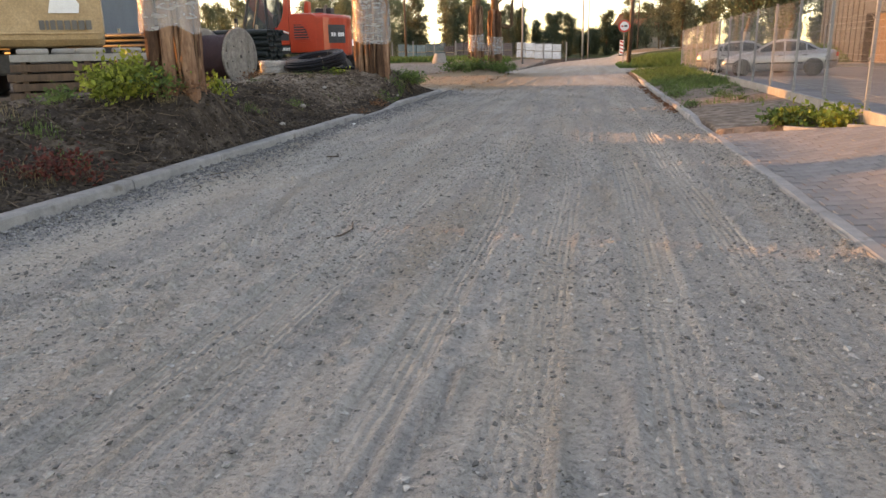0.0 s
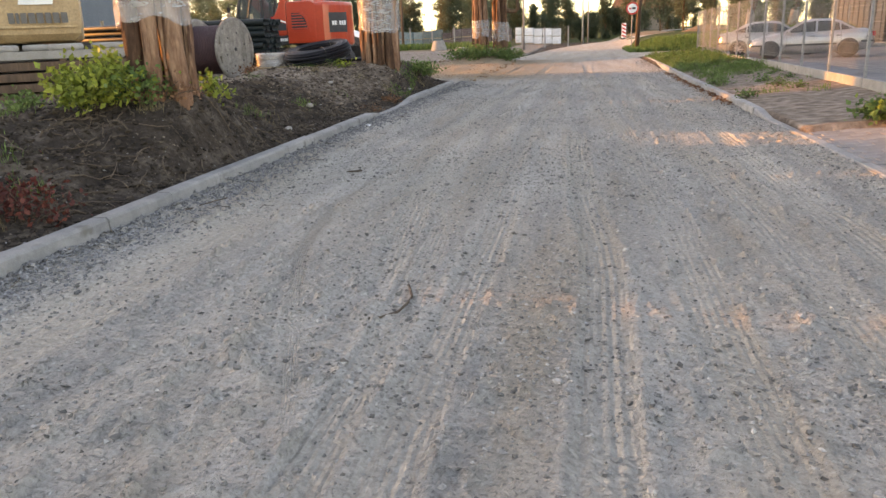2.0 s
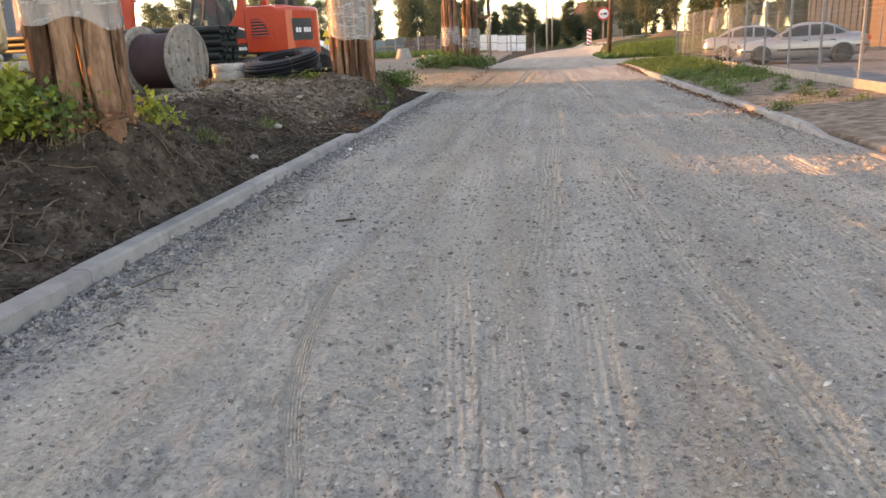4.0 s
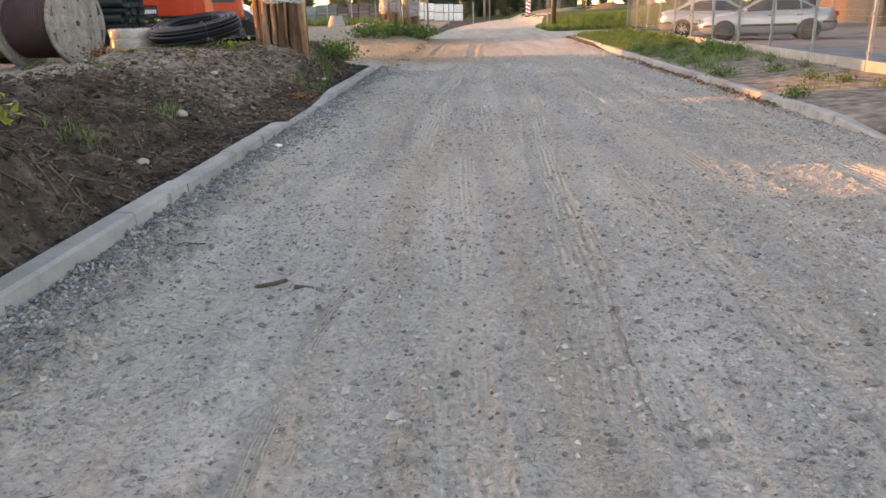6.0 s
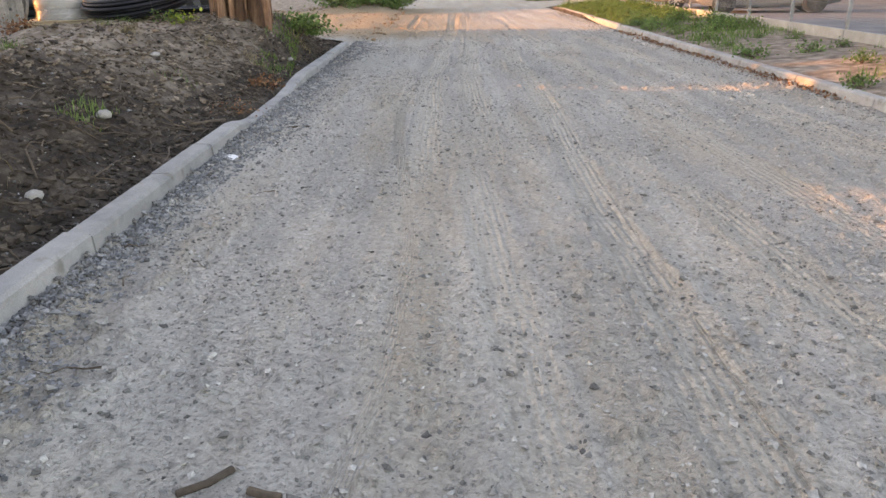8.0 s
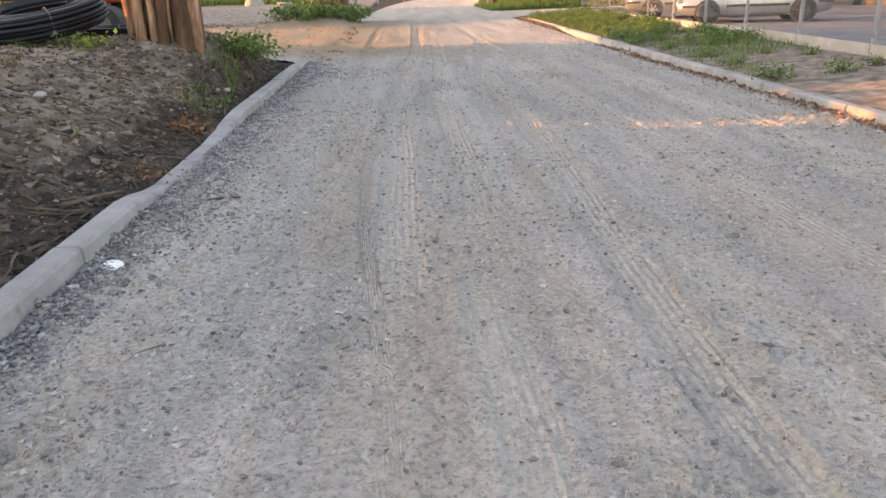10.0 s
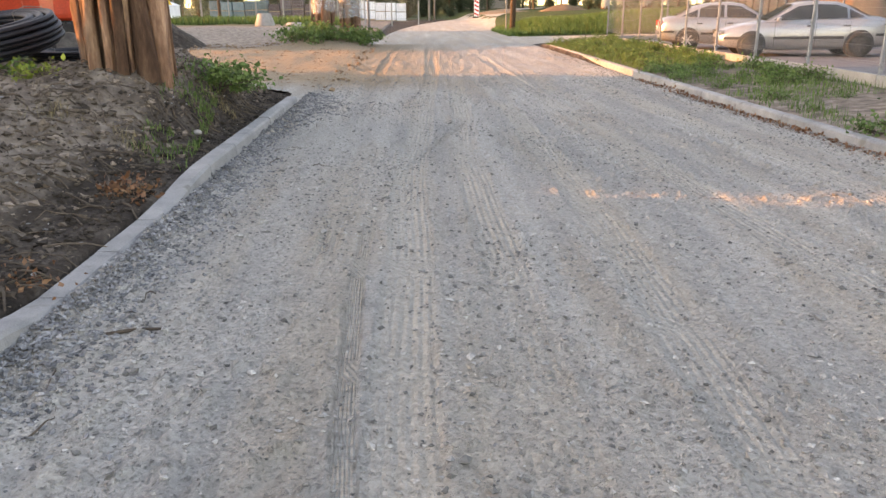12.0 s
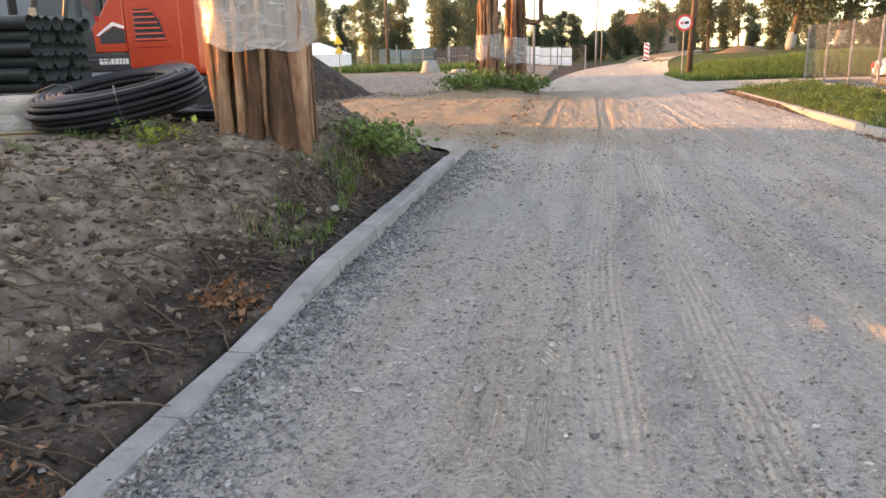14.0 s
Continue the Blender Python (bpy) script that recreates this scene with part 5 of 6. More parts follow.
# cable drum
ax = Vector((0.985, -0.17, 0)).normalized()
drum_m = Matrix((ax, Vector((-ax.y, ax.x, 0)), Vector((0, 0, 1)))).transposed().to_4x4()
dz = float(land(-10.85, 21.5)) - 0.02
drum = thing("cable_drum", Matrix.Translation((-10.85, 21.5, dz + 0.84)) @ drum_m @ Matrix.Scale(0.88, 4), "big wooden cable drum wound with maroon cable", "cable drum")
for sx_ in (-0.72, 0.66):
    w = 1.9 / 9
    bm = bmesh.new()
    bm_lathe(bm, [(0.86, -0.02), (0.95, -0.02), (0.95, 0.05), (0.86, 0.05)], 40, pose(sx_ + 0.02, 0, 0, 0, 90, 0))
    fl = part("flange", bm, M_greywood, drum, "weathered plank flange with bolt holes", True)
    for i in range(9):
        y_ = -0.95 + w * (i + 0.5)
        hh = math.sqrt(max(0.02, 0.93 ** 2 - (abs(y_) + (w / 2 if abs(y_) > 0.05 else 0)) ** 2)) if abs(y_) < 0.9 else 0.25
        bm = bmesh.new()
        bm_box(bm, (sx_ + 0.03, y_, 0), (0.07 + 0.004 * (i % 3), w - 0.006, 2 * hh + 0.05), 0.004)
        part("plank", bm, M_greywood, fl)
    bm = bmesh.new()
    for k in range(6):
        a = k * math.pi / 3 + 0.3
        bm_cyl(bm, (sx_ - 0.02, 0.5 * math.cos(a), 0.5 * math.sin(a)), (sx_ + 0.075, 0.5 * math.cos(a), 0.5 * math.sin(a)), 0.03, seg=10)
    bm_cyl(bm, (sx_ - 0.02, 0, 0), (sx_ + 0.078, 0, 0), 0.06, seg=14)
    part("bolt", bm, M_black, fl)
prof = []
for i in range(22):
    x_ = -0.62 + i * 0.058
    prof += [(0.70, x_), (0.735, x_ + 0.02), (0.735, x_ + 0.04), (0.70, x_ + 0.058)]
bm = bmesh.new()
bm_lathe(bm, [(0.2, -0.62)] + prof + [(0.2, 0.66)], 36, pose(0, 0, 0, 0, 90, 0))
part("cable_winding", bm, M_cable, drum, "maroon cable in tight turns", True)

# long pipes in a tall stack
PIPE_G = "stacked green pipes"
pr = 0.098
bm = bmesh.new()
bm_lathe(bm, [(pr, 0), (pr, 11.8), (pr - 0.012, 11.8), (pr - 0.012, 0), (pr, 0)], 14, pose(0, 0, 0, 0, -90, 0))
pipe0 = part("pipe", bm, M_pipe, None, "", True)
tagged(pipe0, "long dark green plastic pipe in a stack", "pipe", PIPE_G)
rp_ = random.Random(5)
pz0 = float(land(-14, 25.6)) + 0.12
first = True
for row in range(9):
    for col in range(7 if row % 2 == 0 else 6):
        m = pose(-10.6 + rp_.uniform(-0.05, 0.05), 24.3 + pr * 2.02 * col + (pr if row % 2 else 0), pz0 + pr + row * pr * 1.78, 0, 0, 0)
        if first:
            pipe0.matrix_world, first = m, False
        else:
            copy_thing(pipe0, m)
for i, xx in enumerate((-11.6, -14.2, -17.0, -20.2)):
    bm = bmesh.new()
    bm_box(bm, (0, 0, 0.01), (0.14, 1.75, 0.22), 0.01)
    bm_box(bm, (0, -0.83, 0.95), (0.09, 0.07, 1.9), 0.01)
    bm_box(bm, (0, 0.83, 0.95), (0.09, 0.07, 1.9), 0.01)
    ob = part("pipe_rack", bm, M_wood, None)
    ob.matrix_world = pose(xx, 24.9, pz0 - 0.11)
    tagged(ob, "timber bearer with uprights holding pipes", "rack", "pipe rack timbers")

# coiled black pipe
coil_g = "pipe coils by the guarded tree"
def coil(m, label, turns=((0.92, 0), (0.855, 0), (0.79, 0), (0.725, 0), (0.66, 0), (0.595, 0)), layers=6, rr=0.034):
    t = thing("pipe_coil", m, label, "pipe coil", coil_g)
    rng = random.Random(8)
    for j in range(layers):
        for k, (R, _) in enumerate(turns):
            bm = bmesh.new()
            R2 = R * (1 - 0.012 * (j - 2.5) ** 2) + (0.03 if j % 2 else 0) + rng.uniform(-0.008, 0.008)
            prof = [(R2 + rr * math.cos(a), rr + j * rr * 1.75 + rr * math.sin(a)) for a in np.linspace(0, 2 * math.pi, 8)]
            bm_lathe(bm, prof, 48, pose(rng.uniform(-0.015, 0.015), rng.uniform(-0.015, 0.015), 0, rng.uniform(-0.8, 0.8), rng.uniform(-0.8, 0.8), 0))
            part("turn", bm, M_coil, t, smooth_shade=True)
    for k in range(3):
        a = k * 2.094 + 0.9
        c = Vector((math.cos(a), math.sin(a), 0))
        h = layers * rr * 1.75 + 0.03
        bm = bmesh.new()
        bm_tube(bm, [c * 0.54 + Vector((0, 0, 0.0)), c * 0.54 + Vector((0, 0, h)), c * 0.74 + Vector((0, 0, h + 0.035)), c * 0.98 + Vector((0, 0, h - 0.02)), c * 0.98], 0.007, 5)
        part("strap", bm, M_steel, t, "pale tie strap")
    return t
coil(at(-8.35, 22.75, 0.02) @ pose(0, 0, 0.16, 9, -7, 10), "big flat coil of black plastic pipe lying on soil")
coil(at(-7.75, 24.1, 0.0) @ Matrix.Scale(0.72, 4), "smaller coil of dark pipe behind the tree", layers=4)

# concrete rings wrapped in film on a pallet
def pallet(m, label):
    t = thing("pallet", m, label, "pallet", "wooden pallets")
    for i in range(6):
        bm = bmesh.new()
        bm_box(bm, (0, -0.5 + i * 0.2, 0.125), (1.2, 0.12, 0.022), 0.003)
        part("board", bm, M_wood, t)
    for y_ in (-0.5, 0, 0.5):
        bm = bmesh.new()
        bm_box(bm, (0, y_, 0.055), (1.2, 0.10, 0.09), 0.004)
        part("skid", bm, M_wood, t)
    return t
pm = at(-9.75, 22.72, 0.0, 25)
pallet(pm, "pale wooden pallet under wrapped concrete rings")
ringt = thing("concrete_rings", pm @ pose(0, 0, 0.137) @ Matrix.Scale(0.88, 4), "two pale concrete rings wrapped in clear film on a pallet", "concrete ring")
for i in range(2):
    bm = bmesh.new()
    bm_lathe(bm, [(0.36, 0), (0.49, 0), (0.51, 0.03), (0.50, 0.17), (0.47, 0.20), (0.36, 0.20), (0.36, 0)], 32)
    part("ring", bm, M_concrete, ringt, smooth_shade=True, m=pose(0, 0, 0.21 * i))
v, f = [], []
for j in range(6):
    for k in range(36):
        b = 2 * math.pi * k / 36
        rr = 0.535 + 0.015 * math.sin(7 * b + j) + (0.03 if j == 0 else 0) - (0.06 if j == 5 else 0)
        v.append((rr * math.cos(b), rr * math.sin(b), [0.0, 0.1, 0.2, 0.3, 0.41, 0.44][j]))
f = [(j * 36 + k, j * 36 + (k + 1) % 36, (j + 1) * 36 + (k + 1) % 36, (j + 1) * 36 + k) for j in range(5) for k in range(36)]
link_part("film", mesh_from("film", v, f, M_film), ringt, "clear wrapping film")

# sand heap by the entrance
hv, hf = [], []
for j in range(26):
    for k in range(60):
        b, r = 2 * math.pi * k / 60, 3.6 * j / 25
        x_, y_ = -14.6 + r * math.cos(b), 43.5 + r * math.sin(b) * 1.1
        z_ = 2.35 * (1 - (r / 3.6)) ** 0.95 + 0.10 * float(fbm(x_, y_, 0.9, 3, 51)) * min(1, r) - 0.08
        hv.append((x_, y_, float(land(x_, y_)) + max(-0.1, z_)))
hf = [(j * 60 + k, j * 60 + (k + 1) % 60, (j + 1) * 60 + (k + 1) % 60, (j + 1) * 60 + k) for j in range(25) for k in range(60)]
heap = new("soil_heap", mesh_from("soil_heap", hv, hf, M_clod))
tagged(heap, "tall brown heap of sandy soil", "soil heap")

# concrete cone section and lid by the entrance
bm = bmesh.new()
bm_lathe(bm, [(0.52, 0), (0.70, 0), (0.70, 0.1), (0.46, 0.82), (0.44, 0.86), (0.34, 0.86), (0.34, 0.8), (0.55, 0.1), (0.52, 0)], 32)
cone = part("manhole_cone", bm, M_concrete, None, "", True)
cone.matrix_world = at(-13.3, 68.0, 0.0)
tagged(cone, "pale concrete manhole cone standing on bare soil", "manhole cone")
bm = bmesh.new()
bm_lathe(bm, [(0.0, 0), (0.55, 0), (0.58, 0.05), (0.58, 0.2), (0.52, 0.25), (0.0, 0.25)], 28)
lid = part("manhole_ring", bm, M_concrete, None, "", True)
lid.matrix_world = at(-10.9, 66.0, -0.02)
tagged(lid, "low pale concrete ring lying on the soil", "concrete ring")

# long blue-grey hall behind the yard
hall = thing("hall", pose(-34.6, 49.6, 0.2, 0, 0, 6) @ Matrix.Scale(1.12, 4), "long blue-grey clad hall with a flat roof", "building")
bm = bmesh.new()
bm_box(bm, (-22, 8, 2.6), (44, 16, 5.2), 0.02)
part("wall", bm, M_hall, hall)
bm = bmesh.new()
bm_box(bm, (-22, 8, 5.3), (44.4, 16.4, 0.3), 0.02)
part("roof", bm, M_hall, hall)
for i in range(11):
    bm = bmesh.new()
    bm_box(bm, (-2 - i * 4, -0.03, 2.6), (0.08, 0.08, 5.2))
    part("panel_joint", bm, M_hall, hall)
for i in range(3):
    bm = bmesh.new()
    bm_box(bm, (-8 - i * 12, -0.04, 1.9), (3.6, 0.1, 3.8), 0.02)
    part("gate", bm, M_clad, hall)

# added blocks out of view: gaps and heights shape the sun bands on the road
for (ya, yb, h) in ((-14, 10.0, 5.38), (10.35, 14.35, 5.38), (14.75, 16.6, 5.38), (16.6, 19.9, 4.92), (19.9, 22.9, 8.0), (23.5, 25.2, 5.32), (25.95, 30.4, 8.0), (30.4, 31.3, 5.3), (31.3, 34.9, 8.0)):
    bm = bmesh.new()
    bm_box(bm, (-33, (ya + yb) / 2, h / 2), (2, yb - ya, h), 0.03)
    bm_box(bm, (-33, (ya + yb) / 2, h + 0.08), (2.2, yb - ya + 0.04, 0.16), 0.02)
    tagged(part('shade_block', bm, M_hall, None), 'plain unseen blue-grey block added to shade the road', 'building', 'sheds behind the yard')

# ---- parking lot: cars and the dark building ----
def car(m, label, hatch=0.0, rim=None):
    """A saloon car; x ahead, y to its left, origin on the ground amidships."""
    t = thing("car", m, label, "car", "parked silver cars")
    st = [(-2.18, 0.42, 0.62, 0.56), (-2.12, 0.30, 0.92, 0.70), (-1.85, 0.24, 1.00, 0.80), (-1.2, 0.20, 0.99, 0.85), (-0.3, 0.18, 0.96, 0.86), (0.6, 0.18, 0.94, 0.86),
          (1.1, 0.20, 0.92, 0.85), (1.6, 0.22, 0.84, 0.82), (1.98, 0.26, 0.74, 0.74), (2.14, 0.34, 0.64, 0.62), (2.20, 0.42, 0.54, 0.50)]
    bm = bmesh.new()
    rings = []
    for x_, zl, zt, w in st:
        h = zt - zl
        half = [(0.0, zl), (w * 0.8, zl), (w * 0.97, zl + 0.14 * h), (w, zl + 0.45 * h), (w * 0.985, zl + 0.72 * h), (w * 0.93, zl + 0.92 * h), (w * 0.80, zt), (0.0, zt + 0.03)]
        ring = [(y_, z_) for y_, z_ in half] + [(-y_, z_) for y_, z_ in half[-2:0:-1]]
        rings.append([bm.verts.new((x_, y_, z_)) for y_, z_ in ring])
    for a, b in zip(rings, rings[1:]):
        n = len(a)
        for k in range(n):
            bm.faces.new((a[k], b[k], b[(k + 1) % n], a[(k + 1) % n]))
    bm.faces.new(rings[0])
    bm.faces.new(rings[-1][::-1])
    bmesh.ops.recalc_face_normals(bm, faces=bm.faces)
    body = part("body", bm, M_silver, t, smooth_shade=True)
    # greenhouse
    gh = [(1.05, 0.90, 0.72), (0.30, 1.36, 0.56), (-0.05, 1.42, 0.55), (-0.75, 1.40, 0.55), (-1.05 - hatch, 1.30, 0.56), (-1.62 - hatch, 0.97, 0.70)]
    bm = bmesh.new()
    rr = []
    for x_, z_, w in gh:
        rr.append([bm.verts.new(p_) for p_ in ((x_, 0.76, 0.90), (x_, w + 0.02, z_ - 0.03), (x_, w * 0.8, z_ + 0.01), (x_, -w * 0.8, z_ + 0.01), (x_, -w - 0.02, z_ - 0.03), (x_, -0.76, 0.90))])
    for a, b in zip(rr, rr[1:]):
        for k in range(5):
            bm.faces.new((a[k], b[k], b[k + 1], a[k + 1]))
    bmesh.ops.recalc_face_normals(bm, faces=bm.faces)
    part("roof", bm, M_silver, t, smooth_shade=True)

    def side_y(z_):
        return 0.775 + (0.565 - 0.775) * (z_ - 0.90) / 0.48
    for sy in (1, -1):
        for outline in ([(0.86, 0.95), (0.22, 1.30), (-0.18, 1.345), (-0.18, 0.97)], [(-0.26, 0.97), (-0.26, 1.345), (-0.72, 1.33), (-0.98, 1.24), (-1.0, 0.99)], [(-1.06, 0.99), (-1.04, 1.22), (-1.42 - hatch, 1.02)]):
            bm = bmesh.new()
            vs = [bm.verts.new((x_, sy * (side_y(z_) + 0.012), z_)) for x_, z_ in outline]
            bm.faces.new(vs if sy > 0 else vs[::-1])
            part("side_window", bm, M_carglass, t, "dark side window")
        bm = bmesh.new()
        bm_box(bm, (-0.05, sy * 0.875, 0.50), (1.75, 0.03, 0.07), 0.01)
        part("rubbing_strip", bm, M_trim, t, "black rubbing strip")
        bm = bmesh.new()
        bm_box(bm, (-1.93, sy * 0.80, 0.56), (0.42, 0.03, 0.07), 0.01)
        part("rubbing_strip", bm, M_trim, t, "black rubbing strip")
        bm = bmesh.new()
        bm_box(bm, (1.86, sy * 0.775, 0.50), (0.42, 0.03, 0.07), 0.01, Matrix.Rotation(radians(-14 * sy), 4, "Z"))
        part("rubbing_strip", bm, M_trim, t, "black rubbing strip")
        for x_ in (-0.08, -0.98):
            bm = bmesh.new()
            bm_box(bm, (x_, sy * 0.862, 0.80), (0.17, 0.03, 0.035), 0.012)
            part("door_handle", bm, M_trim, t)
        bm = bmesh.new()
        for x_ in (-0.22, 0.80, -1.06):
            bm_box(bm, (x_, sy * 0.866, 0.60), (0.008, 0.006, 0.62))
        part("door_gap", bm, M_trim, t)
        bm = bmesh.new()
        bm_box(bm, (0.72, sy * 0.87, 0.98), (0.09, 0.17, 0.12), 0.03)
        part("mirror", bm, M_silver, t)
        bm = bmesh.new()
        bm_box(bm, (-2.10, sy * 0.56, 0.80), (0.12, 0.26, 0.17), 0.03, Matrix.Rotation(radians(24 * sy), 4, "Z"))
        part("tail_light", bm, M_red, t, "red tail light")
        bm = bmesh.new()
        bm_box(bm, (2.07, sy * 0.52, 0.64), (0.14, 0.30, 0.13), 0.03, Matrix.Rotation(radians(-24 * sy), 4, "Z"))
        part("headlight", bm, M_glass, t, "clear headlight")
        for x_ in (1.36, -1.32):
            bm = bmesh.new()
            bm_cyl(bm, (x_, sy * 0.60, 0.33), (x_, sy * 0.868, 0.33), 0.36, seg=28)
            part("wheel_arch", bm, M_trim, t)
            bm = bmesh.new()
            bm_lathe(bm, [(0.19, -0.09), (0.27, -0.1), (0.30, -0.075), (0.305, 0.0), (0.30, 0.075), (0.27, 0.095), (0.20, 0.085)], 30)
            wh = part("wheel", bm, M_rubber, t, "dusty tyre", True, m=pose(x_, sy * 0.80, 0.305, -90 * sy, 0, 0))
            bm = bmesh.new()
            bm_cyl(bm, (0, 0, 0.03), (0, 0, 0.06), 0.20, seg=24)
            for k in range(7):
                bm_box(bm, (0.11 * math.cos(k * 0.898), 0.11 * math.sin(k * 0.898), 0.07), (0.15, 0.035, 0.03), 0.006, Matrix.Rotation(k * 0.898, 4, "Z"))
            bm_cyl(bm, (0, 0, 0.05), (0, 0, 0.095), 0.05, seg=12)
            part("rim", bm, rim or M_rim, wh)
    for gx_, outline in (("windscreen", [(1.00, 0.70, 0.94), (0.33, 0.52, 1.345), (0.33, -0.52, 1.345), (1.00, -0.70, 0.94)]), ("rear_window", [(-1.58 - hatch, 0.62, 1.02), (-1.10 - hatch, 0.50, 1.29), (-1.10 - hatch, -0.50, 1.29), (-1.58 - hatch, -0.62, 1.02)])):
        bm = bmesh.new()
        vs = [bm.verts.new((x_ + (0.012 if x_ > 0 else -0.012), y_, z_ + 0.012)) for x_, y_, z_ in outline]
        bm.faces.new(vs)
        part(gx_, bm, M_carglass, t)
    bm = bmesh.new()
    bm_box(bm, (-2.19, 0, 0.52), (0.05, 1.1, 0.10), 0.02)
    part("bumper", bm, M_trim, t)
    bm = bmesh.new()
    bm_box(bm, (2.19, 0, 0.46), (0.05, 0.95, 0.10), 0.02)
    part("bumper", bm, M_trim, t)
    bm = bmesh.new()
    bm_box(bm, (-2.205, 0, 0.68), (0.015, 0.5, 0.11), 0.004)
    part("number_plate", bm, M_white, t)
    return t


# the silver saloon, nose towards the fence
fw, rwh = Vector((6.2, 33.5, 0)), Vector((8.8, 32.87, 0))
hd = (fw - rwh).normalized()
lf = Vector((-hd.y, hd.x, 0))
mid = (fw + rwh) / 2 - lf * 0.82
ang = math.degrees(math.atan2(hd.y, hd.x))
car(pose(mid.x, mid.y, 0.20, 0, 0.6, ang), "dusty silver saloon car parked nose to the fence", rim=M_rimdark)
car(pose(7.13, 37.45, 0.20, 0, -0.5, ang + 180), "silver saloon car parked beyond, tail to the fence", hatch=0.1)

# dark building with a recessed gate
bld = thing("building", pose(16.3, 60.0, 0.1, 0, 0, -90), "large dark grey clad building with recessed gates", "building")
wall_t = 0.4
spans = [(0, 9.0), (13.5, 17.0), (21.5, 45.0)]
for a, b in spans:
    bm = bmesh.new()
    bm_box(bm, ((a + b) / 2, 0.2, 3.5), (b - a, wall_t, 7.0), 0.01)
    part("wall", bm, M_clad, bld)
for a, b in ((9.0, 13.5), (17.0, 21.5)):
    bm = bmesh.new()
    bm_box(bm, ((a + b) / 2, 0.2, 5.0), (b - a, wall_t, 4.0), 0.01)
    part("wall", bm, M_clad, bld)
    bm = bmesh.new()
    bm_box(bm, ((a + b) / 2, 0.55, 1.5), (b - a, 0.08, 3.0), 0.01)
    g_ = part("gate", bm, M_pole, bld, "dark brown sectional gate")
    for k in range(5):
        bm = bmesh.new()
        bm_box(bm, ((a + b) / 2, 0.50, 0.3 + k * 0.6), (b - a - 0.1, 0.02, 0.56), 0.006)
        part("gate_panel", bm, M_pole, g_)
bm = bmesh.new()
bm_box(bm, (0.2, 8, 3.5), (0.4, 15.6, 7.0), 0.01)
part("side_wall", bm, M_clad, bld)
bm = bmesh.new()
bm_box(bm, (22.5, 8, 7.1), (45.4, 16.6, 0.25), 0.01)
part("roof", bm, M_clad, bld)
for k in range(9):
    bm = bmesh.new()
    bm_box(bm, (0.5 + k * 1.0, -0.02, 3.5), (0.05, 0.05, 7.0))
    part("panel_joint", bm, M_clad, bld)
# ---- beyond the side road: sign, barriers, poles ----
sp = thing("road_sign", at(2.35, 57.0), "round no-entry style sign with a red rim on a post", "road sign")
bm = bmesh.new()
bm_cyl(bm, (0, 0, -0.3), (0, 0, 3.3), 0.035, seg=10)
part("post", bm, M_galv, sp)
bm = bmesh.new()
bm_cyl(bm, (0, -0.05, 2.85), (0, -0.08, 2.85), 0.42, seg=32)
pl = part("plate", bm, M_signred, sp, "red rim")
bm = bmesh.new()
bm_cyl(bm, (0, -0.08, 2.85), (0, -0.086, 2.85), 0.31, seg=32)
part("field", bm, M_white, pl)
bm = bmesh.new()
bm_box(bm, (0.10, -0.09, 2.85), (0.22, 0.008, 0.13), 0.0)
part("symbol", bm, M_black, pl)
bm = bmesh.new()
bm_box(bm, (-0.14, -0.09, 2.84), (0.14, 0.008, 0.12), 0.0)
part("symbol", bm, M_signred, pl)


def pole(x_, y_, h, r, mat, label, lean=0.0):
    bm = bmesh.new()
    bm_tube(bm, [(0, 0, -0.3), (lean * h * 0.5, 0, h * 0.5), (lean * h, 0, h)], [r, r * 0.85, r * 0.7], 10)
    ob = part("utility_pole", bm, mat, None, "", True)
    ob.matrix_world = at(x_, y_)
    return tagged(ob, label, "pole", "utility poles")


pole(2.75, 57.4, 9, 0.17, M_pole, "tall dark brown timber pole beside the sign", 0.03)
pole(-18.8, 78, 9, 0.13, M_pole, "slim brown timber pole in the grass", -0.005)
pole(-1.0, 101, 9, 0.13, M_concrete, "slim grey concrete pole by the road")
pole(-0.3, 104, 9, 0.10, M_galv, "thin grey steel pole by the road")
pole(-6.3, 73, 8, 0.10, M_galv, "thin grey steel pole behind the guarded trees")
pole(6.4, 110, 8, 0.10, M_pole, "thin timber pole at the wood")
bc = thing("warning_beacon", at(3.6, 92.0), "red and white striped warning board", "warning board")
bm = bmesh.new()
bm_box(bm, (0, 0, 0.95), (0.5, 0.05, 1.6), 0.02)
part("board", bm, M_white, bc)
for k in range(4):
    bm = bmesh.new()
    bm_box(bm, (0, -0.03, 0.35 + k * 0.4), (0.48, 0.012, 0.17), 0, Matrix.Rotation(radians(28), 4, "Y"))
    part("stripe", bm, M_signred, bc)
bm = bmesh.new()
bm_box(bm, (0, 0, 0.06), (0.7, 0.4, 0.14), 0.02)
part("foot", bm, M_black, bc)

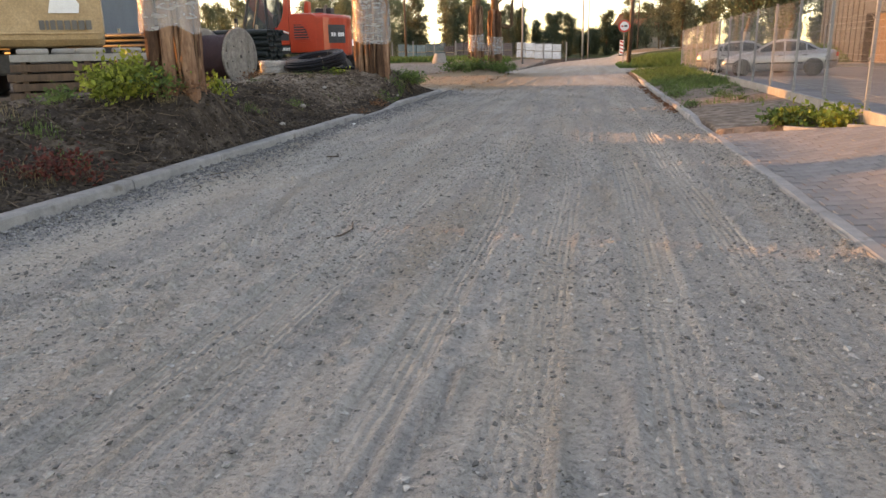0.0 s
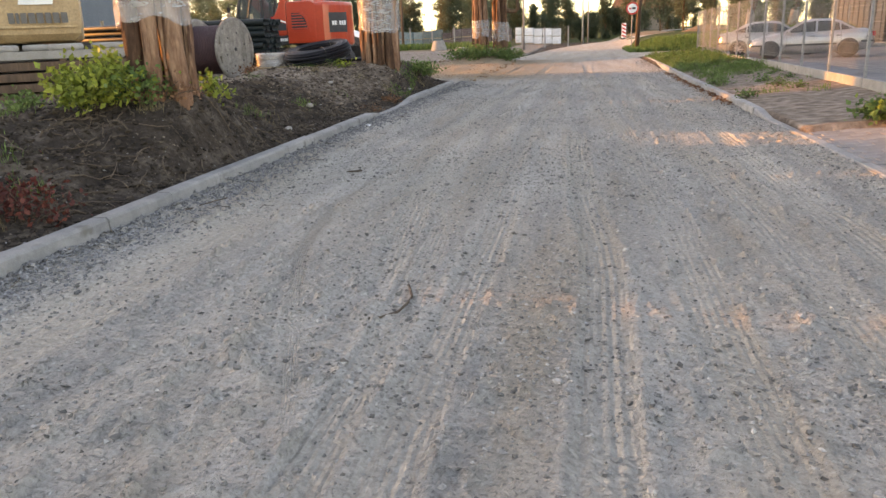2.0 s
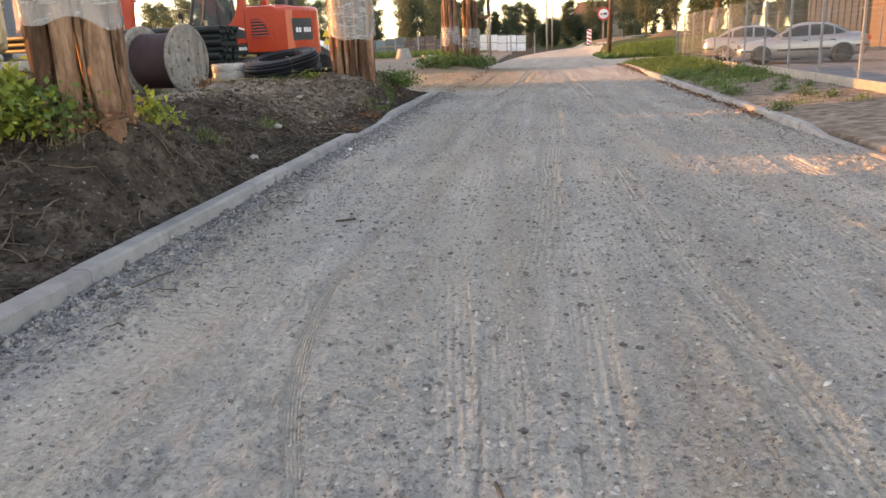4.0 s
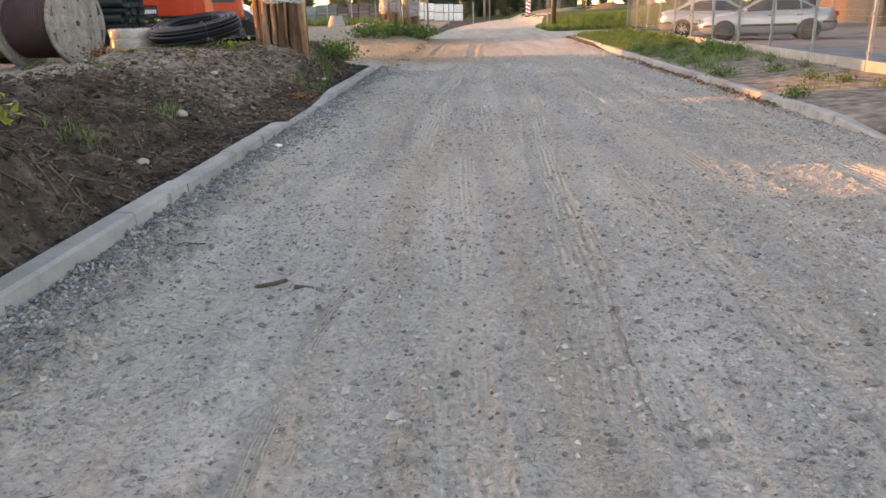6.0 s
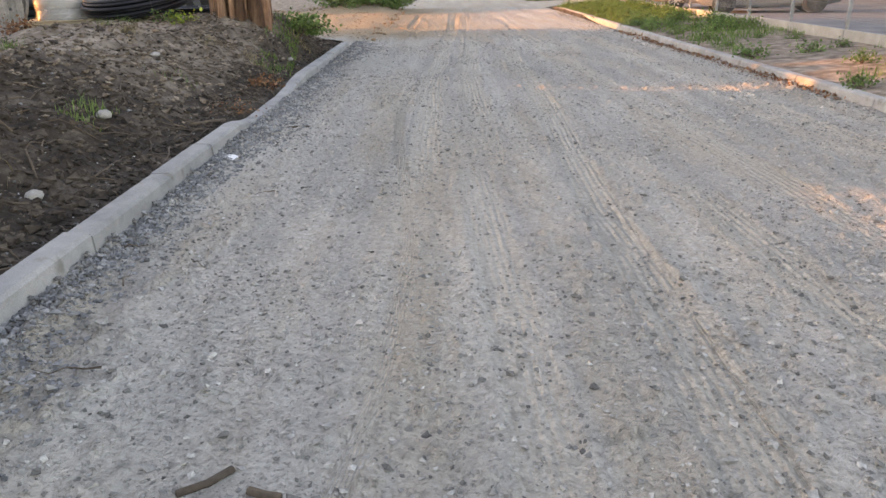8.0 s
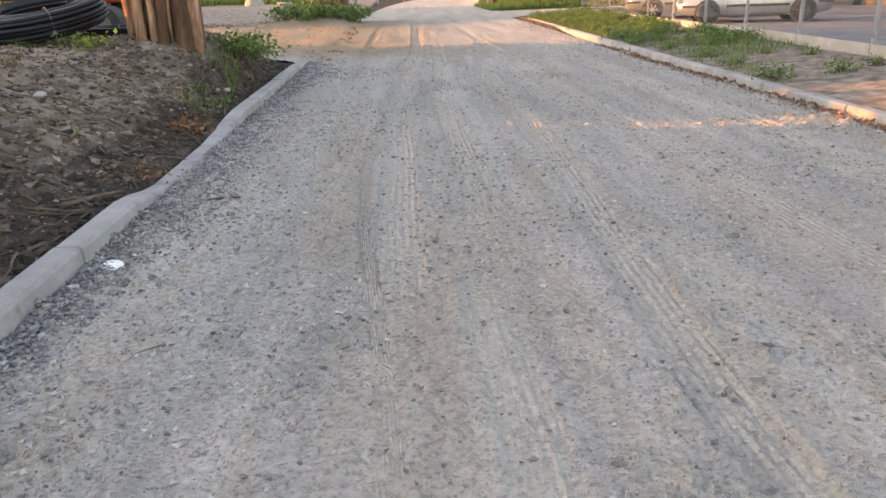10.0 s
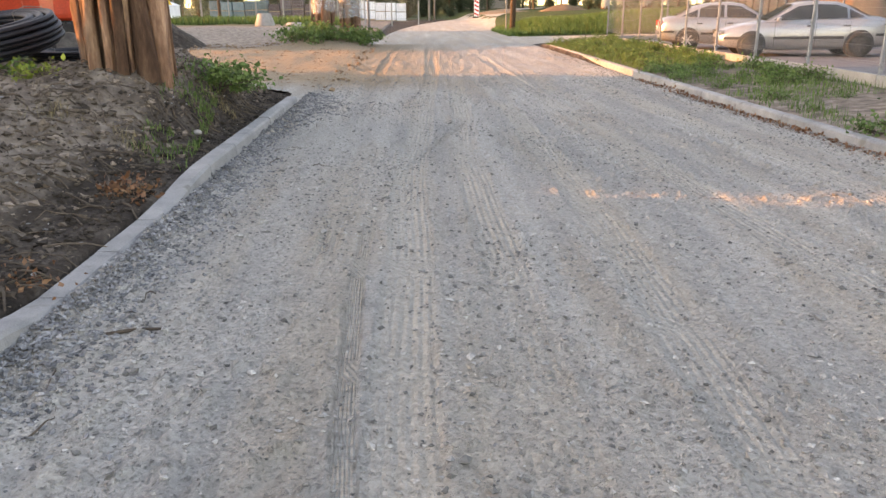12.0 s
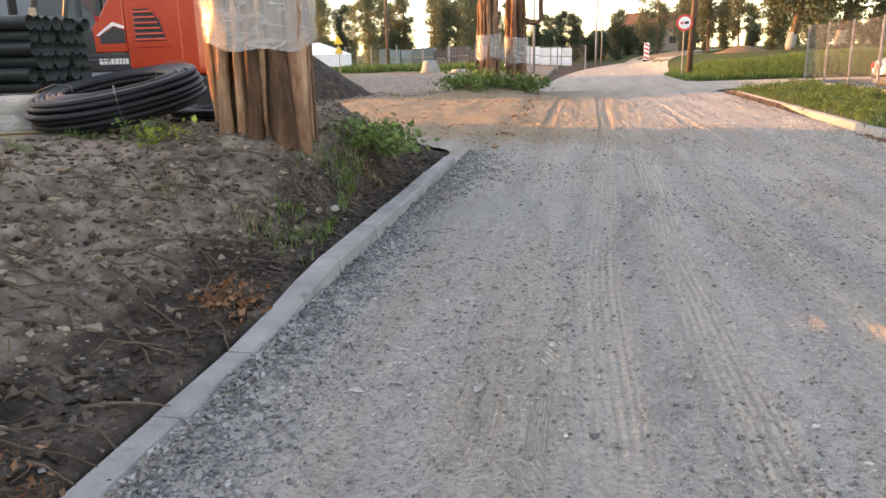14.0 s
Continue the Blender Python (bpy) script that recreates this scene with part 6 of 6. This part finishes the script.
# stacks of packed goods by the far fence
rs_ = random.Random(12)
STK = "packs of building goods"
def pack(x_, y_, w, d, h, mat, label):
    t = thing("goods_stack", at(x_, y_, 0, rs_.uniform(-2, 2)), label, "goods stack", STK)
    for k in range(2):
        bm = bmesh.new()
        bm_box(bm, (0, 0, 0.12 + h / 4 + k * (h / 2 + 0.05)), (w, d, h / 2 - 0.03), 0.03)
        part("pack", bm, mat, t)
        bm = bmesh.new()
        bm_box(bm, (0, 0, 0.06 + k * (h / 2 + 0.05)), (w * 0.95, d * 0.95, 0.08))
        part("pallet_base", bm, M_wood, t)
    return t
x_ = -22.0
while x_ < -8.8:
    mt = M_crate_b if x_ < -16.5 else M_crate_d
    pack(x_, 90 + rs_.uniform(-0.3, 0.3), 1.05, 1.1, rs_.choice([1.35, 1.55, 1.7]), mt, "blue-green strapped packs on pallets" if mt is M_crate_b else "dark brown strapped packs on pallets")
    x_ += 1.14
x_ = -8.6
while x_ < -3.9:
    pack(x_, 98, 1.05, 1.6, 1.75, M_pack, "white film-wrapped packs stacked on pallets")
    x_ += 1.12
# wire fence before the stacks
wf = thing("wire_fence", pose(0, 0, 0), "old wire fence on pale concrete posts", "fence")
for i in range(13):
    xx = -30 + i * 2.3
    bm = bmesh.new()
    bm_box(bm, (xx, 80, float(land(xx, 80)) + 1.0), (0.12, 0.12, 2.1), 0.01)
    part("post", bm, M_concrete, wf)
pv, pf = [], []
for i in range(150):
    wire((-30 + i * 0.185, 80, 0.25), (-30 + i * 0.185 + 0.0, 80, 2.0), 0.006)
for k in range(8):
    wire((-30, 80, 0.3 + k * 0.24), (-2.4, 80, 0.3 + k * 0.24), 0.006)
link_part("mesh_wire", mesh_from("mesh_wire", pv, pf, M_galv), wf)
# yellow triangular warning signs on a post
ws = thing("warning_sign", at(-19.3, 66.0), "two yellow triangular warning signs on a post", "road sign")
bm = bmesh.new()
bm_cyl(bm, (0, 0, -0.2), (0, 0, 2.6), 0.04, seg=8)
part("post", bm, M_galv, ws)
for z_ in (1.45, 2.1):
    bm = bmesh.new()
    bm_prism(bm, [(-0.33, z_), (0.33, z_), (0, z_ + 0.58)], -0.06, -0.045, 0.0)
    part("plate", bm, M_yellow, ws)
# white tent roof far in the yard
tn = thing("tent", at(-24.5, 76.0), "low white tent roof behind the heap", "tent")
bm = bmesh.new()
bm_box(bm, (0, 0, 0.9), (5, 4, 1.0), 0.02)
part("side", bm, M_pack, tn)
bm = bmesh.new()
bm_box(bm, (0, 0, 1.85), (5.2, 4.2, 1.0), 0.0, None, (0.1, 0.3))
part("roof", bm, M_white, tn)
# houses behind the trees
for (x_, y_, w) in ((10.5, 158, 11),):
    hs_ = thing("house", at(x_, y_, 0, -12), "house with a reddish roof behind the trees", "house")
    bm = bmesh.new()
    bm_box(bm, (0, 0, 2.0), (w, 7, 4.0), 0.02)
    part("wall", bm, M_plaster, hs_)
    bm = bmesh.new()
    bm_prism(bm, [(-w / 2 - 0.4, 4.0), (w / 2 + 0.4, 4.0), (w / 2 - 1.2, 6.6), (-w / 2 + 1.2, 6.6)], -3.9, 3.9)
    part("roof", bm, M_roof, hs_)
    for k in range(3):
        bm = bmesh.new()
        bm_box(bm, (-w / 3 + k * w / 3, -3.51, 2.0), (1.1, 0.06, 1.2), 0.02)
        part("window", bm, M_darkpanel, hs_)
# reddish soil banks by the far road
for (x_, y_, w, h) in ((12.5, 92, 2.6, 0.7), (7.5, 100, 4.0, 0.5)):
    hv = []
    for j in range(10):
        for k in range(28):
            b, r = 2 * math.pi * k / 28, j / 9
            hv.append((x_ + w * r * math.cos(b), y_ + 2 * r * math.sin(b), float(land(x_, y_)) + h * (1 - r ** 1.6) + 0.12 * float(fbm(r * 3 * math.cos(b), r * 3 * math.sin(b), 1.0, 3, 61)) - 0.1))
    hf = [(j * 28 + k, j * 28 + (k + 1) % 28, (j + 1) * 28 + (k + 1) % 28, (j + 1) * 28 + k) for j in range(9) for k in range(28)]
    tagged(new("soil_heap", mesh_from("soil_heap", hv, hf, M_sandclod)), "low reddish soil heap by the far road", "soil heap")

# ---- loose stones, plants and litter ----
nr = np.random.default_rng(101)


def on_road(x, y):
    return road_form(np.asarray(x), np.asarray(y))[0]


# grit over the whole road, thicker between the wheel tracks
n = 125000
x = KX0 + (KX1 - KX0) * nr.random(n)
y = 1.6 + 30 * nr.random(n) ** 1.15
keep = nr.random(n) < 0.25 + 0.75 * smooth(-0.3, 0.4, fbm(x, y, 0.9, 3, 71))
x, y = x[keep], y[keep]
s = 0.006 + 0.013 * nr.random(len(x)) ** 2 + 0.014 * (nr.random(len(x)) > 0.965) + 0.014 * (nr.random(len(x)) > 0.995)
stones("road_stones", np.stack([x, y, on_road(x, y) + s * 0.15], 1), s, M_stone, nr, 0.6, "small grey-brown stones strewn over the road")
# darker gravel gathered along the kerb
n = 19000
y = 3.5 + 23.5 * nr.random(n)
wide = 0.35 + 0.35 * fbm(0 * y, y, 0.5, 3, 72) + 0.1 * smooth(15, 17, y)
x = KX0 + np.abs(nr.normal(size=n)) * np.clip(wide, 0.12, 1.0) * 0.62
s = 0.008 + 0.017 * nr.random(n) ** 2
stones("gutter_gravel", np.stack([x, y, on_road(x, y) + s * 0.2 + 0.012 * smooth(0.25, 0, x - KX0)], 1), s, M_gravel, nr, 0.7, "loose blue-grey gravel along the kerb foot")
n = 5000
y = 5 + 36 * nr.random(n)
x = KX1 - np.abs(nr.normal(size=n)) * 0.25
s = 0.008 + 0.016 * nr.random(n) ** 2
stones("gutter_gravel", np.stack([x, y, on_road(x, y) + s * 0.2], 1), s, M_stone, nr, 0.7, "loose gravel along the verge kerb")
# clods on the bank
n = 46000
y = 2.5 + 25 * nr.random(n)
x = -5.2 - 3.6 * nr.random(n) ** 1.2
s = 0.011 + 0.05 * nr.random(n) ** 4 + 0.03 * (nr.random(n) > 0.992)
pale = 0.75 * smooth(14.0, 17.5, y) * smooth(-5.3, -6.0, x) > nr.random(n)
stones("soil_clods", np.stack([x, y, land(x, y) + s * 0.1], 1)[~pale], s[~pale], M_clod, nr, 0.6, "crumbs and clods of dark soil on the bank")
stones("soil_clods", np.stack([x, y, land(x, y) + s * 0.1], 1)[pale], s[pale], M_paleclod, nr, 0.6, "crumbs of pale sandy soil on the bank")
n = 2200
y = 2.5 + 25 * nr.random(n)
x = -5.2 - 4.5 * nr.random(n) ** 1.2
s = 0.008 + 0.02 * nr.random(n) ** 3
stones("bank_stones", np.stack([x, y, land(x, y) + s * 0.2], 1), s, M_gravel, nr, 0.6, "pale stones lying in the bank soil")
# churned sand at the entrance
n = 7000
x = -4.4 - 12 * nr.random(n)
y = 27.5 + 18 * nr.random(n)
keep = y > 26.5 + 0.85 * (-5.12 - x)
x, y = x[keep], y[keep]
s = 0.012 + 0.07 * nr.random(len(x)) ** 4
stones("sand_clods", np.stack([x, y, np.maximum(land(x, y), 0) + s * 0.1 + 0.04], 1), s, M_sandclod, nr, 0.6, "churned clods of orange sand at the entrance")
# a few bigger pale stones
for (x_, y_, s_) in ((-5.95, 15.2, 0.07), (-5.6, 13.2, 0.06), (-6.6, 18.4, 0.06), (-5.45, 21.4, 0.05)):
    bm = bmesh.new()
    bmesh.ops.create_icosphere(bm, subdivisions=2, radius=s_)
    for v in bm.verts:
        v.co = v.co * (1 + 0.25 * noise.noise(v.co * 14 + Vector((x_, y_, 0)))) * 1.0
        v.co.z *= 0.65
    ob = part("stone", bm, M_concrete, None)
    ob.matrix_world = at(x_, y_, s_ * 0.3)
    tagged(ob, "pale rough stone lying in the bank soil", "stone", "stones on the bank")


def twigs(name, places, mat, lo, hi, r, label, seed):
    rng = random.Random(seed)
    bm = bmesh.new()
    for (x_, y_, z_) in places:
        L, a = rng.uniform(lo, hi), rng.uniform(0, 6.28)
        pts = [Vector((x_, y_, z_ + 0.012))]
        d = Vector((math.cos(a), math.sin(a), 0))
        for _ in range(4):
            d = (d + Vector((rng.uniform(-0.35, 0.35), rng.uniform(-0.35, 0.35), 0))).normalized()
            q = pts[-1] + d * L / 4
            q.z = (float(land(q.x, q.y)) if q.x < -5.1 or q.x > 2.1 else 0.01) + 0.012 + rng.uniform(0, 0.03)
            pts.append(q)
        bm_tube(bm, pts, [r * rng.uniform(0.8, 1.2) * (1 - 0.18 * j) for j in range(5)], 5)
    ob = part(name, bm, mat, None)
    return tagged(ob, label, "twigs", "", "stuff")


rt = random.Random(21)
pts = [(-5.25 - 1.9 * rt.random(), rt.uniform(4, 26)) for _ in range(620)]
twigs("twigs", [(x_, y_, float(land(x_, y_))) for x_, y_ in pts], M_twig, 0.12, 0.6, 0.009, "dead roots and twigs on the bank", 22)
pts = [(-4.6 + rt.gauss(0, 0.25), rt.uniform(6, 24)) for _ in range(36)]
twigs("twigs", [(max(x_, -4.88), y_, 0.01) for x_, y_ in pts], M_twig, 0.06, 0.28, 0.005, "small sticks lying in the gutter", 23)
# the sticks that stand out
for i, (a, b, r, lab, mt) in enumerate((((-4.57, 16.38, 0.02), (-4.32, 16.44, 0.02), 0.012, "dark stick lying on the road", M_twig), ((-9.05, 22.4, 0.76), (-8.75, 22.95, 0.80), 0.022, "pale stick leaning by the coil", M_wood),
                                        ((-5.45, 15.9, 0.16), (-5.2, 16.35, 0.20), 0.02, "dead branch lying behind the kerb", M_twig), ((-4.75, 8.2, 0.02), (-4.55, 8.9, 0.02), 0.009, "brown stick in the gutter", M_twig))):
    a, b = Vector(a), Vector(b)
    if a.x < -5.1:
        a.z, b.z = float(land(a.x, a.y)) + 0.02, float(land(b.x, b.y)) + 0.03
    bm = bmesh.new()
    bm_tube(bm, [a, a.lerp(b, 0.35) + Vector((0.01, 0.015, 0.004)), a.lerp(b, 0.7) + Vector((-0.008, 0.0, 0.006)), b], [r, r * 0.9, r * 0.8, r * 0.6], 7)
    ob = part("stick", bm, mt, None, "", True)
    tagged(ob, lab, "stick")
# white plastic lid by the kerb
bm = bmesh.new()
bm_lathe(bm, [(0.0, 0.012), (0.05, 0.012), (0.055, 0.016), (0.062, 0.010), (0.062, 0.0), (0.0, 0.0)], 24)
ob = part("plastic_lid", bm, M_white, None, "", True)
ob.matrix_world = pose(-4.78, 14.95, 0.03, 8, 4, 0)
tagged(ob, "crushed white plastic lid in the gutter", "litter")


def plant(name, m, label, seed, r, h, n, mat, leaf=0.06, stems=14, category="bush", group="", dome=0.6):
    """A bush or weed: arching stems and many leaves in loose tufts."""
    rng = random.Random(seed)
    g = np.random.default_rng(seed)
    t = thing(name, m, label, category, group)
    bm = bmesh.new()
    tips = []
    for i in range(stems):
        a = rng.uniform(0, 6.28)
        q = r * math.sqrt(rng.random())
        pts = [Vector((0.15 * q * math.cos(a), 0.15 * q * math.sin(a), -0.05))]
        hh = h * (1 - dome * (q / r) ** 2) * rng.uniform(0.7, 1.05)
        for u in (0.35, 0.7, 1.0):
            pts.append(Vector((q * math.cos(a) * u ** 1.2 + rng.uniform(-0.03, 0.03), q * math.sin(a) * u ** 1.2 + rng.uniform(-0.03, 0.03), hh * u)))
        bm_tube(bm, pts, [0.008, 0.006, 0.005, 0.003], 4)
        tips += [pts[2], pts[3], pts[2].lerp(pts[3], 0.5), pts[1].lerp(pts[2], 0.6)]
    tagged(part("stem_bundle", bm, M_twig, t), kind="stuff")
    c = np.array([tuple(v) for v in tips])
    xyz = c[g.integers(0, len(c), n)] + g.normal(size=(n, 3)) * np.array([0.09, 0.09, 0.07]) * (r / 0.5) ** 0.5
    xyz[:, 2] = np.maximum(xyz[:, 2], 0.01)
    link_part("foliage", leaf_mesh("foliage", xyz, leaf * (0.5 + 0.9 * g.random(n)), mat, g, True), t)
    return t


plant("bush", at(-6.5, 10.0, 0.0), "leafy yellow-green bush at the foot of a guarded trunk", 1, 0.66, 0.62, 2600, M_leaf_bush, 0.085, 44, dome=0.45)
plant("bush", at(-6.12, 9.95, -0.05), "dark green bush in front of the guarded trunk", 2, 0.42, 0.46, 900, M_leaf_weed, 0.07, 20)
plant("bush", at(-5.85, 10.1, -0.05), "tangle of dry brown twigs and leaves at the trunk's foot", 4, 0.42, 0.28, 420, M_leaf_brown, 0.05, 30)
plant("bush", at(-6.95, 12.3, -0.05), "low green weeds behind the guarded trunk", 9, 0.4, 0.3, 420, M_leaf_weed, 0.07, 14)
plant("weed", at(-5.75, 11.15, -0.02), "bright weed beside the guarded trunk", 3, 0.25, 0.42, 160, M_leaf_bush, 0.09, 8, "weed")
plant("bush", at(-5.62, 23.1, -0.03), "green creeper on the mound beside a trunk", 5, 0.6, 0.34, 900, M_leaf_weed, 0.075, 22)
plant("bush", at(-5.75, 24.0, -0.03), "low green weeds on the mound end", 6, 0.6, 0.26, 700, M_leaf_weed, 0.07, 20)
plant("weed", at(-7.1, 21.6, -0.02), "sprawling weed with pale leaves by the coil", 7, 0.35, 0.15, 160, M_leaf_bush, 0.07, 12, "weed")
plant("weed", at(-7.6, 21.9, -0.02), "weed creeping on the yard soil", 8, 0.35, 0.16, 150, M_leaf_weed, 0.06, 9, "weed")
plant("weed", at(-9.4, 20.6, -0.02), "half-dry weed at the yard's edge", 10, 0.5, 0.20, 260, M_leaf_brown, 0.06, 12, "weed")
plant("weed", at(-10.5, 20.3, -0.02), "half-dry weed at the yard's edge", 13, 0.5, 0.22, 260, M_leaf_weed, 0.06, 12, "weed")
plant("weed", at(-8.3, 10.6, -0.02), "low weeds behind the guarded trunk", 15, 0.6, 0.25, 420, M_leaf_weed, 0.06, 12, "weed")
plant("withered_branch", at(-5.62, 7.25, -0.03), "withered branch with dark red leaves", 11, 0.45, 0.46, 520, M_leaf_red, 0.055, 12, "branch")
plant("withered_branch", at(-5.9, 6.7, -0.03), "small withered twig with red leaves", 12, 0.4, 0.20, 200, M_leaf_red, 0.05, 8, "branch")
plant("bush", at(-6.9, 43.4, -0.1), "spreading green weeds round far trunks", 16, 1.5, 0.85, 2200, M_leaf_weed, 0.13, 34)
plant("bush", at(-5.3, 44.4, -0.1), "spreading green weeds round far trunks", 17, 1.2, 0.6, 1500, M_leaf_weed, 0.12, 26)
plant("weed", at(3.7, 13.05, -0.03), "lush leafy weeds at the driveway edge", 18, 0.62, 0.30, 950, M_leaf_bush, 0.09, 34, "weed", dome=0.3)
plant("weed", at(3.25, 13.45, -0.03), "lush leafy weeds at the driveway edge", 19, 0.45, 0.26, 520, M_leaf_weed, 0.09, 22, "weed", dome=0.3)
rv = random.Random(31)
VW = "weeds on the verge"
proto = [plant("weed", at(3.0, 33, -0.02), "low green weed on the sandy verge", 40 + i, 0.3, 0.15 + 0.05 * i, 190, M_leaf_weed, 0.055, 10, "weed", VW) for i in range(3)]
for i in range(260):
    y_ = 17 + 26 * rv.random() ** 0.75
    x_ = rv.uniform(2.3, float(fence_x(y_)) - 0.15)
    if rv.random() < (0.82 if y_ < 26 else 0.25):
        continue
    copy_thing(proto[rv.randrange(3)], at(x_, y_, -0.02, rv.uniform(0, 360)) @ Matrix.Scale(rv.uniform(0.5, 1.2), 4))


def grass(name, x, y, h, mat, label, width=0.006, lean=0.6):
    ob = new(name, blade_mesh(name, np.stack([x, y, land(x, y) - 0.01], 1), h, mat, nr, width, lean))
    return tagged(ob, label, "grass", "", "stuff")


n = 17000
y = 16.3 + 27 * nr.random(n) ** 0.8
x = 2.22 + (fence_x(y) - 2.3) * nr.random(n)
keep = fbm(x, y, 0.8, 3, 81) > 0.35 - 0.75 * smooth(19, 34, y)
x, y = x[keep], y[keep]
grass("verge_grass", x, y, 0.05 + 0.13 * nr.random(len(x)) ** 2, M_grass, "patchy grass on the sandy verge", 0.006)
n = 30000
y = 52.8 + 9 * nr.random(n)
x = 2.0 + 16 * nr.random(n) ** 1.2
grass("mound_grass", x, y, 0.12 + 0.28 * nr.random(n), M_grass, "tall green grass on the bank by the side road", 0.016)
n = 3600
y = 19.9 + 4.5 * nr.random(n)
x = -5.2 - 0.5 * nr.random(n) ** 1.5 - 0.12 * (y - 20)
keep = nr.random(n) < np.exp(-((y - 21.6) / 1.3) ** 2) * (fbm(x, y, 3.0, 2, 90) > -0.1)
x, y = x[keep], y[keep]
grass("kerb_grass", x, y, 0.03 + 0.09 * nr.random(len(x)), M_grass, "fresh green grass behind the kerb", 0.006)
tx, ty = [], []
for _ in range(46):
    cx, cy = -5.4 - 3.2 * rv.random(), rv.uniform(5, 26)
    k = rv.randrange(30, 130)
    sg = rv.uniform(0.06, 0.16)
    tx += [rv.gauss(cx, sg) for _ in range(k)]
    ty += [rv.gauss(cy, sg) for _ in range(k)]
tx, ty = np.minimum(np.array(tx), -5.2), np.array(ty)
half = len(tx) // 2
grass("bank_grass", tx[:half], ty[:half], 0.03 + 0.12 * nr.random(half), M_grass, "thin tufts of grass on the bank", 0.004, 0.9)
grass("dry_grass", tx[half:], ty[half:], 0.03 + 0.13 * nr.random(len(tx) - half), M_drygrass, "dry tufts on the bank", 0.004, 1.2)
n = 9000
x = -30 + 22 * nr.random(n)
y = 72 + 8 * nr.random(n)
grass("far_grass", x, y, 0.25 + 0.45 * nr.random(n), M_grass, "rough grass before the wire fence", 0.03)
# fallen brown leaves along the verge kerb
n = 1500
y = 17.5 + 12 * nr.random(n)
x = KX1 - 0.03 - np.abs(nr.normal(size=n)) * 0.10
ob = new("fallen_leaves", leaf_mesh("fallen_leaves", np.stack([x, y, on_road(x, y) + 0.015], 1), 0.03 + 0.04 * nr.random(n), M_leaf_brown, nr, True, 0.6))
tagged(ob, "dry reddish leaves blown against the kerb", "leaves", "", "stuff")

plant("leaf_heap", at(-5.38, 18.95, -0.02), "small heap of dry brown leaves and twigs by the kerb", 61, 0.28, 0.12, 260, M_leaf_brown, 0.05, 14, "leaves")
plant("leaf_heap", at(-5.3, 16.9, -0.02), "small heap of dead twigs by the kerb", 62, 0.3, 0.08, 120, M_leaf_brown, 0.04, 16, "leaves")

# bent twigs that stand out on the road
for pts_, r_, lab in (((( -2.07, 6.31), (-2.0, 6.1), (-2.0, 5.95), (-2.02, 5.8), (-2.1, 5.72), (-2.16, 5.67)), 0.008, "bent dark twig pressed into the road dust"),
                      (((-3.76, 10.41), (-3.68, 10.47), (-3.62, 10.55)), 0.014, "short dark stick on the road"), (((-3.54, 10.44), (-3.48, 10.41), (-3.43, 10.4)), 0.016, "short dark clod-covered stick on the road")):
    bm = bmesh.new()
    bm_tube(bm, [(x_, y_, float(on_road(np.array([x_]), np.array([y_]))[0]) + 0.008) for x_, y_ in pts_], r_, 6)
    tagged(part("twig", bm, M_twig, None, "", True), lab, "twig")

# ---- paving blocks of the driveway ----
bm = bmesh.new()
bm_box(bm, (0, 0, -0.02), (0.194, 0.194, 0.04), 0.006)
me = bpy.data.meshes.new("paving_block")
bm.to_mesh(me)
bm.free()
me.materials.append(M_paving)
rb = random.Random(9)
for j in range(42):
    y_ = 5.4 + 0.2 * j
    for i in range(11):
        x_ = 2.275 + 0.2 * i - (0.1 if j % 2 else 0)
        if x_ < 2.27 or x_ > 0.37 * y_ + 0.35 or x_ + y_ > 15.72 or x_ > 4.3:
            continue
        h0, h1 = (0.03 + 0.30 * float(smooth(0, 2.3, q - 2.16)) for q in (x_ - 0.1, x_ + 0.1))
        tilt = -math.degrees(math.atan2(h1 - h0, 0.2))
        link_part("paving_block", me, drv, m=pose(x_, y_, (h0 + h1) / 2 + 0.012 + rb.uniform(-0.002, 0.002), rb.uniform(-0.4, 0.4), tilt + rb.uniform(-0.4, 0.4), 0))
